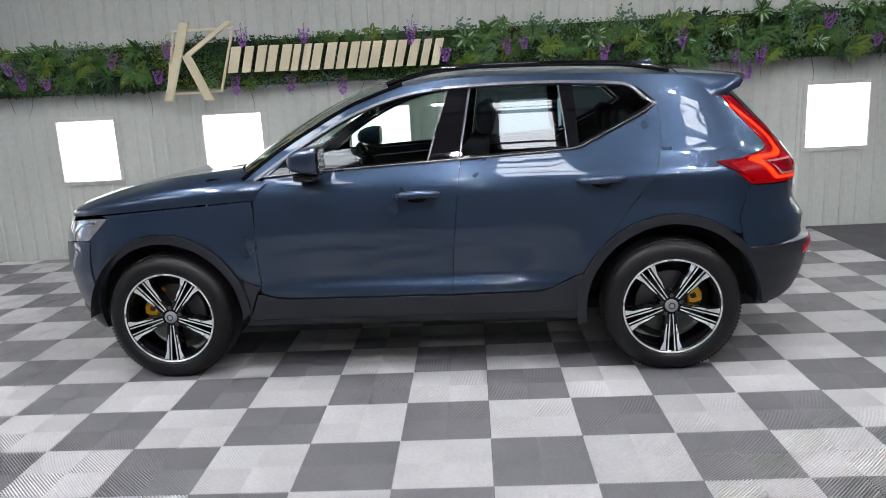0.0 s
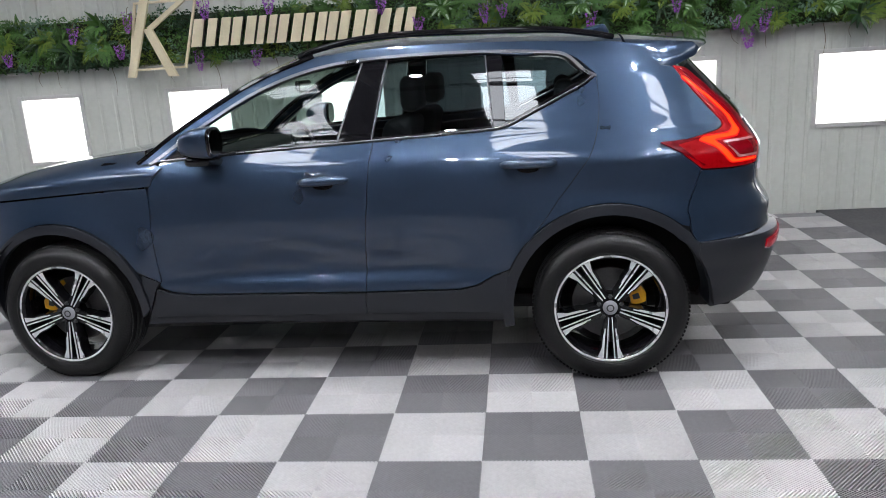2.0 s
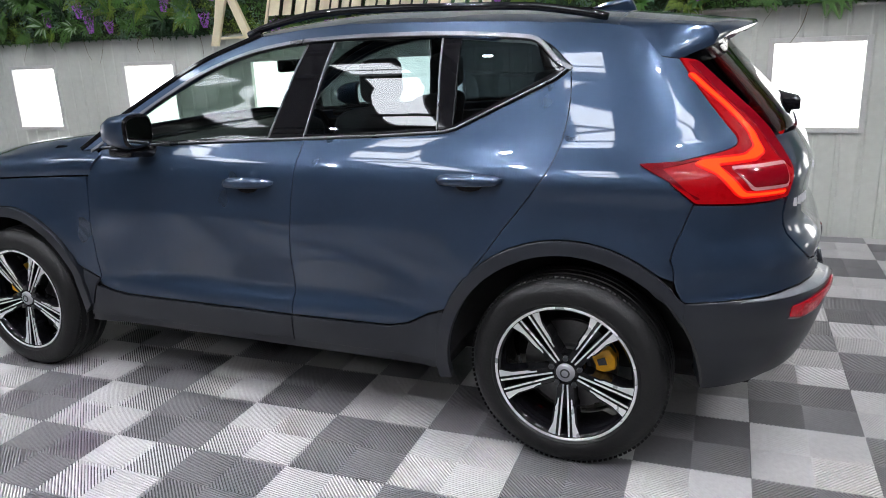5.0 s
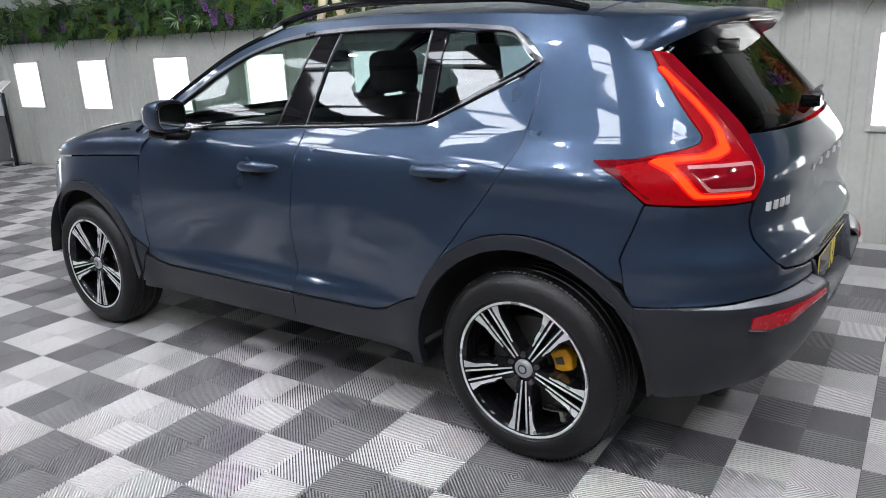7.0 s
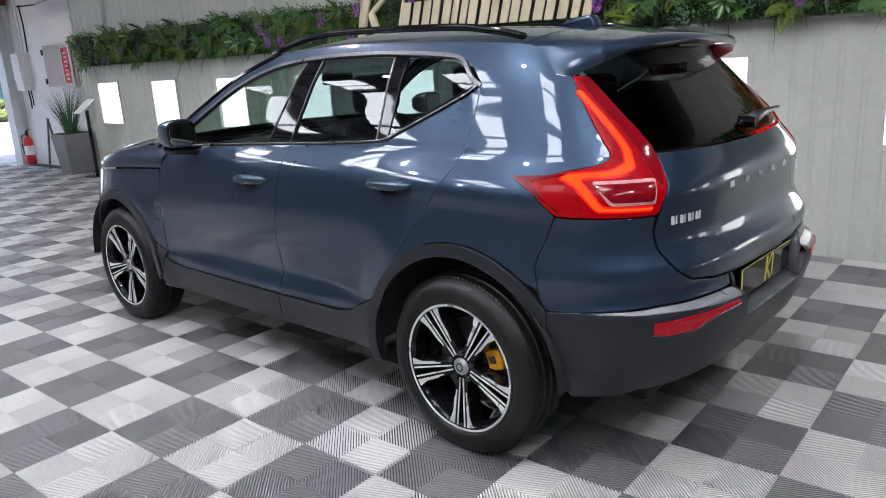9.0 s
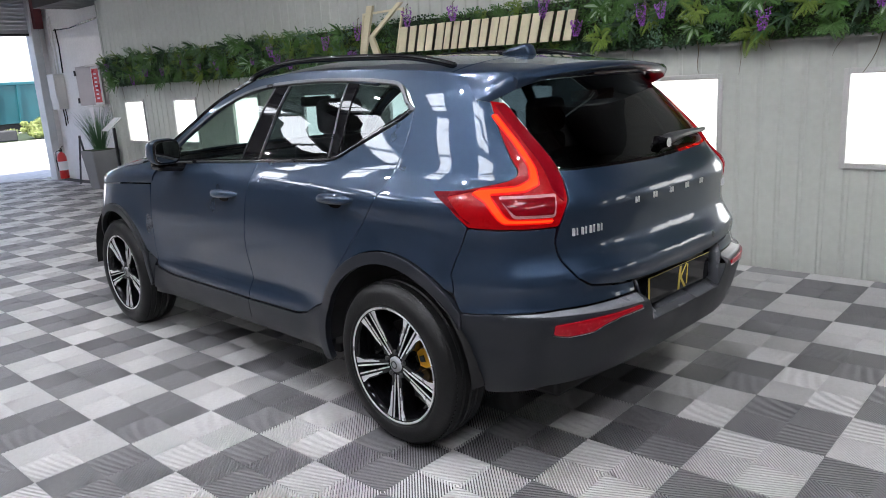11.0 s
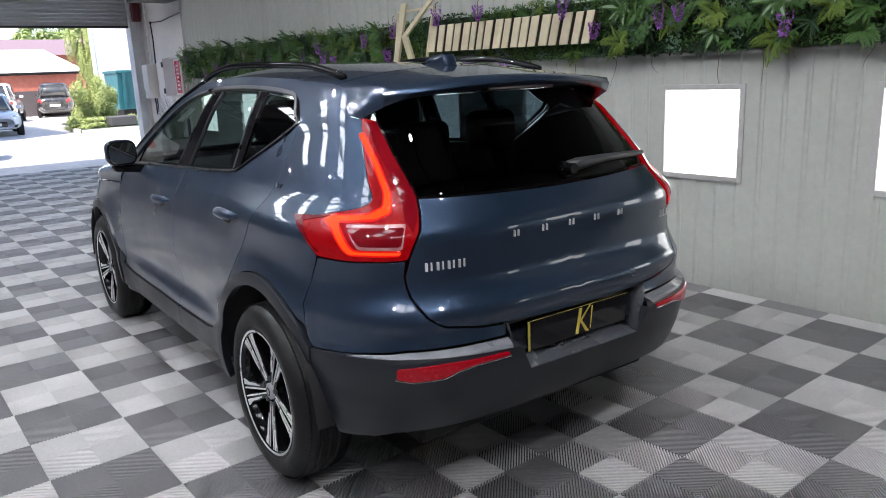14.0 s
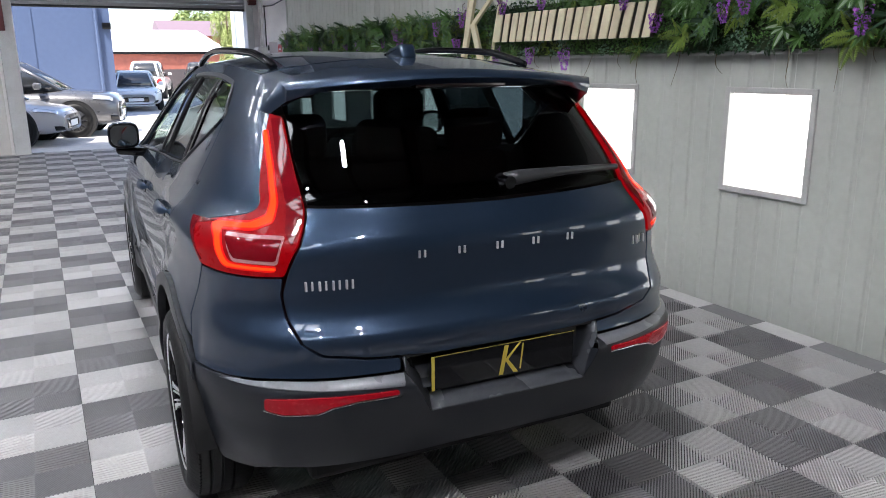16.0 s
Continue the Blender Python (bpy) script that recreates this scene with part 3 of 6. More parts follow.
WIN_TOP = bez([(0.735, 1.100), (0.60, 1.205), (0.40, 1.325), (0.15, 1.435), (-0.10, 1.487), (-0.40, 1.505), (-0.75, 1.502), (-1.05, 1.478)], 5)
CUT = bez([(1.70, 0.918), (1.30, 0.950), (0.822, 0.978)], 6)   # bonnet shut line

def whole(name, half, material, label="", fn=None, **kw):
    """A panel that runs across the middle: left half and its mirror image welded into one mesh."""
    half = [(q - kw.get("gap", 0.0017) - kw.get("lip", 0.0020), z) if q <= -XB - QL + 1e-6 else ((q + kw.get("gap", 0.0017) + kw.get("lip", 0.0020), z) if q >= XB + QL - 1e-6 else (q, z)) for q, z in half]
    a = panel_mesh(name, fn or shell, half, material, **kw)
    b = panel_mesh(name, fn or shell, half, material, mirror=True, **kw)
    n = len(a.vertices)
    vs = [v.co[:] for v in a.vertices] + [v.co[:] for v in b.vertices]
    fs = [tuple(f.vertices) for f in a.polygons] + [tuple(i + n for i in f.vertices) for f in b.polygons]
    ns = [d.vector[:] for d in a.vertex_normals] + [d.vector[:] for d in b.vertex_normals]
    # keep the flange away from the middle seam
    keep = [f for f in fs if not all(abs(vs[i][1]) < 0.004 for i in f)]
    me = mesh_of(name, vs, keep, (material,), smooth=True)
    ca = [c.vector[:] for c in a.corner_normals] + [c.vector[:] for c in b.corner_normals]
    per = {}
    k = 0
    for f in fs:
        for i in f:
            per.setdefault(i, ca[k])
            k += 1
    me.normals_split_custom_set_from_vertices([per.get(i, (0, 0, 1)) for i in range(len(vs))])
    return part(name, me, None, car, label)


# doors
both("front_door", on_side(BELT_F + DOOR_B[1:] + [(0.66, 0.437), (0.76, 0.450)] + list(reversed(DOOR_F))[:-1]), M_PAINT)
both("rear_door", on_side(BELT_R + KICK + DOOR_R[1:] + ARCH_DOOR + FOOT + list(reversed(DOOR_B))[1:-1]), M_PAINT)

# front wing, down to the arch and the bumper's edge
ARCH_FW = arc(*FA, 0.472, 152, 20, 20)
wing = [(0.822, 0.974)] + DOOR_F[9:] + [(0.815, 0.50)] + ARCH_FW + [(1.80, 0.60), (1.80, 0.772), (1.665, 0.905)] + CUT
both("front_wing", on_side(wing), M_PAINT)
# side frame: front pillar, cant rail, rear pillar and quarter as one pressing
roof_edge = [(x, float(edge_z(x))) for x in np.linspace(-1.44, 0.02, 14)]
pillar = bez([(0.86, 1.085), (0.70, 1.205), (0.50, 1.325), (0.28, 1.440), (0.02, float(edge_z(0.02)))], 4)
ARCH_Q = arc(*RA, 0.490, 46, 148, 16)
quarter = pillar[:-1] + roof_edge[::-1] + [(-1.50, 1.495), (-1.60, 1.405), (-1.648, 1.398)] + bez([(-1.660, 1.392), (-1.735, 1.290), (-1.815, 1.195), (-1.858, 1.142), (-1.840, 1.116), (-1.750, 1.096), (-1.626, 1.070)], 4) \
    + [(-1.680, 1.015), (-1.745, 0.957), (-1.715, 0.87), (-1.685, 0.78), (-1.70, 0.71)] + ARCH_Q[::-1][3:] + list(reversed(DOOR_R[1:])) + [(-1.288, 1.385)] + bez([(-1.27, 1.40), (-1.20, 1.46), (-1.12, 1.487), (-1.05, 1.492)], 3) + list(reversed(WIN_TOP))[1:]
both("side_frame", on_side(quarter), M_PAINT)

# painted upper rear bumper, round the tail under the gate
bump_top = on_side([(-1.70, 0.71), (-1.685, 0.78), (-1.715, 0.87), (-1.745, 0.953)]) + [R(0.80, 0.949), R(0.72, 0.949), R(0.664, 0.951), R(0.672, 0.90), R(0.664, 0.83), R(0.637, 0.765), R(0.584, 0.727), R(0.45, 0.705), R(0.356, 0.699), R(0.356, 0.661), R(0.50, 0.661), R(0.70, 0.661)] + on_side([(-2.02, 0.658), (-1.90, 0.649), (-1.78, 0.641), (-1.735, 0.639)])
both("rear_bumper_upper", rounded(bump_top, 0.008, 2), M_PAINT)
part("recess_roof", box(-2.135, -2.06, -0.36, 0.36, 0.691, 0.703, 0.002), M_DARK, car)

# dark plastic: sill, arch lips, bumper skirts
both("front_door_cladding", on_side([(0.835, 0.470), (0.76, 0.446), (0.66, 0.433), (-0.217, 0.433), (-0.213, 0.326), (0.40, 0.322), (0.90, 0.322), (0.86, 0.40)]), M_CLAD, "matt dark grey plastic door foot", off=0.008)
both("rear_door_cladding", on_side([(-0.217, 0.433), (-0.66, 0.440), (-0.74, 0.458), (-0.83, 0.506), (-0.90, 0.535), (-0.885, 0.42), (-0.878, 0.330), (-0.40, 0.327), (-0.213, 0.326)]), M_CLAD, "matt dark grey plastic door foot", off=0.008)
both("sill_cladding", on_side([(0.90, 0.319), (0.40, 0.319), (-0.213, 0.323), (-0.40, 0.324), (-0.878, 0.327), (-0.872, 0.287), (-0.40, 0.284), (0.40, 0.280), (0.93, 0.280)]), M_CLAD, "matt dark grey plastic sill", off=-0.004)
both("wing_foot_cladding", on_side([(0.820, 0.500), (0.905, 0.540), (0.908, 0.50), (0.888, 0.43), (0.886, 0.37), (0.900, 0.330), (0.868, 0.402), (0.842, 0.472)]), M_CLAD, "matt dark grey plastic wing foot", off=0.004, gap=0)
for end, nm in ((1, "front_arch_lip"), (-1, "rear_arch_lip")):
    ro, ri = ARCH_R[end]
    cx = end * AX
    if end > 0:
        outer = arc(cx, 0.34, ro, -10, 176, 24)
        inner = arc(cx, 0.34, ri, 182, -10, 24)
    else:
        outer = arc(cx, 0.34, ro, 142, -9, 22)[::-1]
        inner = arc(cx, 0.34, ri, 150, -9, 22)
    both(nm, on_side(outer + inner), M_CLAD, "matt dark grey plastic arch lip", off=0.016, step=0.02, deep=0.03)
low_bumper = on_side(arc(*RA, 0.440, 146, 181, 8)) + on_side([(-1.80, 0.325), (-1.92, 0.335)]) + [R(0.72, 0.355), R(0.45, 0.372), R(0.2, 0.380), (-XB - QL, 0.380), (-XB - QL, 0.528), R(0.275, 0.528), R(0.347, 0.659), R(0.50, 0.659), R(0.70, 0.659)] + on_side([(-2.02, 0.656), (-1.90, 0.647), (-1.78, 0.638), (-1.735, 0.636)])


def ledge(uv):
    """The top of the lower bumper rolls in to a ledge under the painted part."""
    return 0.018 * np.clip((uv[:, 1] - 0.622) / 0.036, 0, 1) * np.clip((-uv[:, 0] - 1.72) / 0.25, 0, 1)


whole("rear_bumper_lower", low_bumper, M_CLAD, "matt dark grey plastic lower bumper", sink=ledge, off=0.008, gap=0.0, deep=0.08, step=0.022)
LEDGE = on_side([(-1.90, 0.640), (-1.95, 0.640)]) + [R(0.70, 0.640), R(0.50, 0.632), R(0.364, 0.627), R(0.350, 0.6565), R(0.50, 0.6575), R(0.70, 0.6575)] + on_side([(-2.02, 0.6545), (-1.95, 0.649)])
# Lighter strip over the dark cladding paints the ledge's highlight.
both("ledge_sheen", LEDGE, M_SHEEN, "light grey strip painting the sheen along the bumper ledge", off=0.0105, sink=ledge, gap=0.0, deep=0.003, step=0.015, lip=0.001)
front_low = on_side(arc(*FA, 0.476, 3, -8, 3)) + on_side([(1.84, 0.25), (1.92, 0.26)]) + [N(0.6, 0.25), N(0.3, 0.25), (XB + QL, 0.25), (XB + QL, 0.36), N(0.4, 0.36), N(0.7, 0.362)] + on_side([(1.95, 0.364)])
whole("front_bumper_lower", front_low, M_CLAD, "matt dark grey plastic lower bumper", off=0.01, gap=0.0)
front_up = on_side([(1.80, 0.768), (1.93, 0.760)]) + [N(0.62, 0.748), N(0.60, 0.37), N(0.7, 0.368)] + on_side([(1.95, 0.369)] + arc(*FA, 0.474, 4, 18, 4))
both("front_bumper_upper", front_up, M_PAINT)
whole("grille", [N(0.615, 0.88), N(0.3, 0.90), (XB + QL, 0.90), (XB + QL, 0.43), N(0.4, 0.43), N(0.595, 0.45)], M_BLACK, off=-0.02, gap=0)
both("headlamp", rounded(on_side([(1.640, 0.906), (1.80, 0.895), (1.95, 0.872)]) + [N(0.62, 0.86), N(0.62, 0.75)] + on_side([(1.92, 0.760), (1.81, 0.770)]), 0.010), M_HEAD, "clear headlamp with bright inner reflector", off=0.0)
both("headlamp_guide", on_side([(1.75, 0.862), (1.86, 0.852), (1.93, 0.80), (1.95, 0.80), (1.88, 0.862), (1.75, 0.88)]), M_CHROME, off=0.006, gap=0)
both("slot_trim", on_side([(1.90, 0.70), (1.96, 0.60), (1.975, 0.62), (1.92, 0.72)]), M_CHROME, off=0.004, gap=0)

# side glass, pillar covers and bright trim
BP_L, BP_R = -0.215, -0.330     # black cover between the doors
top_f = [p for p in WIN_TOP if p[0] > BP_L + 0.02]


def belt(x):
    return float(np.interp(x, [-0.845, -0.283, 0.25, 0.745], [1.172, 1.145, 1.122, 1.095]))


def wtop(x):
    a = np.array(sorted(WIN_TOP))
    return float(np.interp(x, a[:, 0], a[:, 1]))


g1 = top_f[3:] + [(BP_L + 0.01, wtop(BP_L + 0.01)), (BP_L + 0.10, belt(0) + 0.010)] + [(x, belt(x) + 0.010) for x in np.linspace(0.1, 0.62, 6)]
both("front_side_glass", on_side(g1), M_GLASS, "lightly green clear side glass", off=-0.012, gap=0.0, deep=0.003, lip=0.001)
both("quarterlight_cover", on_side([(0.735, 1.104), (0.62, belt(0.62) + 0.008), (0.60, 1.195), (0.66, 1.160)]), M_BLACK, off=-0.008, gap=0.002)
x1, x2 = -0.80, -0.865
g2 = [(x, wtop(x) - 0.002) for x in np.linspace(BP_R, x1 + 0.005, 9)] + [(x1 - 0.03, belt(-0.8) + 0.012)] + [(x, belt(x) + 0.010) for x in np.linspace(-0.75, BP_R + 0.055, 7)]
both("rear_side_glass", on_side(g2), M_TINT, "dark privacy side glass", off=-0.012, gap=0.0, deep=0.003, lip=0.001)
g3 = [(x, wtop(x) - 0.002) for x in np.linspace(x2, -1.05, 4)] + bez([(-1.05, 1.478), (-1.15, 1.462), (-1.225, 1.40), (-1.262, 1.376)], 4)[1:] + [(-0.905, 1.197), (x2 - 0.02, 1.182)]
both("quarter_glass", on_side(g3), M_TINT, "dark privacy quarter glass", off=-0.012, gap=0.0, deep=0.003, lip=0.001)
both("pillar_cover", on_side([(BP_L + 0.002, wtop(BP_L)), (BP_R + 0.002, wtop(BP_R)), (BP_R + 0.060, belt(BP_R) + 0.004), (BP_L + 0.102, belt(BP_L) + 0.004)]), M_BLACK, "gloss black pillar cover", off=-0.006, gap=0.001)
both("glass_divider", on_side([(x1 + 0.003, wtop(x1)), (x2 - 0.002, wtop(x2)), (x2 - 0.022, 1.182), (x1 - 0.032, belt(-0.8) + 0.006)]), M_BLACK, off=-0.007, gap=0.0)


def strip(name, path, width, material, off, label="", **kw):
    p = np.array(path)
    t = np.gradient(p, axis=0)
    t /= np.linalg.norm(t, axis=1)[:, None]
    nrm = np.stack([-t[:, 1], t[:, 0]], 1) * width / 2
    return both(name, on_side([tuple(v) for v in np.vstack([p + nrm, (p - nrm)[::-1]])]), material, label, off=off, gap=0.0, step=0.02, **kw)


TOP_LINE = bez([(0.80, 1.085), (0.66, 1.180), (0.50, 1.280), (0.30, 1.385), (0.08, 1.462), (-0.15, 1.500), (-0.45, 1.513), (-0.80, 1.509), (-1.06, 1.492), (-1.16, 1.472), (-1.235, 1.405), (-1.288, 1.378)], 5)
strip("window_trim", TOP_LINE, 0.015, M_TRIMD, 0.004, "satin silver trim round the side glass")
strip("belt_trim", bez([(0.745, 1.100), (0.25, 1.127), (-0.283, 1.150), (-0.60, 1.163), (-0.85, 1.178)], 6) + [(-0.90, 1.190), (-1.275, 1.380)], 0.007, M_TRIMD, 0.006, "satin silver trim along the window foot")
strip("seal", bez([(0.745, 1.108), (0.25, 1.135), (-0.283, 1.158), (-0.60, 1.171), (-0.84, 1.186)], 6) + [(-0.90, 1.199), (-1.262, 1.388)], 0.012, M_BLACK, -0.003)
strip("glass_bead", [(BP_L - 0.0, wtop(BP_L) - 0.004), (BP_L + 0.104, belt(BP_L) + 0.008)], 0.007, M_TRIMD, -0.001)
strip("glass_bead", [(BP_R - 0.004, wtop(BP_R) - 0.004), (BP_R + 0.055, belt(BP_R) + 0.008)], 0.006, M_TRIMD, -0.001)
strip("glass_bead", [(x1 + 0.006, wtop(x1) - 0.004), (x1 - 0.028, belt(-0.8) + 0.010)], 0.006, M_TRIMD, -0.002)

# rear: gate, glass, lamps
gate = [R(0.571, 1.142), R(0.583, 1.10), R(0.607, 1.05), R(0.654, 0.955), R(0.668, 0.90), R(0.660, 0.83), R(0.632, 0.765), R(0.580, 0.731), R(0.45, 0.710), R(0.25, 0.697), R(0.1, 0.694), (-XB - QL, 0.694), (-XB - QL, 1.128), R(0.2, 1.132), R(0.4, 1.138)]


whole("tailgate", gate, M_PAINT)
glass_r = [R(0.568, 1.150), R(0.569, 1.22), R(0.566, 1.30), R(0.556, 1.386), R(0.552, 1.462), R(0.3, 1.468), R(0.1, 1.470), (-XB - QL, 1.470), (-XB - QL, 1.138), R(0.2, 1.142), R(0.4, 1.147)]
whole("rear_glass", glass_r, M_PRIV, "near-black privacy rear glass", gap=0.0, deep=0.003, off=-0.006, lip=0.001)
STEM = bez([S(-1.660, 1.392), S(-1.735, 1.290), S(-1.815, 1.195), S(-1.858, 1.142), S(-1.840, 1.116), S(-1.750, 1.096), S(-1.626, 1.070)], 4)
lamp_out = STEM + [S(-1.680, 1.015), S(-1.749, 0.957), R(0.80, 0.953), R(0.72, 0.953), R(0.658, 0.955), R(0.611, 1.05), R(0.587, 1.10), R(0.575, 1.142), R(0.576, 1.22), R(0.572, 1.30), R(0.562, 1.388), R(0.59, 1.398)]
lamps = both("tail_lamp", rounded(lamp_out, 0.010, 3), M_RED, "lit red hockey-stick tail lamp", off=0.005, deep=0.012, step=0.02)


def lamp_piece(name, pts, material, off, label="", r=0.006):
    for lamp, mirror in zip(lamps, (False, True)):
        part(name, panel_mesh(name, shell, rounded(pts, r, 3), material, mirror=mirror, off=off, gap=0.0, deep=0.004, step=0.015, lip=0.001), None, lamp, label)


guide = [R(0.618, 1.345), R(0.634, 1.25), R(0.650, 1.165), R(0.672, 1.115), R(0.72, 1.092), R(0.785, 1.085), R(0.803, 1.076), R(0.809, 1.05), R(0.806, 0.990), R(0.798, 0.977), R(0.68, 0.975), R(0.677, 0.983), R(0.788, 0.986), R(0.796, 0.998), R(0.796, 1.055), R(0.784, 1.073), R(0.71, 1.081), R(0.664, 1.099), R(0.640, 1.15), R(0.624, 1.25), R(0.609, 1.345)]
lamp_piece("guide_diffuser", inset(guide, -0.006), M_REDGLOW, 0.0068, "softly glowing red band beside the light guide", 0.010)
lamp_piece("light_guide", guide, M_REDLIT, 0.0080, "glowing orange-red light guide", 0.010)
lamp_piece("reversing_lens", [R(0.778, 1.064), R(0.640, 1.066), R(0.672, 0.992), R(0.778, 0.993)], M_CLEAR, 0.0100, "clear pinkish lens frame", 0.010)
lamp_piece("stop_lens", inset([R(0.778, 1.064), R(0.640, 1.066), R(0.672, 0.992), R(0.778, 0.993)], 0.011), M_REDDK, 0.0120, "dark red lens", 0.008)
lamp_piece("lamp_edge", [R(0.589, 1.10), R(0.577, 1.142), R(0.578, 1.22), R(0.574, 1.30), R(0.565, 1.380), R(0.590, 1.380), R(0.604, 1.30), R(0.616, 1.20), R(0.622, 1.13), R(0.640, 1.08), R(0.632, 1.04)], M_REDDK, 0.0075, "dark ribbed red lens edge", 0.004)
lamp_piece("wing_lens", [S(-1.645, 1.062), S(-1.76, 1.085), R(0.836, 1.075), R(0.845, 0.975), S(-1.752, 0.972)], M_RED2, 0.0078, "deep red outer lens", 0.006)
refl = [R(0.742, 0.613), R(0.62, 0.621), R(0.385, 0.621), R(0.38, 0.609), R(0.50, 0.605), R(0.57, 0.592), R(0.61, 0.573), R(0.70, 0.567), R(0.742, 0.578)]
both("reflector", rounded(refl, 0.008, 3), M_REFL, "red rear reflector with a faint added glow", off=0.013, gap=0.0, step=0.015, deep=0.006)
both("reflector_trim", [R(0.744, 0.577), R(0.70, 0.5655), R(0.61, 0.5712), R(0.57, 0.5902), R(0.50, 0.6032), R(0.378, 0.607), R(0.378, 0.603), R(0.50, 0.5994), R(0.568, 0.5864), R(0.608, 0.5674), R(0.70, 0.5617), R(0.746, 0.5735)], M_CHROME, off=0.0135, gap=0.0, step=0.015, deep=0.006)


# ---- car: roof, bonnet, screens and ends ----
def grid_mesh(name, fn, us, vs, material, close=False):
    """A smooth sheet over a grid of surface coordinates, with true normals, and a little thickness at its rim."""
    U, V = np.meshgrid(us, vs, indexing="ij")
    uv = np.stack([U.ravel(), V.ravel()], 1)
    P, Nn = lifted(fn, uv)
    nu, nv = len(us), len(vs)
    faces = []
    for i in range(nu - 1):
        for j in range(nv - 1):
            f = (i * nv + j, (i + 1) * nv + j, (i + 1) * nv + j + 1, i * nv + j + 1)
            a, b, c = P[f[0]], P[f[1]], P[f[2]]
            faces.append(f if np.dot(np.cross(b - a, c - a), Nn[f[0]] + Nn[f[2]]) >= 0 else f[::-1])
    rim = [i * nv for i in range(nu)] + [(nu - 1) * nv + j for j in range(1, nv)] + [i * nv + nv - 1 for i in range(nu - 2, -1, -1)] + [j for j in range(nv - 2, 0, -1)]
    b0, m = len(P), len(rim)
    low = P[rim] - Nn[rim] * 0.014
    verts = np.vstack([P, P[rim], low])
    norms = np.vstack([Nn, Nn[rim], Nn[rim]])
    for k in range(m):
        faces.append((b0 + k, b0 + m + k, b0 + m + (k + 1) % m, b0 + (k + 1) % m))
    me = mesh_of(name, verts, faces, (material,), smooth=True)
    me.normals_split_custom_set_from_vertices([tuple(v) for v in norms])
    return me


def roof_fn(u, v):
    x = -1.44 + (1.70 - 0.24 * v**2) * u
    w = half_width(x, edge_z(x)) - 0.003
    return np.stack([x, w * v, edge_z(x) + 0.001 + 0.052 * (1 - np.abs(v) ** 2.6)], -1)


part("roof", grid_mesh("roof", roof_fn, np.linspace(0.003, 1, 34), np.linspace(-1, 1, 31), M_PAINT), None, car)

PIL = np.array([eased(*p) for p in pillar])


def screen_fn(u, v):
    s = np.clip(u, 0, 1) * (len(PIL) - 1)
    px, pz = np.interp(s, np.arange(len(PIL)), PIL[:, 0]), np.interp(s, np.arange(len(PIL)), PIL[:, 1])
    py = half_width(px, pz)
    cx, cz = 1.10 - 0.84 * u - 0.02 * np.sin(math.pi * u), 1.10 + 0.445 * u + 0.045 * np.sin(math.pi * u)
    k = v**2
    return np.stack([px * k + cx * (1 - k), py * v, pz * k + cz * (1 - k) + 0.004], -1)


part("windscreen", grid_mesh("windscreen", screen_fn, np.linspace(0.03, 0.985, 20), np.linspace(-0.965, 0.965, 25), M_GLASS), None, car, "clear windscreen")
for s in (1, -1):
    part("screen_seal", tube([tuple(screen_fn(np.array(u), np.array(s * 0.985))) for u in np.linspace(0.0, 1.0, 18)], 0.014, 6), M_BLACK, car)

CUTX, CUTZ = [0.80, 1.30, 1.70, 1.95, 2.12], [0.980, 0.952, 0.920, 0.890, 0.868]
BON_Z = ([0.80, 1.00, 1.30, 1.60, 1.85, 2.00, 2.08, 2.14], [1.140, 1.128, 1.098, 1.055, 0.998, 0.950, 0.915, 0.880])


def bonnet_fn(t, v):
    """t: 0 at the rear edge, 1 at the nose; v: angle across, from the left shut line over to the right one."""
    c, s = np.cos(v), np.abs(np.sin(v))
    start = 0.812 - 0.055 * np.clip(s / 0.3, 0, 1) + 0.27 * np.clip((s - 0.3) / 0.7, 0, 1)
    u = start + t * (2.10 - start)
    zc = smooth_curve(CUTX, CUTZ, u)
    k = 0.022 * np.clip((zc - 0.85) / 0.2, 0, 1)
    zc = 1.52 + (zc - 1.52) * (1 + 1.3 * k) + 0.004
    nose = np.interp(zc, NOSE_Z, NOSE_X) - 0.01
    k = np.clip((u - XB) / (nose - XB), 0, 0.9999)
    w = half_width(np.minimum(u, 1.75), zc) * (1 - k**2.8) ** (1 / 2.8)
    top = np.maximum(smooth_curve(*BON_Z, u) - zc, 0.004)
    # two soft ridges run back towards the screen
    z = zc + top * s**0.55 + 0.012 * np.exp(-((np.abs(c) - 0.62) / 0.14) ** 2) * np.clip((2.0 - u) / 0.6, 0, 1) * (s > 0.3)
    return np.stack([u, w * np.sign(c) * np.abs(c) ** 0.62, z], -1)


part("bonnet", grid_mesh("bonnet", bonnet_fn, np.r_[np.linspace(0.0, 0.85, 26), np.linspace(0.87, 1.0, 10)], np.r_[0.0004, 0.004, 0.015, 0.035, np.linspace(0.07, math.pi - 0.07, 39), math.pi - 0.035, math.pi - 0.015, math.pi - 0.004, math.pi - 0.0004], M_PAINT), None, car)
part("scuttle", box(0.80, 1.12, -0.80, 0.80, 1.02, 1.085, 0.02), M_BLACK, car)


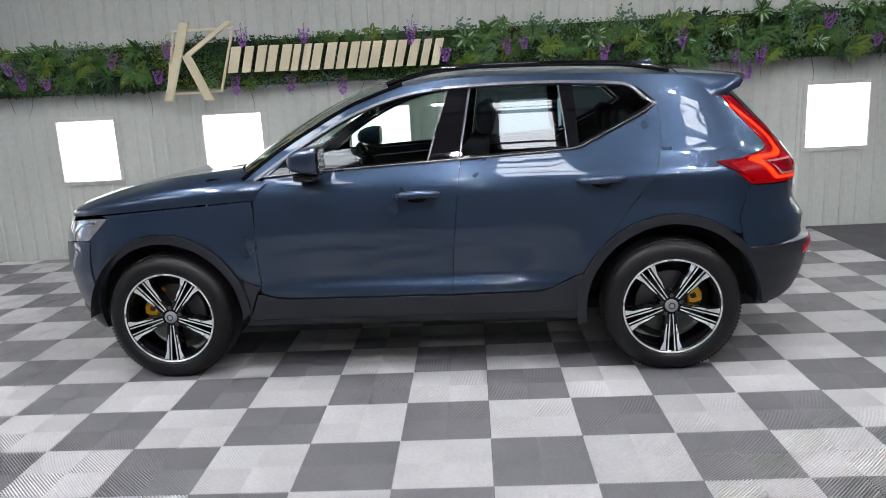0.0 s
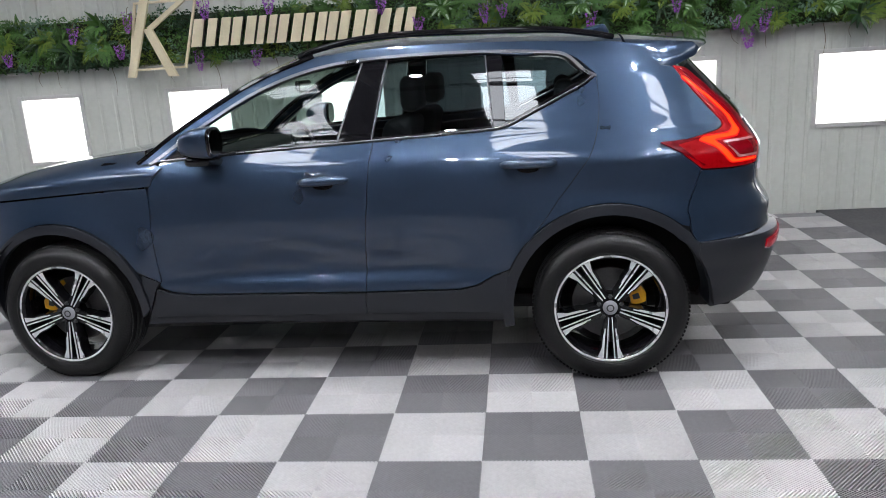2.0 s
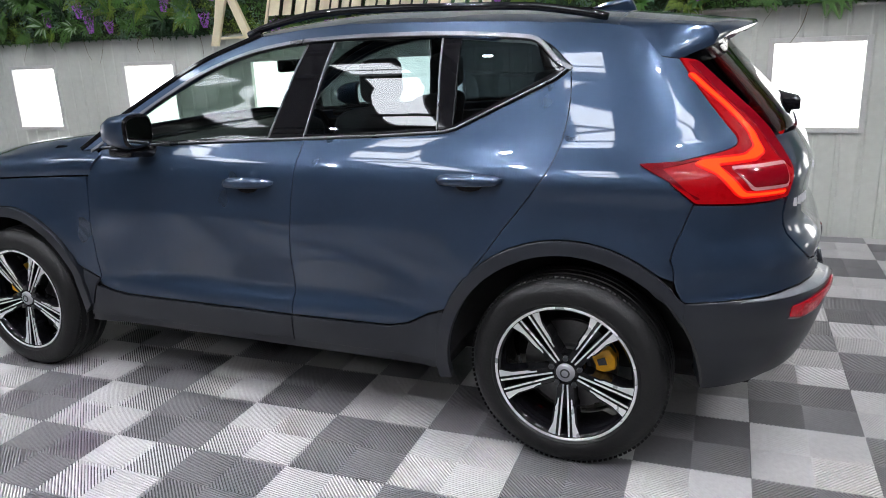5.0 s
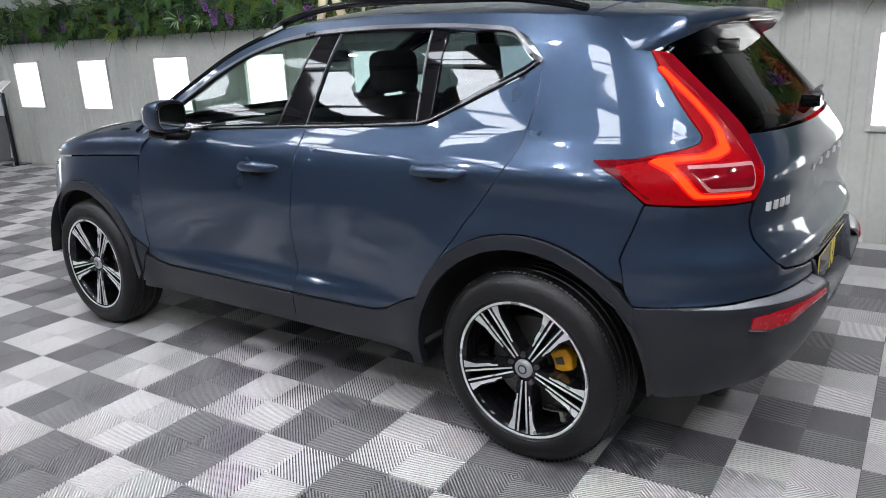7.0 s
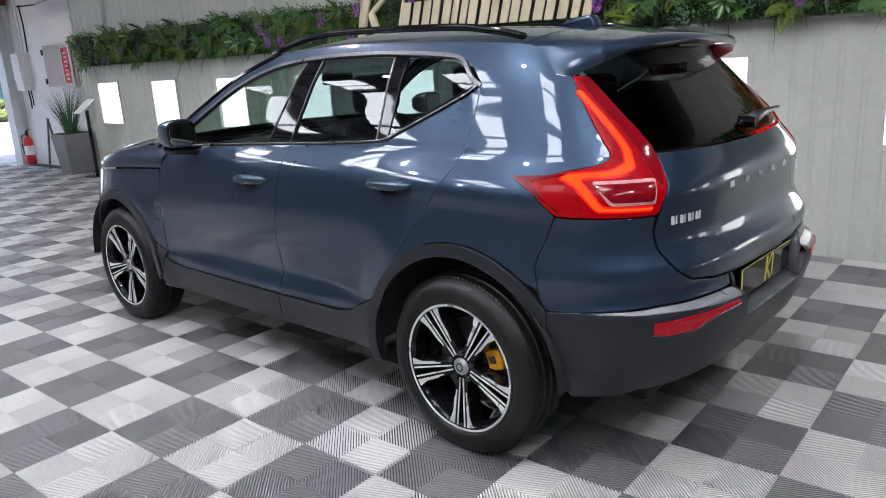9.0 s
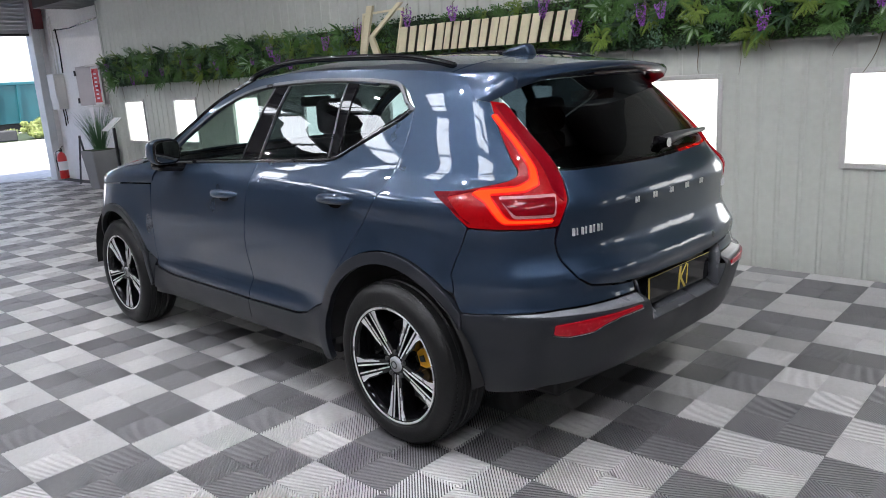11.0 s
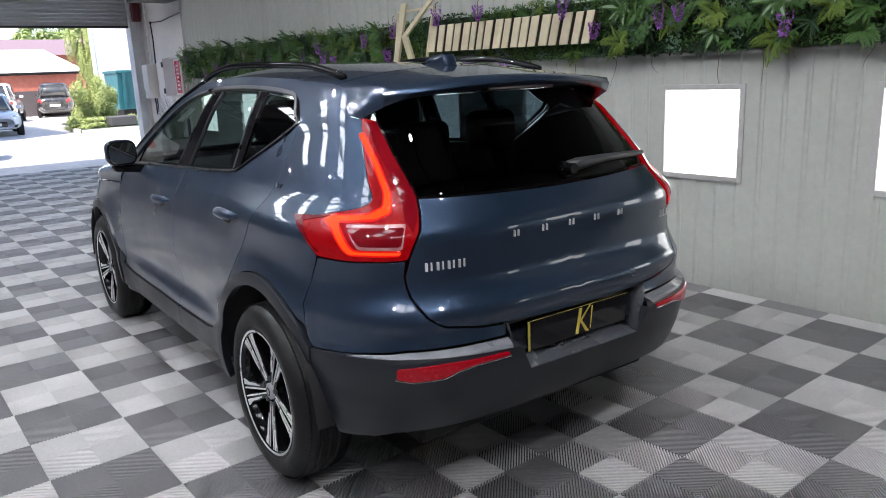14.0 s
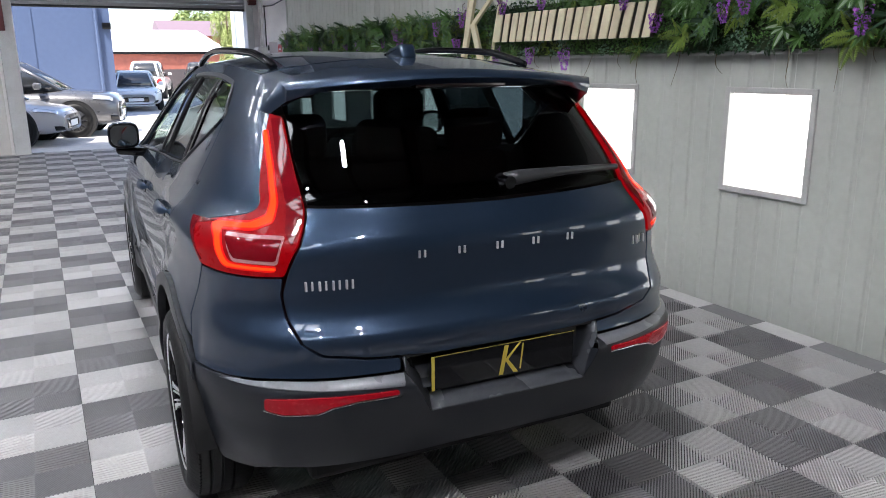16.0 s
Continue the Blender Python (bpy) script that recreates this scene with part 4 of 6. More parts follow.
def spoiler():
    """Full-width roof spoiler whose ends turn down to the lamps."""
    def reach(x, z):
        return float(shell(np.array(q_of_x(x, z)), np.array(z))[1])

    w = [reach(-1.447, float(edge_z(-1.447))), reach(-1.60, 1.49), 0.575, 0.565, 0.562, 0.562, reach(-1.655, 1.394), reach(-1.60, 1.406), reach(-1.50, 1.494)]
    secs = []
    ts = np.linspace(-1, 1, 25)
    for t in ts:
        a = abs(t)
        e = max(0.0, (a - 0.80) / 0.20) ** 1.5
        tip_x, tip_z = -1.880 + 0.105 * a**2.4, 1.512 - 0.034 * a**2
        rz = float(edge_z(-1.445)) + 0.052 * (1 - a**2.6)
        sec = [(-1.447, rz + 0.001), (-1.60, rz * 0.56 + tip_z * 0.44 + 0.008), (-1.75, rz * 0.15 + tip_z * 0.85 + 0.010), (tip_x + 0.008, tip_z + 0.002), (tip_x, tip_z - 0.010), (tip_x + 0.015, tip_z - 0.026 - 0.015 * e),
               (-1.735 + 0.080 * e, 1.466 - 0.072 * e), (-1.660 + 0.06 * e, 1.460 - 0.054 * e), (-1.50, 1.498 - 0.004 * e)]
        secs.append([(x, k * t, z) for (x, z), k in zip(sec, w)])
    bm = bmesh.new()
    rows = [[bm.verts.new(p) for p in s] for s in secs]
    n = len(secs[0])
    for i in range(len(rows) - 1):
        for k in range(n):
            bm.faces.new((rows[i][k], rows[i][(k + 1) % n], rows[i + 1][(k + 1) % n], rows[i + 1][k]))
    for r in (rows[0], rows[-1]):
        for f in ((0, 1, 8), (1, 7, 8), (1, 2, 7), (2, 6, 7), (2, 5, 6), (2, 3, 5), (3, 4, 5)):
            bm.faces.new([r[k] for k in f])
    return bm


sp_ob = part("spoiler", spoiler(), M_PAINT, car, smooth=True)
sp_ob.data.set_sharp_from_angle(angle=radians(58))
part("high_stop_lamp", box(-1.846, -1.80, -0.165, 0.165, 1.472, 1.487, 0.004), M_STOP, sp_ob, "dark red high stop lamp")

# roof rails, fin, handles
for s in (1, -1):
    pts = []
    for k in range(25):
        t = k / 24
        x = 0.12 - 1.52 * t
        lift = 0.032 * min(1.0, 5.5 * t, 5.5 * (1 - t)) ** 0.7
        pts.append((x, s * (0.545 - 0.035 * t), float(edge_z(x)) + 0.022 + lift))
    rail = part("roof_rail", tube(pts, 0.015, 8), M_BLACK, car, "gloss black raised roof rail", smooth=True)
part("antenna_fin", prism([(-1.22, 1.583), (-1.30, 1.606), (-1.37, 1.622), (-1.395, 1.618), (-1.42, 1.565), (-1.22, 1.572)], -0.032, 0.032, "y", 0.014), M_PAINT, car, smooth=True)


def handle(x0, x1, z, s, z1):
    xm, zm = (x0 + x1) / 2, (z + z1) / 2
    dish_pts = [S(xm + 0.055, zm - 0.006), S(xm - 0.055, zm - 0.006), S(xm - 0.045, zm - 0.034), S(xm, zm - 0.042), S(xm + 0.045, zm - 0.034)]
    for mirror in (False, True):
        sg = -1 if mirror else 1
        ys = [float(half_width(x, z)) for x in (x0, x1)]
        pts, rad = [], []
        for k in range(13):
            t = k / 12
            x = x0 + (x1 - x0) * t
            b = math.sin(math.pi * t) ** 0.35 if 0 < t < 1 else 0.0
            pts.append((x, 0, z + (z1 - z) * t + 0.004 * math.sin(math.pi * t)))
            rad.append(0.006 + 0.016 * b)
        bm = tube(pts, rad, 12)
        for v in bm.verts:
            t = (v.co.x - x0) / (x1 - x0)
            y0 = float(half_width(v.co.x, v.co.z))
            v.co.y = sg * (y0 + 0.030 * max(0.0, math.sin(math.pi * min(max(t, 0), 1))) ** 0.4 + v.co.y * 0.7)
        h = part("door_handle", bm, M_PAINT, car, smooth=True)
        # Black patch on the door skin paints the shade of the body-coloured hollow.
        part("handle_dish", panel_mesh("handle_dish", shell, rounded(dish_pts, 0.025, 4), M_BLACK, mirror=mirror, off=0.0028, gap=0, deep=0.004, step=0.02), None, h, "black patch painted as the shade behind the handle")
        low = tube([(p[0], sg * (float(half_width(p[0], p[2])) + 0.043 * math.sin(math.pi * min(max(k / 12, 0), 1)) ** 0.4), p[2] - 0.004) for k, p in enumerate(pts)][2:-2], 0.0025, 6)
        part("handle_trim", low, M_TRIMD, h, "thin bright strip on the handle")


handle(0.076, -0.172, 0.968, 1, 0.973)
handle(-0.872, -1.124, 1.012, 1, 1.016)

# door mirrors
M_SILVER = mat("mirror_silver", (0.42, 0.44, 0.44), 0.02, metal=1.0, vary=0)


def mirror_ring(x, hy, hz, cy, cz, s):
    return [(x, s * (cy + hy * math.copysign(abs(math.cos(a)) ** 0.55, math.cos(a))), cz + hz * math.copysign(abs(math.sin(a)) ** 0.6, math.sin(a))) for a in np.linspace(0, 2 * math.pi, 32, endpoint=False)]


def skin(rings):
    bm = bmesh.new()
    rows = [[bm.verts.new(p) for p in r] for r in rings]
    for p, q in zip(rows, rows[1:]):
        for k in range(len(p)):
            bm.faces.new((p[k], p[(k + 1) % len(p)], q[(k + 1) % len(p)], q[k]))
    bm.faces.new(rows[0])
    bm.faces.new(rows[-1][::-1])
    return bm


for s in (1, -1):
    mir = part("door_mirror", skin([mirror_ring(x, hy, hz, 0.938, cz, s) for x, hy, hz, cz in ((0.432, 0.074, 0.064, 1.178), (0.440, 0.080, 0.070, 1.178), (0.470, 0.082, 0.072, 1.179), (0.530, 0.076, 0.064, 1.178), (0.575, 0.060, 0.048, 1.174), (0.597, 0.038, 0.028, 1.170), (0.603, 0.015, 0.012, 1.168))]), M_PAINT, car, smooth=True)
    part("mirror_surround", skin([mirror_ring(x, hy, hz, 0.938, 1.178, s) for x, hy, hz in ((0.426, 0.071, 0.061), (0.431, 0.0775, 0.0675), (0.4385, 0.078, 0.068))]), M_BLACK, mir, smooth=True)
    part("mirror_glass", skin([mirror_ring(x, hy, hz, 0.938, 1.178, s) for x, hy, hz in ((0.4235, 0.067, 0.056), (0.4258, 0.069, 0.058))]), M_SILVER, mir, "mirror glass facing back")
    bm = box(0.45, 0.575, 0.79, 0.985, 1.072, 1.118, 0.02, seg=3)
    for v in bm.verts:
        f = (0.985 - v.co.y) / 0.2
        v.co.z -= 0.024 * max(0, f) ** 1.5
        v.co.y *= s
    part("mirror_arm", bm, M_BLACK, mir, smooth=True)

# plate, its recess, wiper, badges
whole("plate_recess", [R(0.358, 0.700), R(0.352, 0.660), R(0.275, 0.528), (-XB - QL, 0.528), (-XB - QL, 0.700)], M_CLAD, "recess for the number plate", gap=-0.006, off=-0.066)
xp = -2.142
RIM_OUT, RIM_IN = [(0.350, 0.700), (0.347, 0.658), (0.277, 0.528)], [(0.306, 0.700), (0.302, 0.655), (0.262, 0.566)]


def recess_side(pairs, sg=1):
    """A sloping cheek from the bumper's skin in to the floor of the recess."""
    bm = bmesh.new()
    rows = []
    for (yo, zo), (yi, zi) in pairs:
        xo = float(shell(np.array(q_of_y(abs(yo), zo)), np.array(zo))[0]) - 0.010
        xi = float(shell(np.array(q_of_y(abs(yi), zi)), np.array(zi))[0]) + 0.052
        ym, zm = yo * 0.9 + yi * 0.1, zo * 0.9 + zi * 0.1
        rows.append([bm.verts.new(p) for p in ((xo + 0.012, sg * yo * 1.006, zo - 0.004 * (yo < 0.3)), (xo, sg * yo, zo), (xo + 0.006, sg * ym, zm), (xi, sg * yi, zi))])
    for p, q in zip(rows, rows[1:]):
        for k in range(3):
            bm.faces.new((p[k], p[k + 1], q[k + 1], q[k]))
    return bm


for sg in (1, -1):
    cheek = part("recess_cheek", recess_side(list(zip(RIM_OUT, RIM_IN)), sg), M_RECESS, car, "sloping side of the plate recess, coloured lighter for its reflections", smooth=True)
    cheek.data.set_sharp_from_angle(angle=radians(40))
    cheek.modifiers.new("thickness", "SOLIDIFY").thickness = 0.003
sill = part("recess_sill", recess_side([((y, 0.528), (y * 0.262 / 0.277, 0.566)) for y in np.linspace(-0.277, 0.277, 13)]), M_RECESS, car, "sloping foot of the plate recess, coloured lighter for its reflections", smooth=True)
sill.modifiers.new("thickness", "SOLIDIFY").thickness = 0.003
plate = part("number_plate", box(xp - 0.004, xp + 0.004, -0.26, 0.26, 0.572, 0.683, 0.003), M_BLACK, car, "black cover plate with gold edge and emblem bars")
M_GOLD = mat("gold_line", (0.55, 0.42, 0.07), 0.35, metal=0.2, vary=0.05)
for b in ((-0.26, 0.26, 0.6818, 0.683), (0.250, 0.26, 0.572, 0.6816)):
    part("gold_edge", box(xp - 0.0065, xp - 0.0042, *b), M_GOLD, plate)
for pts in ([(0.004, 0.676), (-0.010, 0.676), (0.010, 0.580), (0.024, 0.580)], [(0.004, 0.630), (-0.008, 0.630), (-0.046, 0.580), (-0.030, 0.580)], [(0.004, 0.626), (-0.050, 0.679), (-0.056, 0.679), (-0.002, 0.621)], [(-0.066, 0.674), (-0.062, 0.674), (-0.052, 0.589), (-0.056, 0.589)]):
    part("emblem_bar", prism(pts, xp - 0.0065, xp - 0.0042, "x"), M_GOLD, plate)


def badge(y0, y1, z0, z1, n, lean=0.0):
    """Small bright bars in place of lettering."""
    w = (y0 - y1) / n
    for k in range(n):
        yc = y0 - w * (k + 0.5)
        xc = float(shell(np.array(q_of_y(abs(yc), (z0 + z1) / 2)), np.array((z0 + z1) / 2))[0])
        half = min(0.36 * w, 0.012)
        for side in (-half, half - 0.006):
            part("badge_bar", box(xc - 0.006, xc + 0.006, yc + side, yc + side + 0.006, z0, z1, 0.0015), M_SATIN, car, "small bright badge bar")


badge(0.33, -0.33, 0.985, 1.008, 5)
badge(0.615, 0.465, 0.912, 0.940, 4)
badge(-0.555, -0.63, 0.925, 0.955, 2)
M_WIPER = mat("wiper_plastic", (0.03, 0.031, 0.035), 0.4, vary=0.08)
wp = part("rear_wiper", tube([(-2.03, -0.06, 1.185), (-2.035, -0.10, 1.192), (-2.00, -0.30, 1.195), (-1.975, -0.54, 1.192)], [0.024, 0.024, 0.015, 0.009], 8), M_WIPER, car, smooth=True)
part("wiper_blade", tube([(-2.015, -0.12, 1.178), (-1.99, -0.34, 1.182), (-1.965, -0.55, 1.184)], 0.006, 6), M_DARK, wp)
part("wiper_pivot", lathe([(0.0, -2.055), (0.02, -2.055), (0.024, -2.02), (0.024, -1.99)], 16, "x"), M_BLACK, wp, m=Matrix.Translation((0, -0.065, 1.18)))

# dark inner body, wheel housings and floor pan
liner = [(1.74, 0.86), (0.84, 0.96), (0.80, 1.05), (-0.283, 1.115), (-0.85, 1.145), (-1.27, 1.355), (-1.40, 1.40), (-1.60, 1.36), (-1.72, 1.12), (-1.70, 0.85)] + [(-1.72, 0.62)] + arc(*RA, 0.452, 140, 0, 14) + [(-0.88, 0.30), (0.88, 0.30)] + arc(*FA, 0.436, 180, 40, 14) + [(1.74, 0.62)]
both("inner_body", on_side(liner), M_DARK, "black inner body", off=-0.030, gap=0, step=0.06)
tail_liner = on_side([(-1.70, 0.85), (-1.72, 1.12), (-1.74, 1.13)]) + [R(0.60, 1.12), R(0.3, 1.115), (-XB - QL, 1.11), (-XB - QL, 0.34), R(0.5, 0.33), R(0.75, 0.33)] + on_side([(-1.80, 0.30), (-1.72, 0.62)])
whole("inner_tail", tail_liner, M_DARK, "black inner tail", off=-0.095, gap=0, step=0.06)
for ex in (AX, -AX):
    for s in (1, -1):
        bm = bmesh.new()
        prof = [(0.45, 0.925), (0.45, 0.62), (0.20, 0.60)]
        rows = []
        for k in range(25):
            a = radians(2 + 176 * k / 24)
            rows.append([bm.verts.new((ex + r * math.cos(a), s * y, 0.34 + r * math.sin(a))) for r, y in prof])
        for p, q in zip(rows, rows[1:]):
            for k in range(2):
                bm.faces.new((p[k], p[k + 1], q[k + 1], q[k]))
        part("wheel_housing", bm, M_DARK, car, smooth=True)
part("floor_pan", box(-1.95, 1.95, -0.60, 0.60, 0.245, 0.32, 0.02), M_DARK, car)
part("side_member", box(-0.86, 0.86, 0.60, 0.83, 0.255, 0.30, 0.01), M_DARK, car)
part("side_member", box(-0.86, 0.86, -0.83, -0.60, 0.255, 0.30, 0.01), M_DARK, car)
part("headlining", grid_mesh("headlining", lambda u, v: roof_fn(u, v * 0.97) - np.array([0, 0, 0.045]), np.linspace(0.05, 0.97, 12), np.linspace(-1, 1, 13), M_LINING), None, car, "pale grey headlining")

# cabin
def seat(x, y, w, back_h):
    s = part("seat", box(x - 0.26, x + 0.26, y - w / 2, y + w / 2, 0.52, 0.70, 0.05, seg=3), M_SEAT, car, smooth=True)
    bm = box(x - 0.35, x - 0.20, y - w / 2, y + w / 2, 0.60, back_h, 0.055, seg=3)
    for v in bm.verts:
        v.co.x -= 0.22 * (v.co.z - 0.6)
        v.co.y = y + (v.co.y - y) * (1 - 0.25 * max(0, v.co.z - 0.9))
    part("seat_back", bm, M_SEAT, s, smooth=True)
    return s


def headrest(s, x, y, z):
    bm = box(x - 0.05, x + 0.05, y - 0.135, y + 0.135, z - 0.09, z + 0.09, 0.045, seg=4)
    part("head_restraint", bm, M_SEAT, s, smooth=True)


for y in (0.36, -0.36):
    s = seat(0.05, y, 0.50, 1.22)
    headrest(s, -0.405, y, 1.33)
s = seat(-0.72, 0.0, 1.24, 1.18)
for y in (0.40, 0.0, -0.40):
    headrest(s, -1.17, y, 1.27 if y else 1.24)
part("parcel_cover", box(-1.75, -1.20, -0.55, 0.55, 1.02, 1.05, 0.01), M_SEAT, car)
dash = box(0.55, 0.98, -0.70, 0.70, 0.75, 1.08, 0.06, seg=3)
for v in dash.verts:
    v.co.z -= 0.12 * max(0, 0.75 - v.co.x) 
part("dashboard", dash, M_SEAT, car, smooth=True)
bm = tube([(0.42 + 0.06 * math.sin(a), -0.36 + 0.18 * math.cos(a), 0.98 + 0.175 * math.sin(a)) for a in np.linspace(0, 2 * math.pi, 28, endpoint=False)], 0.016, 8, closed=True)
box(0.40, 0.46, -0.42, -0.30, 0.93, 1.02, 0.02, bm)
box(0.40, 0.43, -0.53, -0.19, 0.965, 0.985, 0.008, bm)
part("steering_wheel", bm, M_BLACK, car, smooth=True)
part("rear_view_mirror", box(0.28, 0.31, -0.11, 0.11, 1.36, 1.42, 0.012), M_BLACK, car)

# ---- wheels ----
def wheel(cx, s, front):
    """Two-tone alloy with five split spokes, outer face towards s; built about its hub."""
    w = part("wheel", lathe([(0.254, 0.098), (0.252, 0.112), (0.243, 0.110), (0.232, 0.095), (0.224, 0.05), (0.214, -0.02), (0.226, -0.09), (0.250, -0.105)], 72), M_BLACK, car, "gloss black alloy with machined split spokes", smooth=True, m=Matrix.Translation((cx, s * 0.820, WHEEL_R - 0.010)) @ (Matrix.Identity(4) if s > 0 else Matrix.Rotation(math.pi, 4, "Z")))
    prof = [(0.246, 0.098), (0.252, 0.110), (0.262, 0.118), (0.266, 0.1165), (0.272, 0.1205), (0.300, 0.122), (0.322, 0.112), (0.337, 0.098), (0.349, 0.080)]
    tread = []
    for y in (0.080, 0.055, 0.048, 0.042, 0.018, 0.012, 0.006, -0.020, -0.026, -0.032, -0.055, -0.080):
        groove = y in (0.048, 0.012, -0.026)
        tread.append((0.3475 if groove else 0.3555 - 0.6 * y * y, y))
    prof += tread[1:-1] + [(0.349, -0.080), (0.33, -0.10), (0.285, -0.118), (0.250, -0.108)]
    tyre = part("tyre", lathe(prof, 96), M_TYRE, w, smooth=True)
    tyre.data.set_sharp_from_angle(angle=radians(42))
    # tread blocks on the shoulder
    bm = bmesh.new()
    for k in range(110):
        a = 2 * math.pi * k / 110
        mm = Matrix.Rotation(a, 4, "Y") @ Matrix.Translation((0.3445, 0.079, 0)) @ Matrix.Rotation(radians(-36), 4, "Z")
        bmesh.ops.create_cube(bm, size=1.0, matrix=mm @ Matrix.Diagonal((0.005, 0.024, 0.0125, 1)))
    tagged(part("tread_shoulder", bm, M_TYRE, tyre), kind="stuff")
    part("rim_edge", lathe([(0.253, 0.1125), (0.249, 0.1155), (0.2435, 0.1115)], 72), M_ALLOY, w, smooth=True)
    for k in range(5):
        a = radians(-90 + 72 * k)
        body, face = bmesh.new(), bmesh.new()

        def turned(pr, sg):
            pts = [(r * math.cos(a) - sg * t * math.sin(a), r * math.sin(a) + sg * t * math.cos(a)) for r, t in pr]
            return pts if sg > 0 else pts[::-1]

        for sg in (1, -1):
            prism(turned([(0.045, 0.002), (0.245, 0.0125), (0.243, 0.064), (0.205, 0.047), (0.132, 0.040), (0.118, 0.033), (0.045, 0.028)], sg), 0.040, 0.104, "y", 0.0, body)
            # machined lands, split by narrow black grooves
            for pr in ([(0.047, 0.0045), (0.243, 0.0155), (0.2425, 0.0215), (0.047, 0.0100)],
                       [(0.100, 0.0215), (0.2425, 0.0325), (0.2415, 0.0620), (0.205, 0.0455), (0.190, 0.0395), (0.132, 0.0335), (0.118, 0.0275), (0.100, 0.0260)]):
                prism(turned(pr, sg), 0.1045, 0.1075, "y", 0.0, face)
        for bmx in (body, face):
            for v in bmx.verts:
                rr = math.hypot(v.co.x, v.co.z)
                v.co.y -= 0.022 * (1 - min(rr, 0.24) / 0.24)
        spoke = part("spoke", body, M_BLACK, w)
        part("machined_face", face, M_ALLOY, spoke, "bright machined spoke face")
    cap = part("hub_cap", lathe([(0.0, 0.0985), (0.026, 0.097), (0.033, 0.092), (0.035, 0.05)], 32), M_CAP, w, smooth=True)
    part("cap_ring", lathe([(0.012, 0.0985), (0.013, 0.1000), (0.017, 0.0998), (0.018, 0.0975)], 24), M_STEEL, cap)
    part("hub", lathe([(0.0, 0.084), (0.052, 0.084), (0.064, 0.072), (0.066, 0.03)], 40), M_BLACK, w, smooth=True)
    for k in range(5):
        a = radians(-54 + 72 * k)
        part("wheel_nut", lathe([(0.0, 0.096), (0.009, 0.096), (0.011, 0.084)], 6), M_STEEL, w, m=Matrix.Translation((0.053 * math.cos(a), 0, 0.053 * math.sin(a))))
    part("brake_disc", lathe([(0.0, 0.010), (0.168, 0.010), (0.171, 0.0), (0.168, -0.012), (0.0, -0.012)], 48), M_DISC, w)
    bm = lathe([(0.0, 0.028), (0.075, 0.028), (0.082, 0.0)], 32)
    part("disc_hat", bm, M_STEEL, w)
    return w


def caliper(w, ang):
    bm = bmesh.new()
    pts = [(r * math.cos(radians(ang + t)), r * math.sin(radians(ang + t))) for r, t in ((0.095, -17), (0.125, -19), (0.165, -14), (0.172, 0), (0.165, 14), (0.125, 19), (0.095, 17), (0.105, 0))]
    prism(pts, -0.03, 0.042, "y", 0.006, bm)
    c = part("brake_caliper", bm, M_YEL, w, "yellow painted brake caliper")
    pts = [(r * math.cos(radians(ang + t)), r * math.sin(radians(ang + t))) for r, t in ((0.110, -6), (0.140, -6), (0.140, 6), (0.110, 6))]
    part("caliper_clip", prism(pts, 0.0425, 0.047, "y", 0.002), M_STEEL, c)
    pts = [(r * math.cos(radians(ang + t)), r * math.sin(radians(ang + t))) for r, t in ((0.135, 38), (0.165, 42), (0.165, 54), (0.140, 54))]
    part("caliper_bracket", prism(pts, -0.02, 0.03, "y", 0.004), M_YEL, c)


for ex, front in ((AX, True), (-AX, False)):
    for s in (1, -1):
        wh = wheel(ex, s, front)
        # calipers sit ahead of the front hubs and behind the rear ones
        ahead = 18 if front else 162
        caliper(wh, ahead if s > 0 else 180 - ahead)


# ---- plant wall and sign ----
rng = random.Random(7)
PW0, PW1, PZ0, PZ1, PY = -9.06, 7.2, 1.602, 2.03, WALL_Y
tagged(part("plant_backing", box(PW0, PW1, PY - 0.045, PY - 0.001, PZ0 + 0.01, PZ1, 0.004), M_BACK), "dark green backing board of the plant wall", "backing board", kind="structure")


def leaf_quads(verts, faces, p, d, n, length, width, bend=0.25):
    """A folded, slightly drooping leaf from p along d."""
    d, n = d.normalized(), n.normalized()
    s = d.cross(n).normalized()
    b = len(verts)
    mid = p + d * length * 0.5 - n * length * bend * 0.10
    tip = p + d * length - n * length * bend
    verts += [tuple(p), tuple(mid + s * width * 0.5 + n * width * 0.12), tuple(tip), tuple(mid - s * width * 0.5 + n * width * 0.12), tuple(mid)]
    faces += [(b, b + 4, b + 1), (b + 4, b + 2, b + 1), (b, b + 3, b + 4), (b + 4, b + 3, b + 2)]
    return 4


def rvec(a=1.0):
    return Vector((rng.uniform(-a, a), rng.uniform(-a, a), rng.uniform(-a, a)))


# close small foliage over the whole board, in patches of different greens
vs, fs, ids = [], [], []
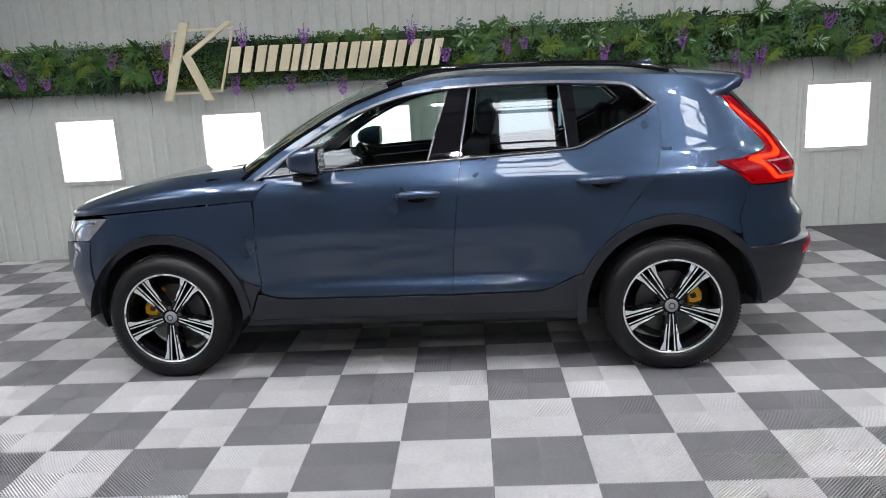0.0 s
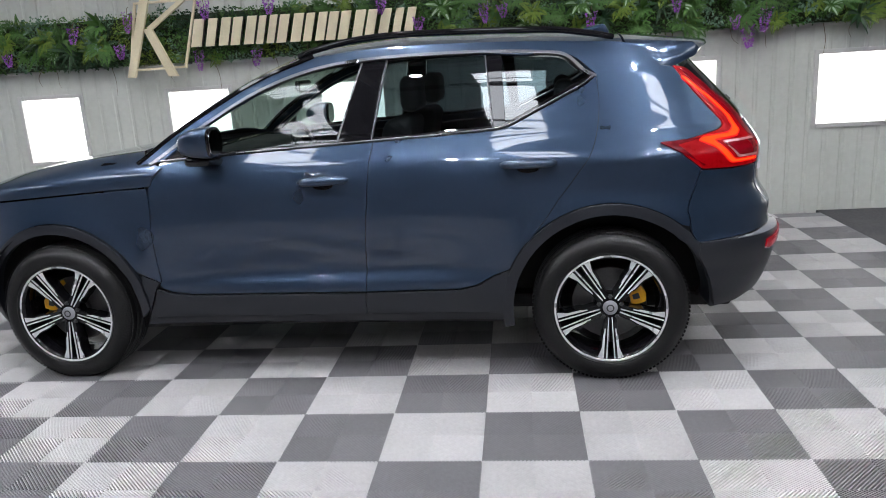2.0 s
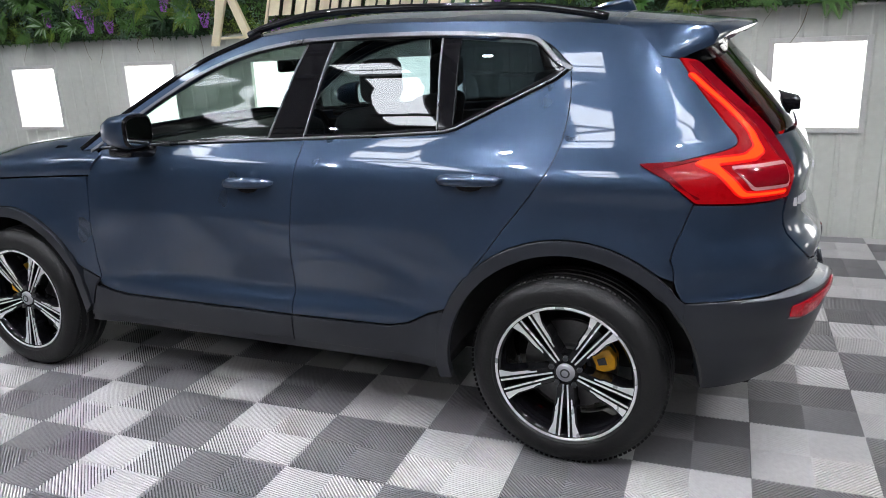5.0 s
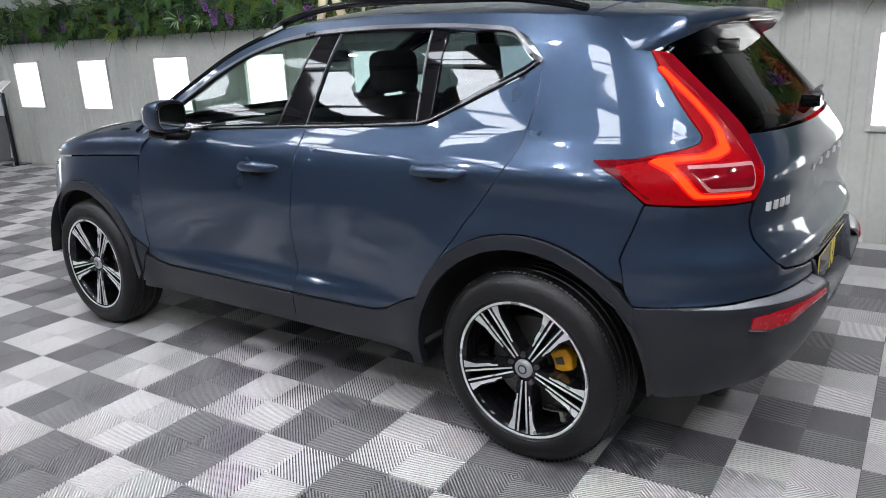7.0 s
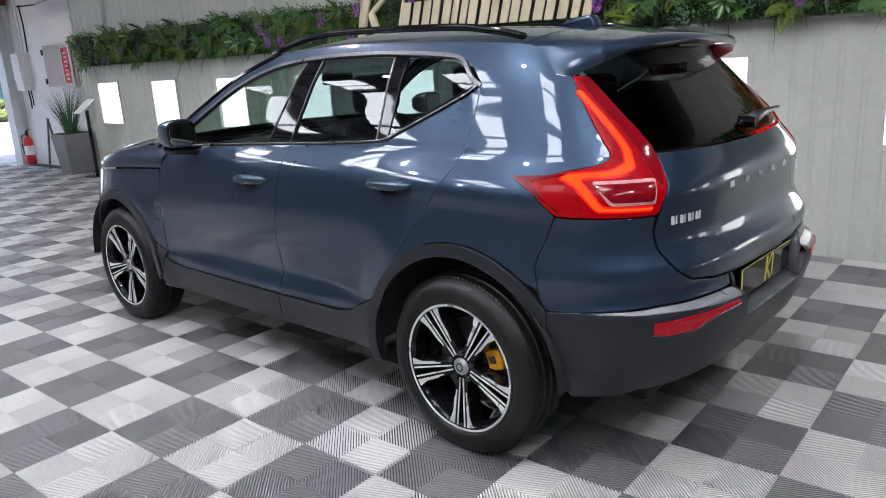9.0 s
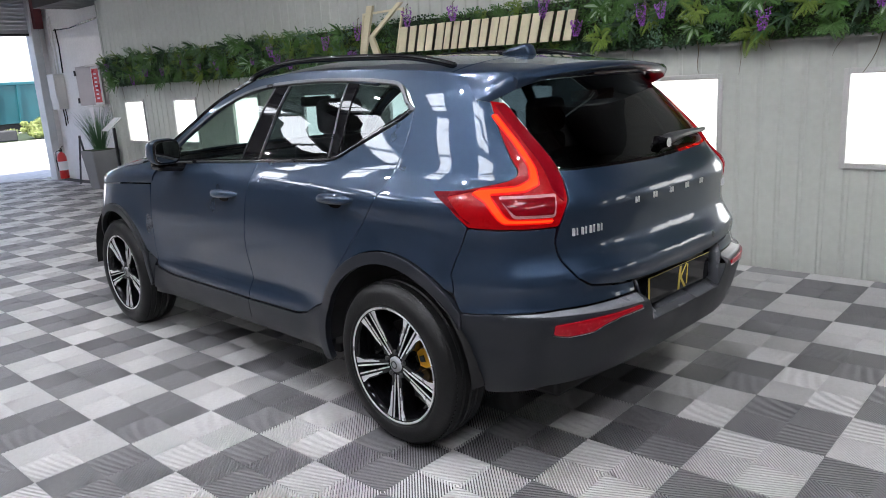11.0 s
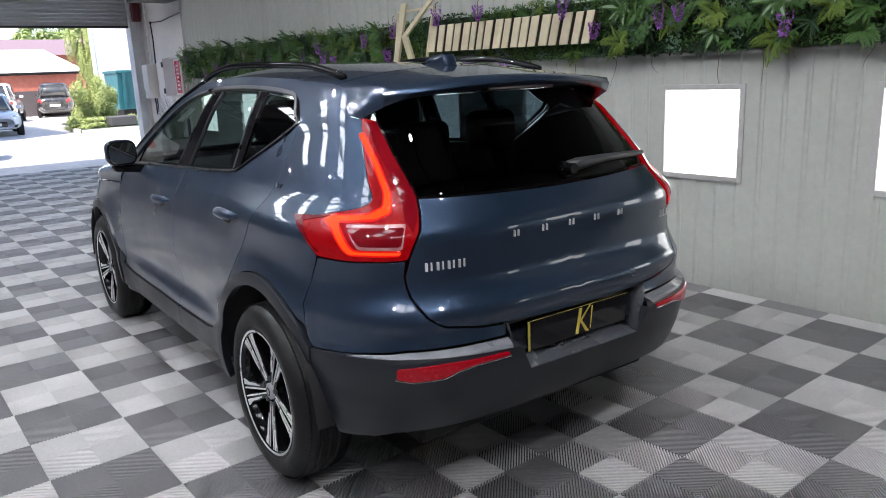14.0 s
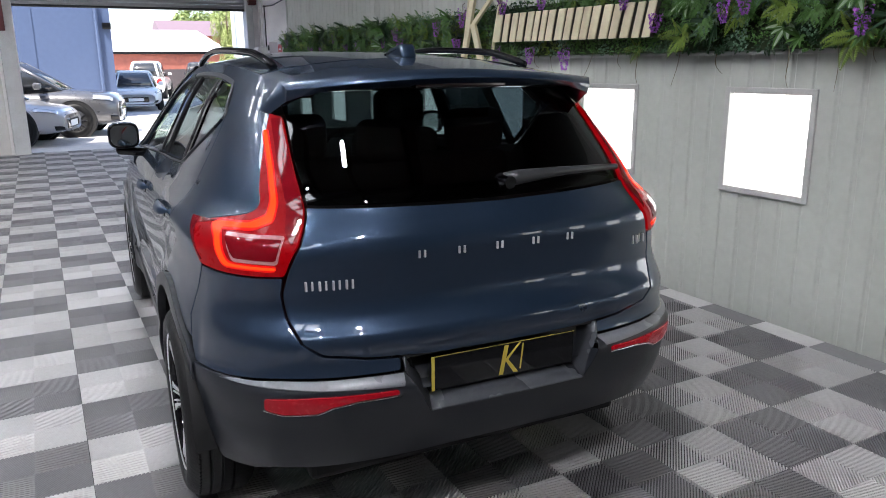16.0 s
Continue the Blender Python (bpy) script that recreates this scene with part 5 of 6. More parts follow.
for _ in range(34000):
    x, z = rng.uniform(PW0, PW1), rng.uniform(PZ0 + 0.005, PZ1 + 0.03)
    k = noise.noise(Vector((x * 1.6, z * 2.3, 3.1))) + 0.5 * noise.noise(Vector((x * 4.1, z * 5.0, 9.0)))
    hump = 0.045 + 0.05 * (noise.noise(Vector((x * 3.0, z * 4.0, 0.4))) + 0.5)
    y = PY - 0.045 - rng.random() ** 0.6 * max(0.02, hump)
    d = Vector((rng.uniform(-1, 1), rng.uniform(-1.1, 0.0), rng.uniform(-0.9, 0.9)))
    n = Vector((rng.uniform(-0.6, 0.6), -1, rng.uniform(-0.2, 1.0)))
    c = 1 if k < -0.22 else 0 if k < 0.18 else 3 if k < 0.32 else 2
    size = (0.028, 0.036, 0.026, 0.030)[c] * rng.uniform(0.6, 1.3)
    ids += [c] * leaf_quads(vs, fs, Vector((x, y, z)), d, n, size, size * 0.55)
tagged(part("foliage", mesh_of("foliage", vs, fs, M_LEAF, idx=ids), None), "dense small artificial leaves in mixed greens", "foliage", kind="stuff")


def fern(mats, fronds, length, leaflets):
    vs, fs = [], []
    for k in range(fronds):
        a = 2 * math.pi * k / fronds + rng.uniform(-0.3, 0.3)
        out = Vector((math.cos(a), -0.75 + rng.uniform(-0.2, 0.2), math.sin(a) * 0.9))
        L = length * rng.uniform(0.75, 1.1)
        p, d = Vector((0, 0, 0)), out.normalized()
        for j in range(leaflets):
            t = j / leaflets
            p = p + d * L / leaflets
            d = (d + Vector((0, 0.02, -0.055))).normalized()
            side = d.cross(Vector((0, -1, 0.3))).normalized()
            w = L * 0.34 * math.sin(math.pi * min(1, 0.18 + 0.82 * t)) ** 0.8 * (1 - 0.55 * t)
            for s in (1, -1):
                leaf_quads(vs, fs, p, side * s + d * 0.45, Vector((0, -1, 0.5)), w, L / leaflets * 1.15, 0.12)
    return mesh_of("fern_fronds", vs, fs, (mats,))


def rosette(material, count, length, width, streak):
    vs, fs, ids = [], [], []
    for k in range(count):
        a = 2 * math.pi * k / count + rng.uniform(-0.35, 0.35)
        d = Vector((math.cos(a), -0.7 + rng.uniform(-0.3, 0.2), math.sin(a)))
        L = length * rng.uniform(0.7, 1.15)
        d.normalize()
        s = d.cross(Vector((0, -1, 0.35))).normalized()
        n = s.cross(d)
        b, p = len(vs), Vector((0, 0, 0))
        seg = 6
        for j in range(seg + 1):
            t = j / seg
            w = width * math.sin(math.pi * (0.06 + 0.94 * t) ** 0.85) * 0.5
            vs += [tuple(p + s * w * c + n * w * 0.3 * abs(c)) for c in (-1, -0.42, 0, 0.42, 1)]
            p = p + d * L / seg
            d = (d + Vector((0, -0.01, -0.10))).normalized()
        for j in range(seg):
            for c in range(4):
                fs.append((b + 5 * j + c, b + 5 * j + c + 1, b + 5 * j + c + 6, b + 5 * j + c + 5))
                ids.append(1 if streak and c in (1, 2) and 0 < j < seg - 1 else 0)
    return mesh_of("rosette_leaves", vs, fs, (material, M_LEAF[4]), smooth=True, idx=ids)


def blossom(length):
    """Hanging wisteria-like cluster of many small petals, broad above, pointed below."""
    vs, fs = [], []
    for _ in range(150):
        t = rng.random() ** 0.8
        r = 0.042 * (1 - t) ** 0.7 + 0.006
        a = rng.uniform(0, 2 * math.pi)
        p = Vector((r * math.cos(a), r * math.sin(a) * 0.8, -length * t))
        leaf_quads(vs, fs, p, Vector((math.cos(a), math.sin(a), -0.5)) + rvec(0.5), rvec(), 0.019, 0.015, 0.4)
    return mesh_of("petals", vs, fs, (M_FLOWER,))


def spray(length):
    """Short upright sprig of small blue-green leaves."""
    vs, fs = [], []
    for k in range(90):
        t = rng.random()
        a = rng.uniform(0, 2 * math.pi)
        p = Vector((0.07 * rng.uniform(-1, 1), -0.03 * rng.random(), -length * 0.5 + length * t))
        leaf_quads(vs, fs, p, Vector((math.cos(a), -0.6, math.sin(a))), Vector((0, -1, 0.4)) + rvec(0.4), 0.034, 0.024)
    return mesh_of("sprig_leaves", vs, fs, (M_LEAF[3],))


def twig(length, wob):
    pts = [(0.012 * math.sin(wob + 5 * t) + wob * 0.02 * t * t, -0.012 * math.sin(3 * t), -length * t) for t in np.linspace(0, 1, 8)]
    me = bpy.data.meshes.new("twig_stem")
    bm = tube(pts, [0.0035 - 0.0022 * k / 7 for k in range(8)], 5)
    bm.to_mesh(me)
    bm.free()
    me.materials.append(M_STEM)
    return me


def first(name, mesh, label, cat, group, stem=None):
    th = tagged(new(name, mesh), label, cat, group)
    if stem:
        part("stem", stem, None, th)
    return th


def st(length):
    bm = tube([(0, 0.03, 0.04), (0, 0.0, 0.02), (0, 0, -length)], [0.004, 0.003, 0.0015], 5)
    return bm


ferns = [first("fern", fern(M_LEAF[m], f, l, 15), lb, "fern", "ferns on the plant wall") for m, f, l, lb in ((2, 9, 0.19, "lime green artificial fern on the plant wall"), (0, 10, 0.21, "green artificial fern on the plant wall"), (0, 7, 0.23, "green drooping artificial fern"))]
roses = [first("leafy_plant", rosette(M_LEAF[m], c, l, w, v), lb, "plant", "leafy plants on the plant wall") for m, c, l, w, v, lb in ((0, 9, 0.19, 0.062, True, "broad-leaved artificial plant with pale streaks"), (0, 11, 0.20, 0.045, False, "green broad-leaved artificial plant"), (1, 13, 0.22, 0.026, False, "dark green spiky artificial plant"))]
sprigs = [first("leaf_sprig", spray(l), "blue-green small-leaved artificial sprig", "sprig", "sprigs on the plant wall") for l in (0.24, 0.32)]
flowers = [first("blossom", blossom(l), "hanging purple artificial blossom cluster", "flower", "purple blossoms on the plant wall") for l in (0.17, 0.22, 0.14)]
for fl in flowers:
    bm = st(0.12)
    part("stem", bm, M_STEM, fl)
twigs = [first("hanging_twig", twig(l, w), "thin brown twig hanging below the plants", "twig", "hanging twigs") for l, w in ((0.22, 0.4), (0.34, -0.8), (0.15, 1.5))]
rng = random.Random(11)


def scatter(kinds, places):
    """The first of each kind stands at the first places; the rest are copies."""
    for k, (x, y, z, size, tilt) in enumerate(places):
        if kinds is not flowers and kinds is not twigs and -3.0 < x < -0.1:
            # smaller and close to the board behind the sign
            size, y, z = size * 0.6, PY - 0.065, z
        m = Matrix.Translation((x, y, z)) @ Matrix.Rotation(tilt, 4, "Y")
        src = kinds[k % len(kinds)]
        if k < len(kinds):
            src.matrix_basis = m @ Matrix.Diagonal((size, size, size, 1))
        else:
            c = copy_thing(src, m)
            c.scale = (size, size, size)


def spread(n, x0, x1, z0, z1, y0, y1, s0, s1):
    step = (x1 - x0) / n
    return [(x0 + step * (k + rng.uniform(0.1, 0.9)), rng.uniform(y0, y1), rng.uniform(z0, z1), rng.uniform(s0, s1), rng.uniform(-0.5, 0.5)) for k in range(n)]


scatter(ferns, spread(120, PW0 + 0.1, PW1 - 0.1, 1.61, 2.05, PY - 0.16, PY - 0.08, 0.55, 1.05))
scatter(roses, spread(120, PW0 + 0.1, PW1 - 0.1, 1.64, 2.06, PY - 0.17, PY - 0.08, 0.50, 0.95))
scatter(sprigs, spread(64, PW0 + 0.1, PW1 - 0.1, 1.72, 2.04, PY - 0.16, PY - 0.10, 0.7, 1.1))
BLOOM = [(-4.38, 1.93), (-4.26, 1.88), (-4.02, 1.76), (-3.34, 1.96), (-2.81, 2.06), (-2.93, 1.78), (-2.10, 2.12), (-2.20, 1.69), (-1.51, 2.09), (-1.66, 1.67), (-0.50, 2.11), (-0.20, 1.85), (-1.20, 1.64),
         (0.35, 1.93), (0.51, 1.91), (1.26, 1.80), (1.96, 1.93), (2.43, 1.69), (2.53, 1.60), (2.68, 1.74), (3.28, 1.98)]
places = [(x, PY - 0.21, z + 0.02, rng.uniform(0.8, 1.05), rng.uniform(-0.15, 0.15)) for x, z in BLOOM]
places += [(PW0 + 0.35 + 0.54 * k + rng.uniform(-0.2, 0.2), PY - 0.17, rng.uniform(1.76, 2.02), rng.uniform(0.55, 0.8), rng.uniform(-0.3, 0.3)) for k in range(8)]
places += [(3.7 + 0.42 * k, PY - 0.21, rng.uniform(1.76, 2.06), rng.uniform(0.75, 1.0), rng.uniform(-0.2, 0.2)) for k in range(8)]
scatter(flowers, places)
scatter(twigs, spread(46, PW0 + 0.1, PW1 - 0.1, 1.60, 1.66, PY - 0.10, PY - 0.075, 0.7, 1.1))

# emblem: crossed slats in a thin frame
SY0, SY1 = 7.125, 7.155
emblem = tagged(new("emblem_sign"), "cream slat emblem standing before the plant wall", "sign")
for nm, pts, d in (("upright_slat", [(-2.673, 2.217), (-2.587, 2.212), (-2.829, 1.500), (-2.907, 1.503)], 0.0), ("leg_slat", [(-2.690, 1.911), (-2.613, 1.928), (-2.421, 1.490), (-2.513, 1.494)], 0.004), ("arm_slat", [(-2.235, 2.206), (-2.166, 2.206), (-2.610, 1.905), (-2.660, 1.925)], 0.002)):
    part(nm, prism(pts, SY0 - d, SY1 - d, "y", 0.003), M_CREAM, emblem)
fr = [(-2.747, 2.139), (-2.183, 2.145), (-2.351, 1.571), (-2.871, 1.565)]
for k in range(4):
    a, b = np.array(fr[k]), np.array(fr[(k + 1) % 4])
    t = (b - a) / np.linalg.norm(b - a)
    n = np.array([-t[1], t[0]]) * 0.010
    a, b = a - t * 0.010 * (k % 2 == 0), b + t * 0.010 * (k % 2 == 0)
    part("frame_bar", prism([tuple(a + n), tuple(b + n), tuple(b - n), tuple(a - n)], SY0 + 0.012 + 0.001 * (k % 2), SY1 + 0.008, "y", 0.002), M_CREAM, emblem)
for x, z in ((-2.72, 1.95), (-2.35, 1.60)):
    part("standoff", box(x - 0.01, x + 0.01, SY1 - 0.002, PY - 0.04, z - 0.01, z + 0.01), M_STEEL, emblem)
# the row of leaning cream blocks that stands for the lettering
M_EDGE = mat("block_edge", (0.05, 0.045, 0.035), 0.6, vary=0.1)
BLOCKS = [(-2.208, -2.111), (-2.074, -1.865), (-1.844, -1.629), (-1.609, -1.443), (-1.422, -1.204), (-1.183, -0.992), (-0.977, -0.892), (-0.871, -0.654), (-0.634, -0.429), (-0.392, -0.214)]
for x0, x1 in BLOCKS:
    zt = 1.972 - 0.012 * (x0 + 2.2)
    zb = zt - 0.238
    lean = 0.062
    wide = x1 - x0
    cuts = [(x0, x1)] if wide < 0.12 else [(x0, x0 + 0.40 * wide), (x0 + 0.58 * wide, x1)]
    blk = tagged(new("sign_block"), "cream leaning sign bars with dark edge", "sign block", "row of sign blocks")
    for p0, p1 in cuts:
        part("sign_bar", prism([(p0, zt), (p1, zt), (p1 - lean, zb), (p0 - lean, zb)], SY0, SY0 + 0.012, "y", 0.004), M_CREAM, blk)
        part("bar_side", prism([(p0 + 0.004, zt - 0.004), (p1 - 0.004, zt - 0.004), (p1 - lean - 0.004, zb + 0.004), (p0 - lean + 0.004, zb + 0.004)], SY0 + 0.0125, SY0 + 0.045, "y"), M_EDGE, blk)
        xm, zm = (p0 + p1) / 2 - 0.03, (zt + zb) / 2
        part("standoff", box(xm - 0.01, xm + 0.01, SY0 + 0.0455, PY - 0.04, zm - 0.01, zm + 0.01), M_STEEL, blk)


# ---- the shutter end: jambs, roller shutter, cabinet, planter, stand, extinguisher ----
M_SHUT = mat("shutter_slat", (0.34, 0.345, 0.36), 0.5, metal=0.15, vary=0.08, scale=3)
M_JAMB = mat("jamb_grey", (0.58, 0.59, 0.60), 0.5, vary=0.1, scale=4)
M_REDP = mat("red_paint", (0.55, 0.02, 0.02), 0.3, vary=0.08)
M_OXIDE = mat("oxide_steel", (0.13, 0.03, 0.035), 0.6, vary=0.2)
M_POT = mat("grey_planter", (0.20, 0.20, 0.215), 0.6, vary=0.1, bump=0.1)
M_PAPER = mat("white_card", (0.78, 0.78, 0.78), 0.5, vary=0.03)
M_PLAS = mat("white_box", (0.70, 0.68, 0.66), 0.5, vary=0.05)
M_LOCK = mat("pinkish_grey_panel", (0.48, 0.43, 0.43), 0.5, vary=0.08)
M_GRASS = mat("grass_blade", (0.05, 0.12, 0.05), 0.5, vary=0.3, rand=0.6, island=True)

for y0, y1 in ((2.94, 3.20), (7.36, 7.50)):
    tagged(part("door_jamb", box(-12.40, -12.10, y0, y1, -0.069, 3.30, 0.008), M_JAMB), "grey steel jamb of the roller shutter", "door jamb", "shutter jambs", "structure")
shutter = tagged(new("roller_shutter"), "half-raised grey steel roller shutter over the doorway", "roller shutter", kind="structure")
for k in range(9):
    z = 2.68 + 0.075 * k
    bm = prism([(-12.235, z), (-12.250, z + 0.012), (-12.262, z + 0.037), (-12.250, z + 0.062), (-12.235, z + 0.073), (-12.228, z + 0.073), (-12.240, z + 0.037), (-12.228, z)], 3.2, 7.36, "y")
    part("slat", bm, M_SHUT, shutter)
part("bottom_rail", box(-12.265, -12.215, 3.2, 7.36, 2.635, 2.679, 0.006), M_STEEL, shutter)
part("barrel_cover", box(-12.199, -11.85, 2.95, 7.45, 3.32, 3.72, 0.02), M_SHUT, shutter)
tagged(part("steel_column", box(-12.09, -11.95, 7.40, 7.54, 2.75, CEIL_Z + 0.28, 0.004), M_OXIDE), "dark oxide-red steel column end", "column", kind="structure")
tagged(part("steel_column", box(-12.09, -11.97, 2.95, 3.06, 2.2, CEIL_Z + 0.28, 0.004), M_OXIDE), "dark oxide-red steel column end", "column", kind="structure")
tagged(part("side_door", box(-12.199, -12.16, 1.95, 2.88, -0.07, 2.05, 0.006), M_PLAS), "plain white side door beside the shutter", "door", kind="structure")

cab = tagged(part("electric_box", box(-11.93, -11.62, 7.44, 7.617, 1.27, 1.92, 0.012), M_PLAS), "white wall-mounted electric box with conduits", "electric box")
part("lid", box(-11.925, -11.625, 7.425, 7.439, 1.45, 1.91, 0.004), M_PLAS, cab)
for x, z0, z1, r in ((-11.86, 1.92, 3.6, 0.016), (-11.72, 1.92, 2.95, 0.014), (-11.80, 0.95, 1.27, 0.012), (-11.70, 1.0, 1.27, 0.01)):
    part("conduit", tube([(x, 7.58, z0), (x + 0.01, 7.58, (z0 + z1) / 2), (x - 0.03, 7.585, z1)], r, 8), M_PLAS if r > 0.012 else M_BLACK, cab)
tagged(part("cable", tube([(-11.7, 7.605, 2.70), (-11.0, 7.60, 2.68), (-10.2, 7.60, 2.74), (-9.25, 7.60, 2.79)], 0.012, 6), M_BLACK), "black cable along the white wall", "cable")
tagged(part("cable", tube([(-11.62, 7.60, 2.72), (-11.55, 7.59, 2.4), (-11.60, 7.60, 1.93)], 0.012, 6), M_BLACK), "black cable dropping to the electric box", "cable")
locker = tagged(part("wall_cabinet", box(-10.30, -9.215, 7.29, 7.617, 1.33, 1.98, 0.008), M_LOCK), "pale wall cabinet standing open beside a red notice", "cabinet")
part("cabinet_shelf", box(-9.72, -9.19, 7.17, 7.288, 1.30, 1.335, 0.004), M_PLAS, locker)
part("cabinet_top", box(-9.66, -9.20, 7.19, 7.288, 1.955, 1.985, 0.004), M_PLAS, locker)
for z in (1.37, 1.83):
    part("hinge", box(-10.325, -10.285, 7.27, 7.289, z, z + 0.09), M_STEEL, locker)
notice = tagged(part("red_notice", box(-9.58, -9.27, 7.24, 7.26, 1.34, 1.95, 0.003), M_PAPER), "red and white upright notice with unreadable lines", "notice")
part("notice_field", box(-9.545, -9.305, 7.2365, 7.2395, 1.375, 1.915), M_REDP, notice)
for k in range(7):
    part("text_bar", box(-9.47, -9.38, 7.2335, 7.2362, 1.43 + 0.065 * k, 1.455 + 0.065 * k), M_PAPER, notice)

pl = tagged(new("planter"), "tall tapered grey planter with long grass", "planter")
pl.location = (-9.25, 7.05, -0.0)
bm = bmesh.new()
bmesh.ops.create_cone(bm, cap_ends=True, segments=4, radius1=0.17 * 1.414, radius2=0.23 * 1.414, depth=0.62, matrix=Matrix.Translation((0, 0, 0.31)) @ Matrix.Rotation(radians(45), 4, "Z"))
bmesh.ops.bevel(bm, geom=list(bm.edges), offset=0.01, segments=2, affect="EDGES")
part("pot", bm, M_POT, pl)
part("soil", box(-0.20, 0.20, -0.20, 0.20, 0.61, 0.628), M_BACK, pl)
vs, fs = [], []
for _ in range(170):
    a, r = rng.uniform(0, 2 * math.pi), rng.uniform(0, 0.10)
    p = Vector((r * math.cos(a), r * math.sin(a), 0.62))
    lean = rng.uniform(0.05, 0.55)
    d = Vector((math.cos(a) * lean, math.sin(a) * lean, 1)).normalized()
    L = rng.uniform(0.45, 0.85)
    s = Vector((-math.sin(a), math.cos(a), 0)) * 0.007
    b = len(vs)
    for j in range(5):
        w = 1 - j / 4.2
        vs += [tuple(p - s * w), tuple(p + s * w)]
        p = p + d * L / 4
        d = (d + Vector((math.cos(a), math.sin(a), -0.35)) * 0.10).normalized()
    fs += [(b + 2 * j, b + 2 * j + 1, b + 2 * j + 3, b + 2 * j + 2) for j in range(4)]
part("grass", mesh_of("grass", vs, fs), M_GRASS, pl, "long green grass blades")

stand = tagged(new("info_stand"), "slanted white card on a black floor stand", "display stand")
stand.location = (-8.52, 7.00, 0)
part("post", box(-0.02, 0.02, -0.02, 0.02, 0.012, 0.98, 0.004), M_BLACK, stand)
part("foot", box(-0.16, 0.16, -0.13, 0.13, 0.0, 0.012, 0.004), M_BLACK, stand)
part("card", box(-0.105, 0.105, -0.008, 0.008, -0.15, 0.15, 0.004), M_PAPER, stand, "white card", m=Matrix.Translation((0.0, -0.03, 1.04)) @ Matrix.Rotation(radians(-52), 4, "X") @ Matrix.Rotation(radians(0), 4, "Z"))

ext = tagged(new("fire_extinguisher"), "red fire extinguisher standing on the floor", "fire extinguisher")
ext.location = (-11.55, 7.30, 0)
part("cylinder", lathe([(0.0, 0.0), (0.075, 0.004), (0.08, 0.02), (0.08, 0.40), (0.06, 0.46), (0.025, 0.49), (0.02, 0.50), (0.0, 0.50)], 28, "z"), M_REDP, ext, smooth=True)
part("valve", box(-0.02, 0.02, -0.02, 0.02, 0.50, 0.56, 0.004), M_BLACK, ext)
part("lever", prism([(-0.03, 0.555), (0.10, 0.60), (0.10, 0.61), (-0.03, 0.575)], -0.012, 0.012, "y"), M_BLACK, ext)
part("hose", tube([(0.0, -0.03, 0.53), (-0.08, -0.06, 0.50), (-0.12, -0.06, 0.35), (-0.10, -0.05, 0.14)], 0.011, 8), M_BLACK, ext, smooth=True)
part("label_band", lathe([(0.0805, 0.16), (0.081, 0.165), (0.081, 0.32), (0.0805, 0.325)], 28, "z"), M_PAPER, ext)
board = tagged(new("pavement_board"), "black folding display board with bright edges leaning by the wall", "display board")
board.matrix_basis = Matrix.Translation((-10.45, 7.24, 0)) @ Matrix.Rotation(radians(68), 4, "Z")
for sg in (1, -1):
    lean = Matrix.Translation((sg * 0.10, 0, 0)) @ Matrix.Rotation(radians(-7.0 * sg), 4, "Y")
    leaf = part("board_leaf", box(-0.012, 0.012, -0.21, 0.21, 0.02, 0.80, 0.004), M_BLACK, board, m=lean)
    for y in (-0.222, 0.211):
        part("edge_bar", box(-0.014, 0.014, y, y + 0.011, 0.0, 0.81, 0.003), M_TRIMD, leaf, "bright metal edge")
part("top_hinge", box(-0.020, 0.020, -0.20, 0.20, 0.795, 0.812, 0.004), M_STEEL, board)


# ---- outside the doorway ----
M_YARD = mat("pale_concrete_yard", (0.58, 0.555, 0.535), 0.8, vary=0.15, scale=0.6, bump=0.2, bump_scale=30)
M_KERB = mat("kerb_stone", (0.40, 0.39, 0.37), 0.8, vary=0.15, scale=3)
M_BLUE = mat("blue_cladding", (0.058, 0.084, 0.155), 0.5, vary=0.05, scale=0.5)
M_BRICK = mat("red_brick", (0.33, 0.11, 0.08), 0.85, vary=0.25, scale=4)
M_ROOFW = mat("pale_roof_sheet", (0.62, 0.62, 0.63), 0.5, vary=0.06)
M_ROOFP = mat("mauve_roof", (0.15, 0.105, 0.13), 0.7, vary=0.1)
M_RENDER = mat("white_render", (0.66, 0.66, 0.68), 0.7, vary=0.05, scale=0.5)
M_TEAL = mat("teal_skip", (0.012, 0.10, 0.125), 0.5, vary=0.12, scale=2)
M_CARW = mat("white_car_paint", (0.72, 0.72, 0.73), 0.3, vary=0.02, coat=1.0)
M_CARG = mat("grey_car_paint", (0.09, 0.09, 0.097), 0.3, metal=0.3, vary=0.02, coat=1.0)
M_CARS = mat("silver_car_paint", (0.50, 0.50, 0.52), 0.3, metal=0.3, vary=0.02, coat=1.0)
M_CARD = mat("black_car_paint", (0.02, 0.02, 0.022), 0.25, vary=0.02, coat=1.0)
M_AUTOG = mat("dark_car_glass", (0.03, 0.032, 0.035), 0.05, vary=0, spec=1.0)
M_LAMPG = mat("lamp_glass", (0.65, 0.66, 0.68), 0.1, vary=0, metal=0.6)
M_BUSH = mat("bush_leaf", (0.25, 0.30, 0.10), 0.6, vary=0.35, scale=3, rand=0.8, island=True)
M_TREE = mat("tree_leaf", (0.15, 0.20, 0.06), 0.6, vary=0.35, scale=1, rand=0.8, island=True)

bm = bmesh.new()
gv = [bm.verts.new(p) for p in ((-12.4, -400, -0.02), (-12.4, 400, -0.02), (-600, 400, -0.02), (-600, -400, -0.02))]
bm.faces.new(gv)
tagged(part("ground", bm, M_YARD), "pale sunlit concrete yard outside", "ground", kind="structure")


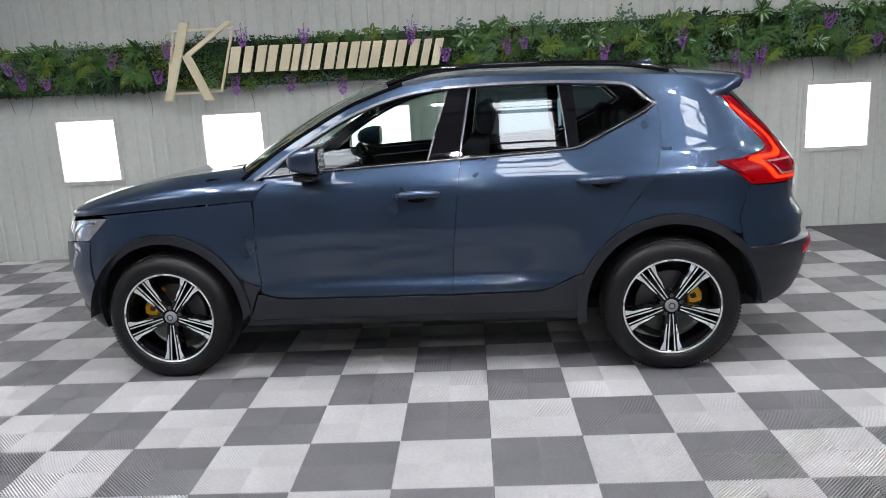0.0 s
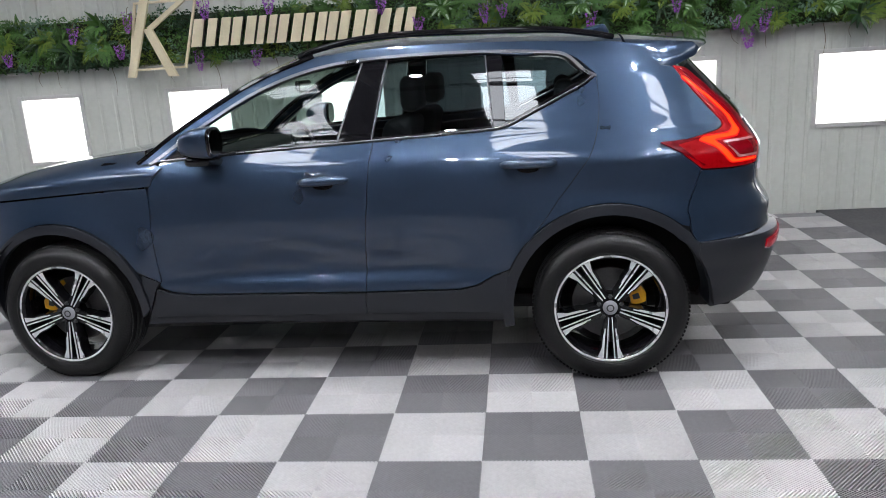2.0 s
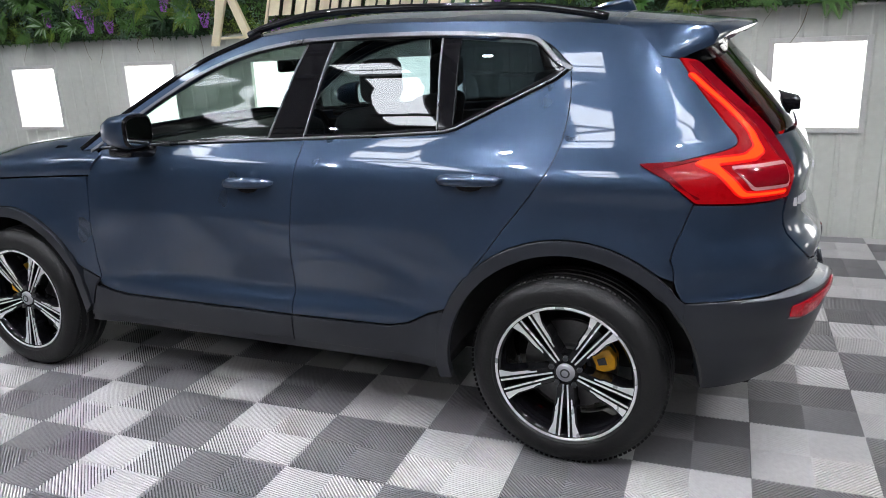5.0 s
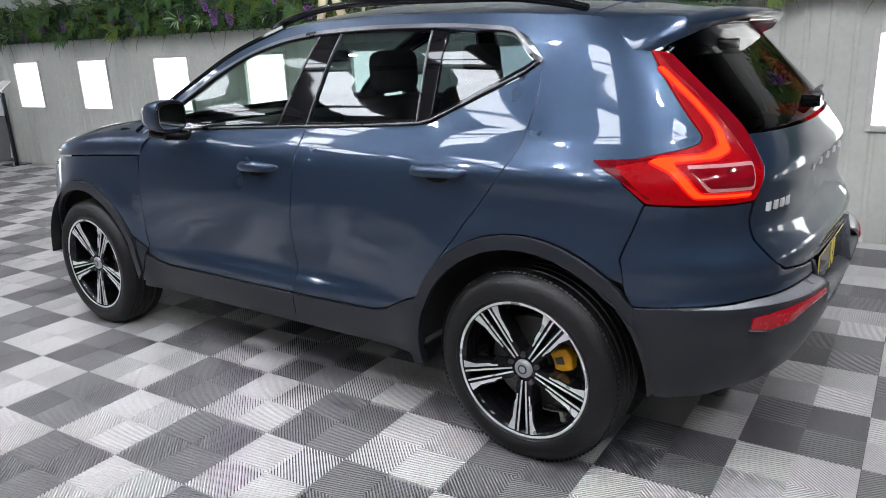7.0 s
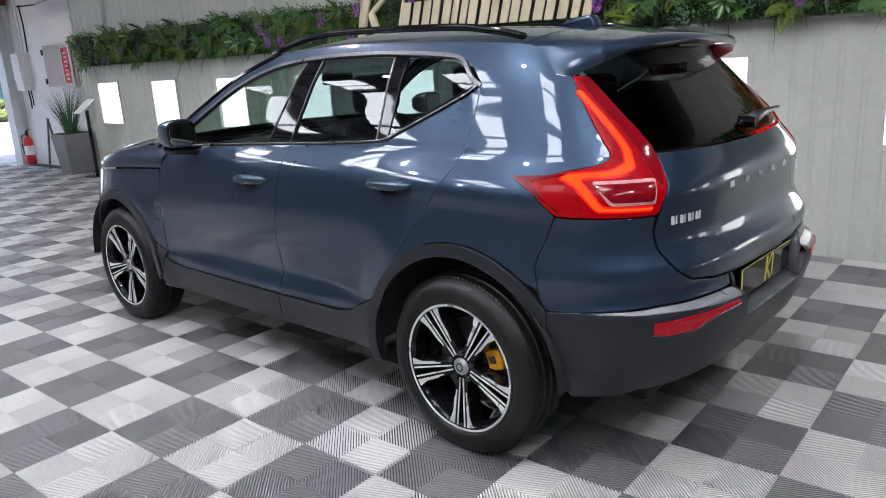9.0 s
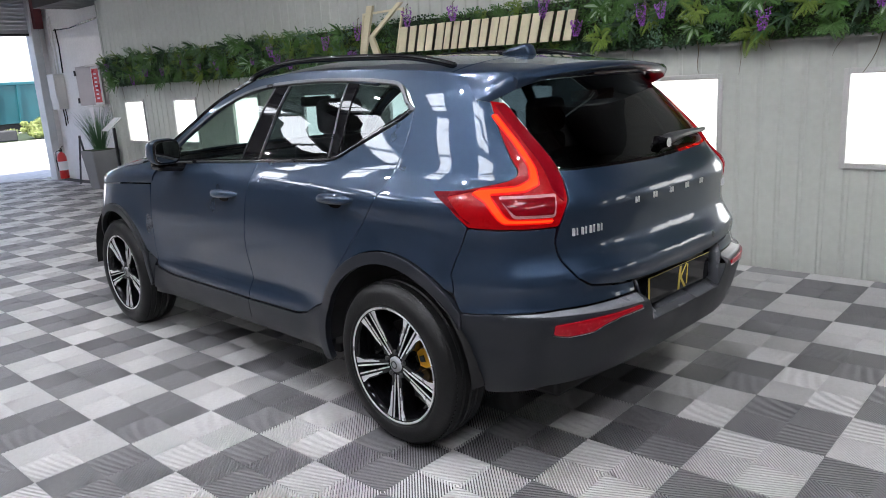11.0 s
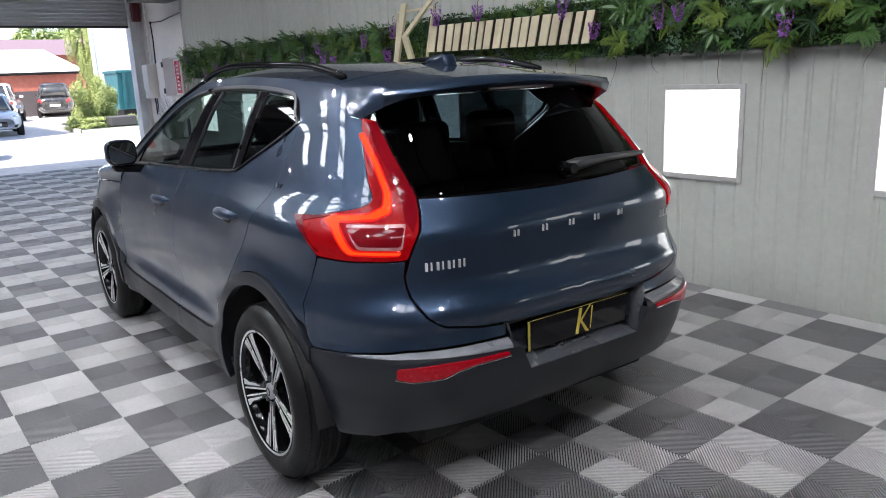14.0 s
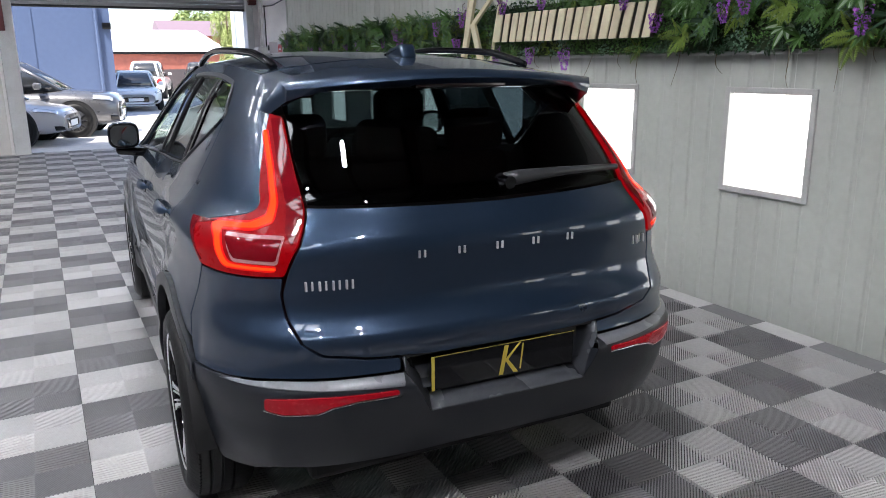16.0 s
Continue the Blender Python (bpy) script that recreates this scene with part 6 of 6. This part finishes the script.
def house(name, label, x0, x1, y0, y1, z, wall, group=""):
    h = tagged(new(name), label, "building")
    h.location = (x0, y0, -0.02)
    part("wall", box(0, x1 - x0, 0, y1 - y0, 0, z), wall, h)
    return h


blue = house("blue_building", "blue clad industrial building across the yard", -34.0, -23.0, -14.0, 5.75, 6.5, M_BLUE)
part("downpipe", tube([(11.06, 19.35, 0.0), (11.06, 19.35, 6.4)], 0.06, 8), M_BLUE, blue)
for k in range(12):
    part("cladding_rib", box(11.001, 11.02, 1.0 + 1.5 * k, 1.06 + 1.5 * k, 0.3, 6.4), M_BLUE, blue)
part("floodlight", box(11.02, 11.25, 19.5, 19.75, 2.75, 2.95, 0.02), M_BLACK, blue)

depot = tagged(new("brick_depot"), "low red brick depot with pale sheet roof", "building")
depot.location = (-46.0, -6.0, -0.02)
part("wall", box(-10, 0, 0, 20.2, 0, 2.52), M_BRICK, depot)
part("plinth", box(0.001, 0.10, 0, 20.2, 0, 1.45), mat("dark_fence", (0.06, 0.05, 0.055), 0.8, vary=0.2), depot)
part("gutter", box(0.001, 0.22, -0.2, 20.4, 2.36, 2.51, 0.02), M_DARK, depot)
part("roof", prism([(0.3, 2.56), (-10.3, 4.25), (-10.3, 4.15), (0.3, 2.50)], -0.2, 20.6, "y"), M_ROOFW, depot)
slim = tagged(new("tree"), "slender yellow-green leafy tree beside the white unit", "tree")
slim.location = (-38.0, 12.75, 0)
part("trunk", tube([(0, 0, -0.02), (0.05, 0, 2.0), (0, 0.05, 4.4)], [0.12, 0.08, 0.02], 8), M_STEM, slim)
for k in range(5):
    part("limb", tube([(0, 0, 1.0 + 0.6 * k), (0.3 * math.cos(2 * k), 0.3 * math.sin(2 * k), 1.5 + 0.6 * k)], [0.03, 0.01], 6), M_STEM, slim)
far = house("mauve_roofed_building", "building with mauve roof behind the depot", -66.0, -60.0, 12.9, 22.0, 4.0, M_BRICK)
part("roof", prism([(6.4, 4.0), (3.0, 5.3), (-0.4, 4.0)], -0.3, 9.4, "y"), M_ROOFP, far)

white = tagged(new("white_unit"), "tall white rendered unit beside the yard", "building")
white.location = (-34.0, 12.1, -0.02)
part("wall", prism([(0, 0), (0, 18), (-12, 18), (-12, 3.4)], 0, 7.5, "z"), M_RENDER, white)
part("corner_trim", box(0.0, 0.05, 0.0, 0.15, 0, 7.4), M_RENDER, white)
skip = tagged(new("skip"), "teal steel waste skip against the white unit", "skip")
skip.location = (-32.7, 12.5, -0.02)
part("body", prism([(-1.2, 0.5), (0.6, 0.5), (0.9, 2.1), (-1.2, 2.1)], 0.0, 4.2, "y", 0.03), M_TEAL, skip)
part("rim", box(-1.25, 0.95, -0.05, 4.25, 2.1, 2.22, 0.02), M_TEAL, skip)
for k in range(5):
    part("rib", prism([(0.62, 0.5), (0.70, 0.5), (0.98, 2.08), (0.90, 2.08)], 0.2 + 0.9 * k, 0.32 + 0.9 * k, "y"), M_TEAL, skip)
part("undercarriage", box(-1.0, 0.5, 0.2, 4.0, 0.0, 0.49, 0.02), M_DARK, skip)

# planted kerb island
isl = tagged(new("kerb_island"), "kerbed island with yellow-green ground cover", "traffic island", kind="structure")
for a, b in (((-31.0, 9.5), (-23.8, 8.9)), ((-23.8, 8.9), (-24.4, 14.4)), ((-24.4, 14.4), (-31.4, 14.4)), ((-31.4, 14.4), (-31.0, 9.5))):
    pts = [Vector((*a, 0)), Vector((*b, 0))]
    d = (pts[1] - pts[0])
    ln = d.length
    m = Matrix.Translation(pts[0]) @ Matrix.Rotation(math.atan2(d.y, d.x), 4, "Z")
    for k in range(int(ln / 0.92)):
        part("kerb_stone", box(k * 0.92, k * 0.92 + 0.91, -0.08, 0.08, -0.02, 0.13, 0.015), M_KERB, isl, m=m)
part("soil_bed", prism([(-30.9, 9.55), (-23.95, 8.97), (-24.5, 14.3), (-31.3, 14.3)], -0.02, 0.10, "z"), M_BACK, isl)


def leafy(name, n, centre, radius, size, material, seed):
    """Clumps of leaves with an uneven outline and gaps."""
    r = random.Random(seed)
    vs, fs = [], []
    lumps = [(Vector((r.gauss(0, 0.5) * radius[0], r.gauss(0, 0.5) * radius[1], r.gauss(0, 0.42) * radius[2])), r.uniform(0.25, 0.5)) for _ in range(26)]
    for _ in range(n):
        c, k = lumps[r.randrange(len(lumps))]
        d = Vector((r.gauss(0, 1), r.gauss(0, 1), r.gauss(0, 1))).normalized()
        p = Vector(centre) + c + Vector((d.x * radius[0], d.y * radius[1], d.z * radius[2])) * k * r.uniform(0.5, 1.05)
        if p.z < 0.05:
            continue
        b = len(vs)
        u = Vector((r.gauss(0, 1), r.gauss(0, 1), r.gauss(0, 1))).normalized() * size * r.uniform(0.6, 1.3)
        v = u.cross(d).normalized() * size * 0.45
        vs += [tuple(p - u * 0.5), tuple(p + v), tuple(p + u * 0.5), tuple(p - v)]
        fs.append((b, b + 1, b + 2, b + 3))
    return mesh_of(name, vs, fs, (material,))


def shrub(label, x, y, r, h, seed, n=5000, material=None):
    s = tagged(new("shrub"), label, "shrub")
    s.location = (x, y, 0.0)
    part("crown", leafy("crown", n, (0, 0, h * 0.52), (r, r, h * 0.5), 0.052, material or M_BUSH, seed), None, s)
    q = random.Random(seed)
    for k in range(6):
        a = q.uniform(0, 6.28)
        part("branch", tube([(0.1 * math.cos(a), 0.1 * math.sin(a), 0.05), (0.4 * r * math.cos(a), 0.4 * r * math.sin(a), h * 0.45), (0.7 * r * math.cos(a), 0.7 * r * math.sin(a), h * 0.75)], [0.03, 0.02, 0.008], 6), M_STEM, s)


part("crown", leafy("crown", 22000, (0, 0, 2.8), (0.55, 0.55, 2.1), 0.06, M_BUSH, 12), None, slim)
shrub("rounded light green shrub on the kerb island", -27.4, 10.35, 0.74, 1.85, 3, 26000)
shrub("low yellow-green ground cover on the kerb island", -25.6, 9.5, 0.55, 0.45, 4, 7000)
shrub("low pale shrub on the kerb island", -25.4, 11.9, 0.5, 0.65, 5, 9000)
tr = tagged(part("stone_trough", box(-25.9, -25.1, 10.2, 11.1, 0.1, 0.46, 0.04), M_SLAB), "weathered grey stone trough on the island", "trough")
for x, y, h, sd in ((-72, 17.3, 7.6, 8), (-78, 22.5, 8.4, 9)):
    tree = tagged(new("tree"), "light green leafy tree behind the buildings", "tree", "far trees")
    tree.location = (x, y, 0)
    part("trunk", tube([(0, 0, -0.02), (0.1, 0, h * 0.3), (0.0, 0.1, h * 0.6)], [0.28, 0.2, 0.08], 8), M_STEM, tree)
    for k in range(5):
        a = 1.26 * k
        part("limb", tube([(0.05, 0, h * 0.3), (0.9 * math.cos(a), 0.9 * math.sin(a), h * 0.55), (1.5 * math.cos(a), 1.5 * math.sin(a), h * 0.72)], [0.1, 0.06, 0.02], 6), M_STEM, tree)
    part("crown", leafy("crown", 9000, (0, 0, h * 0.66), (h * 0.32, h * 0.32, h * 0.34), 0.26, M_TREE, sd), None, tree)


def parked(label, paint, x, y, yaw, length, height, nose, rim_mat, tall=0.0, blunt=0.0, size=1.0):
    """A parked car: x ahead; rounded lower body, leaning cabin, lamps set flush, wheels before dark discs for arch
    shade.
    """
    c = tagged(new("parked_car"), label, "car")
    c.matrix_basis = Matrix.Translation((x, y, -0.02)) @ Matrix.Rotation(radians(yaw), 4, "Z") @ Matrix.Scale(size, 4)
    L, H, W = length / 2, height, 0.93
    belt = H * 0.61
    tx = [-L, -L + 0.10, -L + 0.45, -0.4, nose + 0.1, nose + 0.6, L - 0.55, L - 0.20, L - 0.06, L]
    tz = [H * 0.46, H * 0.57, belt, belt + 0.01, belt, belt - 0.015, H * (0.545 + 0.035 * blunt), H * (0.49 + 0.06 * blunt), H * (0.44 + 0.07 * blunt), H * (0.38 + 0.07 * blunt)]

    def at(u, a):
        """Point on the lower body at u along it and angle a round it."""
        t = float(smooth_curve(tx, tz, u))
        l = float(np.interp(u, [-L, -L + 0.2, L - 0.35, L], [0.42, 0.24, 0.22, 0.27]))
        k = max(0.0, (abs(u) - L + 0.75) / 0.75)
        w = W * (1 - 0.30 * k**2.4)
        cy, cz = math.cos(a), math.sin(a)
        zz = (t + l) / 2 + (t - l) / 2 * math.copysign(abs(cz) ** 0.62, cz)
        # the flank bulges most at a third of its height and leans in above
        lean = 1 - 0.06 * max(0.0, (zz - l) / (t - l) - 0.45) ** 1.5
        return Vector((u, w * lean * math.copysign(abs(cy) ** 0.36, cy), zz))

    us, n = np.r_[np.linspace(-L, -L + 0.5, 10), np.linspace(-L + 0.6, L - 0.8, 16), np.linspace(L - 0.7, L, 14)], 40
    vs = [tuple(at(u, 2 * math.pi * k / n)) for u in us for k in range(n)]
    fs = [(i * n + k, (i + 1) * n + k, (i + 1) * n + (k + 1) % n, i * n + (k + 1) % n) for i in range(len(us) - 1) for k in range(n)]
    m = len(us)
    fs += [tuple(range(n))[::-1], tuple((m - 1) * n + k for k in range(n))]
    part("body", mesh_of("body", vs, fs), paint, c, smooth=True)

    def patch(name, u0, u1, a0, a1, material, s, lift=0.006):
        """A piece that lies on the body's skin."""
        pv, pf = [], []
        for i in range(7):
            for j in range(5):
                p = at(u0 + (u1 - u0) * i / 6, a0 + (a1 - a0) * j / 4)
                p.x += math.copysign(lift, u0)
                p.y, p.z = s * (p.y + lift), p.z + lift * 0.5
                pv.append(tuple(p))
        for i in range(6):
            for j in range(4):
                pf.append((i * 5 + j, i * 5 + j + 1, (i + 1) * 5 + j + 1, (i + 1) * 5 + j))
        ob = part(name, mesh_of(name, pv, pf), material, c, smooth=True)
        sol = ob.modifiers.new("thickness", "SOLIDIFY")
        sol.thickness = 0.008
        return ob

    def ring(x0, x1, w, z):
        pts = []
        for k in range(32):
            a = 2 * math.pi * k / 32
            pts.append(Vector(((x0 + x1) / 2 + (x1 - x0) / 2 * math.copysign(abs(math.cos(a)) ** 0.42, math.cos(a)), w * math.copysign(abs(math.sin(a)) ** 0.42, math.sin(a)), z)))
        return pts

    low, high = ring(-L + 0.20, nose + 0.55, 0.85, belt - 0.03), ring(-L + 0.50 - tall, nose - 0.35, 0.66, H * 0.935)
    part("side_glass", skin([low, high]), M_AUTOG, c, smooth=True)
    part("roof", skin([high, ring(-L + 0.53 - tall, nose - 0.42, 0.63, H * 0.968), ring(-L + 0.68 - tall, nose - 0.62, 0.55, H * 0.992), ring(-L + 0.9 - tall, nose - 0.85, 0.35, H)]), paint, c, smooth=True)
    for s in (1, -1):
        for nm, k, r in (("screen_pillar", 3, 0.035), ("door_pillar", 9, 0.020), ("rear_pillar", 13, 0.06)):
            k = k if s > 0 else 32 - k
            part(nm, tube([low[k], (low[k] + high[k]) / 2, high[k]], r, 8), paint, c, smooth=True)
        part("door_mirror", box(nose - 0.02, nose + 0.13, *sorted((s * 0.86, s * 1.04)), belt + 0.01, belt + 0.14, 0.04, seg=3), paint, c)
        patch("headlamp", L - 0.46, L - 0.10, 0.42, 0.80, M_LAMPG, s)
        patch("tail_lamp", -L + 0.30, -L + 0.01, 0.30, 0.75, M_REDP, s)
        patch("bumper_slot", L - 0.16, L - 0.01, -0.75, -0.25, M_BLACK, s)
        patch("sill", -L + 1.35, L - 1.35, -0.75, -0.45, M_BLACK, s)
        for ex in (L - 0.82, -L + 0.92):
            flip = Matrix.Identity(4) if s > 0 else Matrix.Rotation(math.pi, 4, "Z")
            w = part("wheel", lathe([(0.22, 0.10), (0.245, 0.112), (0.262, 0.108), (0.31, 0.115), (0.340, 0.09), (0.345, 0.0), (0.340, -0.09), (0.30, -0.11)], 40), M_TYRE, c, smooth=True, m=Matrix.Translation((ex, s * 0.835, 0.345)) @ flip)
            part("rim", lathe([(0.0, 0.070), (0.05, 0.075), (0.07, 0.055), (0.20, 0.03), (0.232, 0.10), (0.246, 0.105)], 40), M_BLACK, w, smooth=True)
            for k in range(10):
                part("spoke", box(0.04, 0.238, 0.066, 0.098, -0.012, 0.012, 0.004), rim_mat, w, m=Matrix.Rotation(2 * math.pi * k / 10, 4, "Y"))
            # Dark disc stands for the shade in an arch that is not cut out.
            part("arch_shade_disc", lathe([(0.0, 0.080), (0.395, 0.102), (0.40, 0.108), (0.408, 0.100), (0.41, -0.05)], 40), M_DARK, w, m=Matrix.Translation((0, -0.006, 0.01)))
    part("grille", box(L - 0.04, L + 0.014, -0.44, 0.44, H * 0.23, H * 0.36, 0.03, seg=3), M_BLACK, c)
    part("plate_bar", box(L + 0.015, L + 0.024, -0.26, 0.26, H * 0.255, H * 0.255 + 0.11, 0.004), M_PAPER, c)
    part("rear_plate_bar", box(-L - 0.02, -L + 0.02, -0.26, 0.26, H * 0.32, H * 0.32 + 0.11, 0.004), M_PAPER, c)
    return c


parked("silver-grey hatchback parked nose to the doorway", M_CARS, -14.85, 1.86, 75, 4.1, 1.38, 0.70, M_ALLOY, 0.0, 0.5, 1.1)
parked("dark grey SUV parked behind the hatchback", M_CARG, -17.0, 2.84, 78, 4.4, 1.60, 0.70, M_TRIMD, 0.1, 1.0, 1.12)
parked("white sports saloon facing the doorway", M_CARW, -28.2, 6.85, -6, 4.6, 1.46, 0.55, M_BLACK, 0.0, 0.6)
parked("white hatchback parked beyond the saloon", M_CARW, -39.0, 8.8, 165, 4.2, 1.90, 0.6, M_BLACK)
parked("black four-wheel-drive parked tail outwards by the brick depot", M_CARD, -44.0, 12.4, 166, 4.2, 1.85, 0.6, M_ALLOY, 0.1)


# ---- floor tiles, laid last ----
tv, tf, ti = tile_faces()
tile_meshes = [mesh_of("tile_%s" % n, tv, tf, (m, M_SLAB), idx=ti) for n, m in (("dark", M_TILE_D), ("light", M_TILE_L))]
tile_floor = tagged(new("tile_floor"), "raised chequered floor of ribbed light and dark grey tiles", "tiled floor", kind="structure")
rest = {0: [], 1: []}
for i in range(-31, 8):
    for j in range(-11, 17):
        x, y = TX + TILE * (i + 0.5), TY + TILE * (j + 0.5)
        if x < -12.2:
            continue
        light = (i + j) % 2
        if -8 <= i <= 7 and 1 <= j <= 16:
            t = new("tile", tile_meshes[light])
            t.parent = tile_floor
            t.location = (x, y, 0)
        else:
            rest[light].append((x, y, 0))
for light, places in rest.items():
    n = len(tv)
    vs = (tv[None] + np.array(places)[:, None]).reshape(-1, 3)
    fs = [tuple(a + n * k for a in f) for k in range(len(places)) for f in tf]
    tagged(part("tile_field", mesh_of("tile_field", vs, fs, ((M_TILE_D2, M_TILE_L2)[light], M_SLAB), idx=ti * len(places)), None, tile_floor), "further ribbed %s grey tiles" % ("dark", "light")[light], kind="stuff")
tagged(part("rubber_mat", box(TX + TILE * 8 + 0.005, X_END, BACK_Y, 7.28, -0.069, -0.004, 0.002), M_SLAB), "plain dark rubber floor beside the tiles", "floor mat", kind="structure")
tagged(part("tile_bed", box(-12.2, TX + TILE * 8, -4.3, TY + TILE * 17, -0.069, -0.0185), M_SLAB), "black bed under the tiles", "floor", kind="structure")
for i in range(-31, 8):
    x = TX + TILE * (i + 0.5)
    if x > -12.2:
        e = part("edge_tile", box(x - 0.199, x + 0.199, TY + TILE * 17 + 0.002, TY + TILE * 17 + 0.15, -0.018, -0.001, 0.001), (M_TILE_D, M_TILE_L)[(i + 17) % 2], tile_floor)
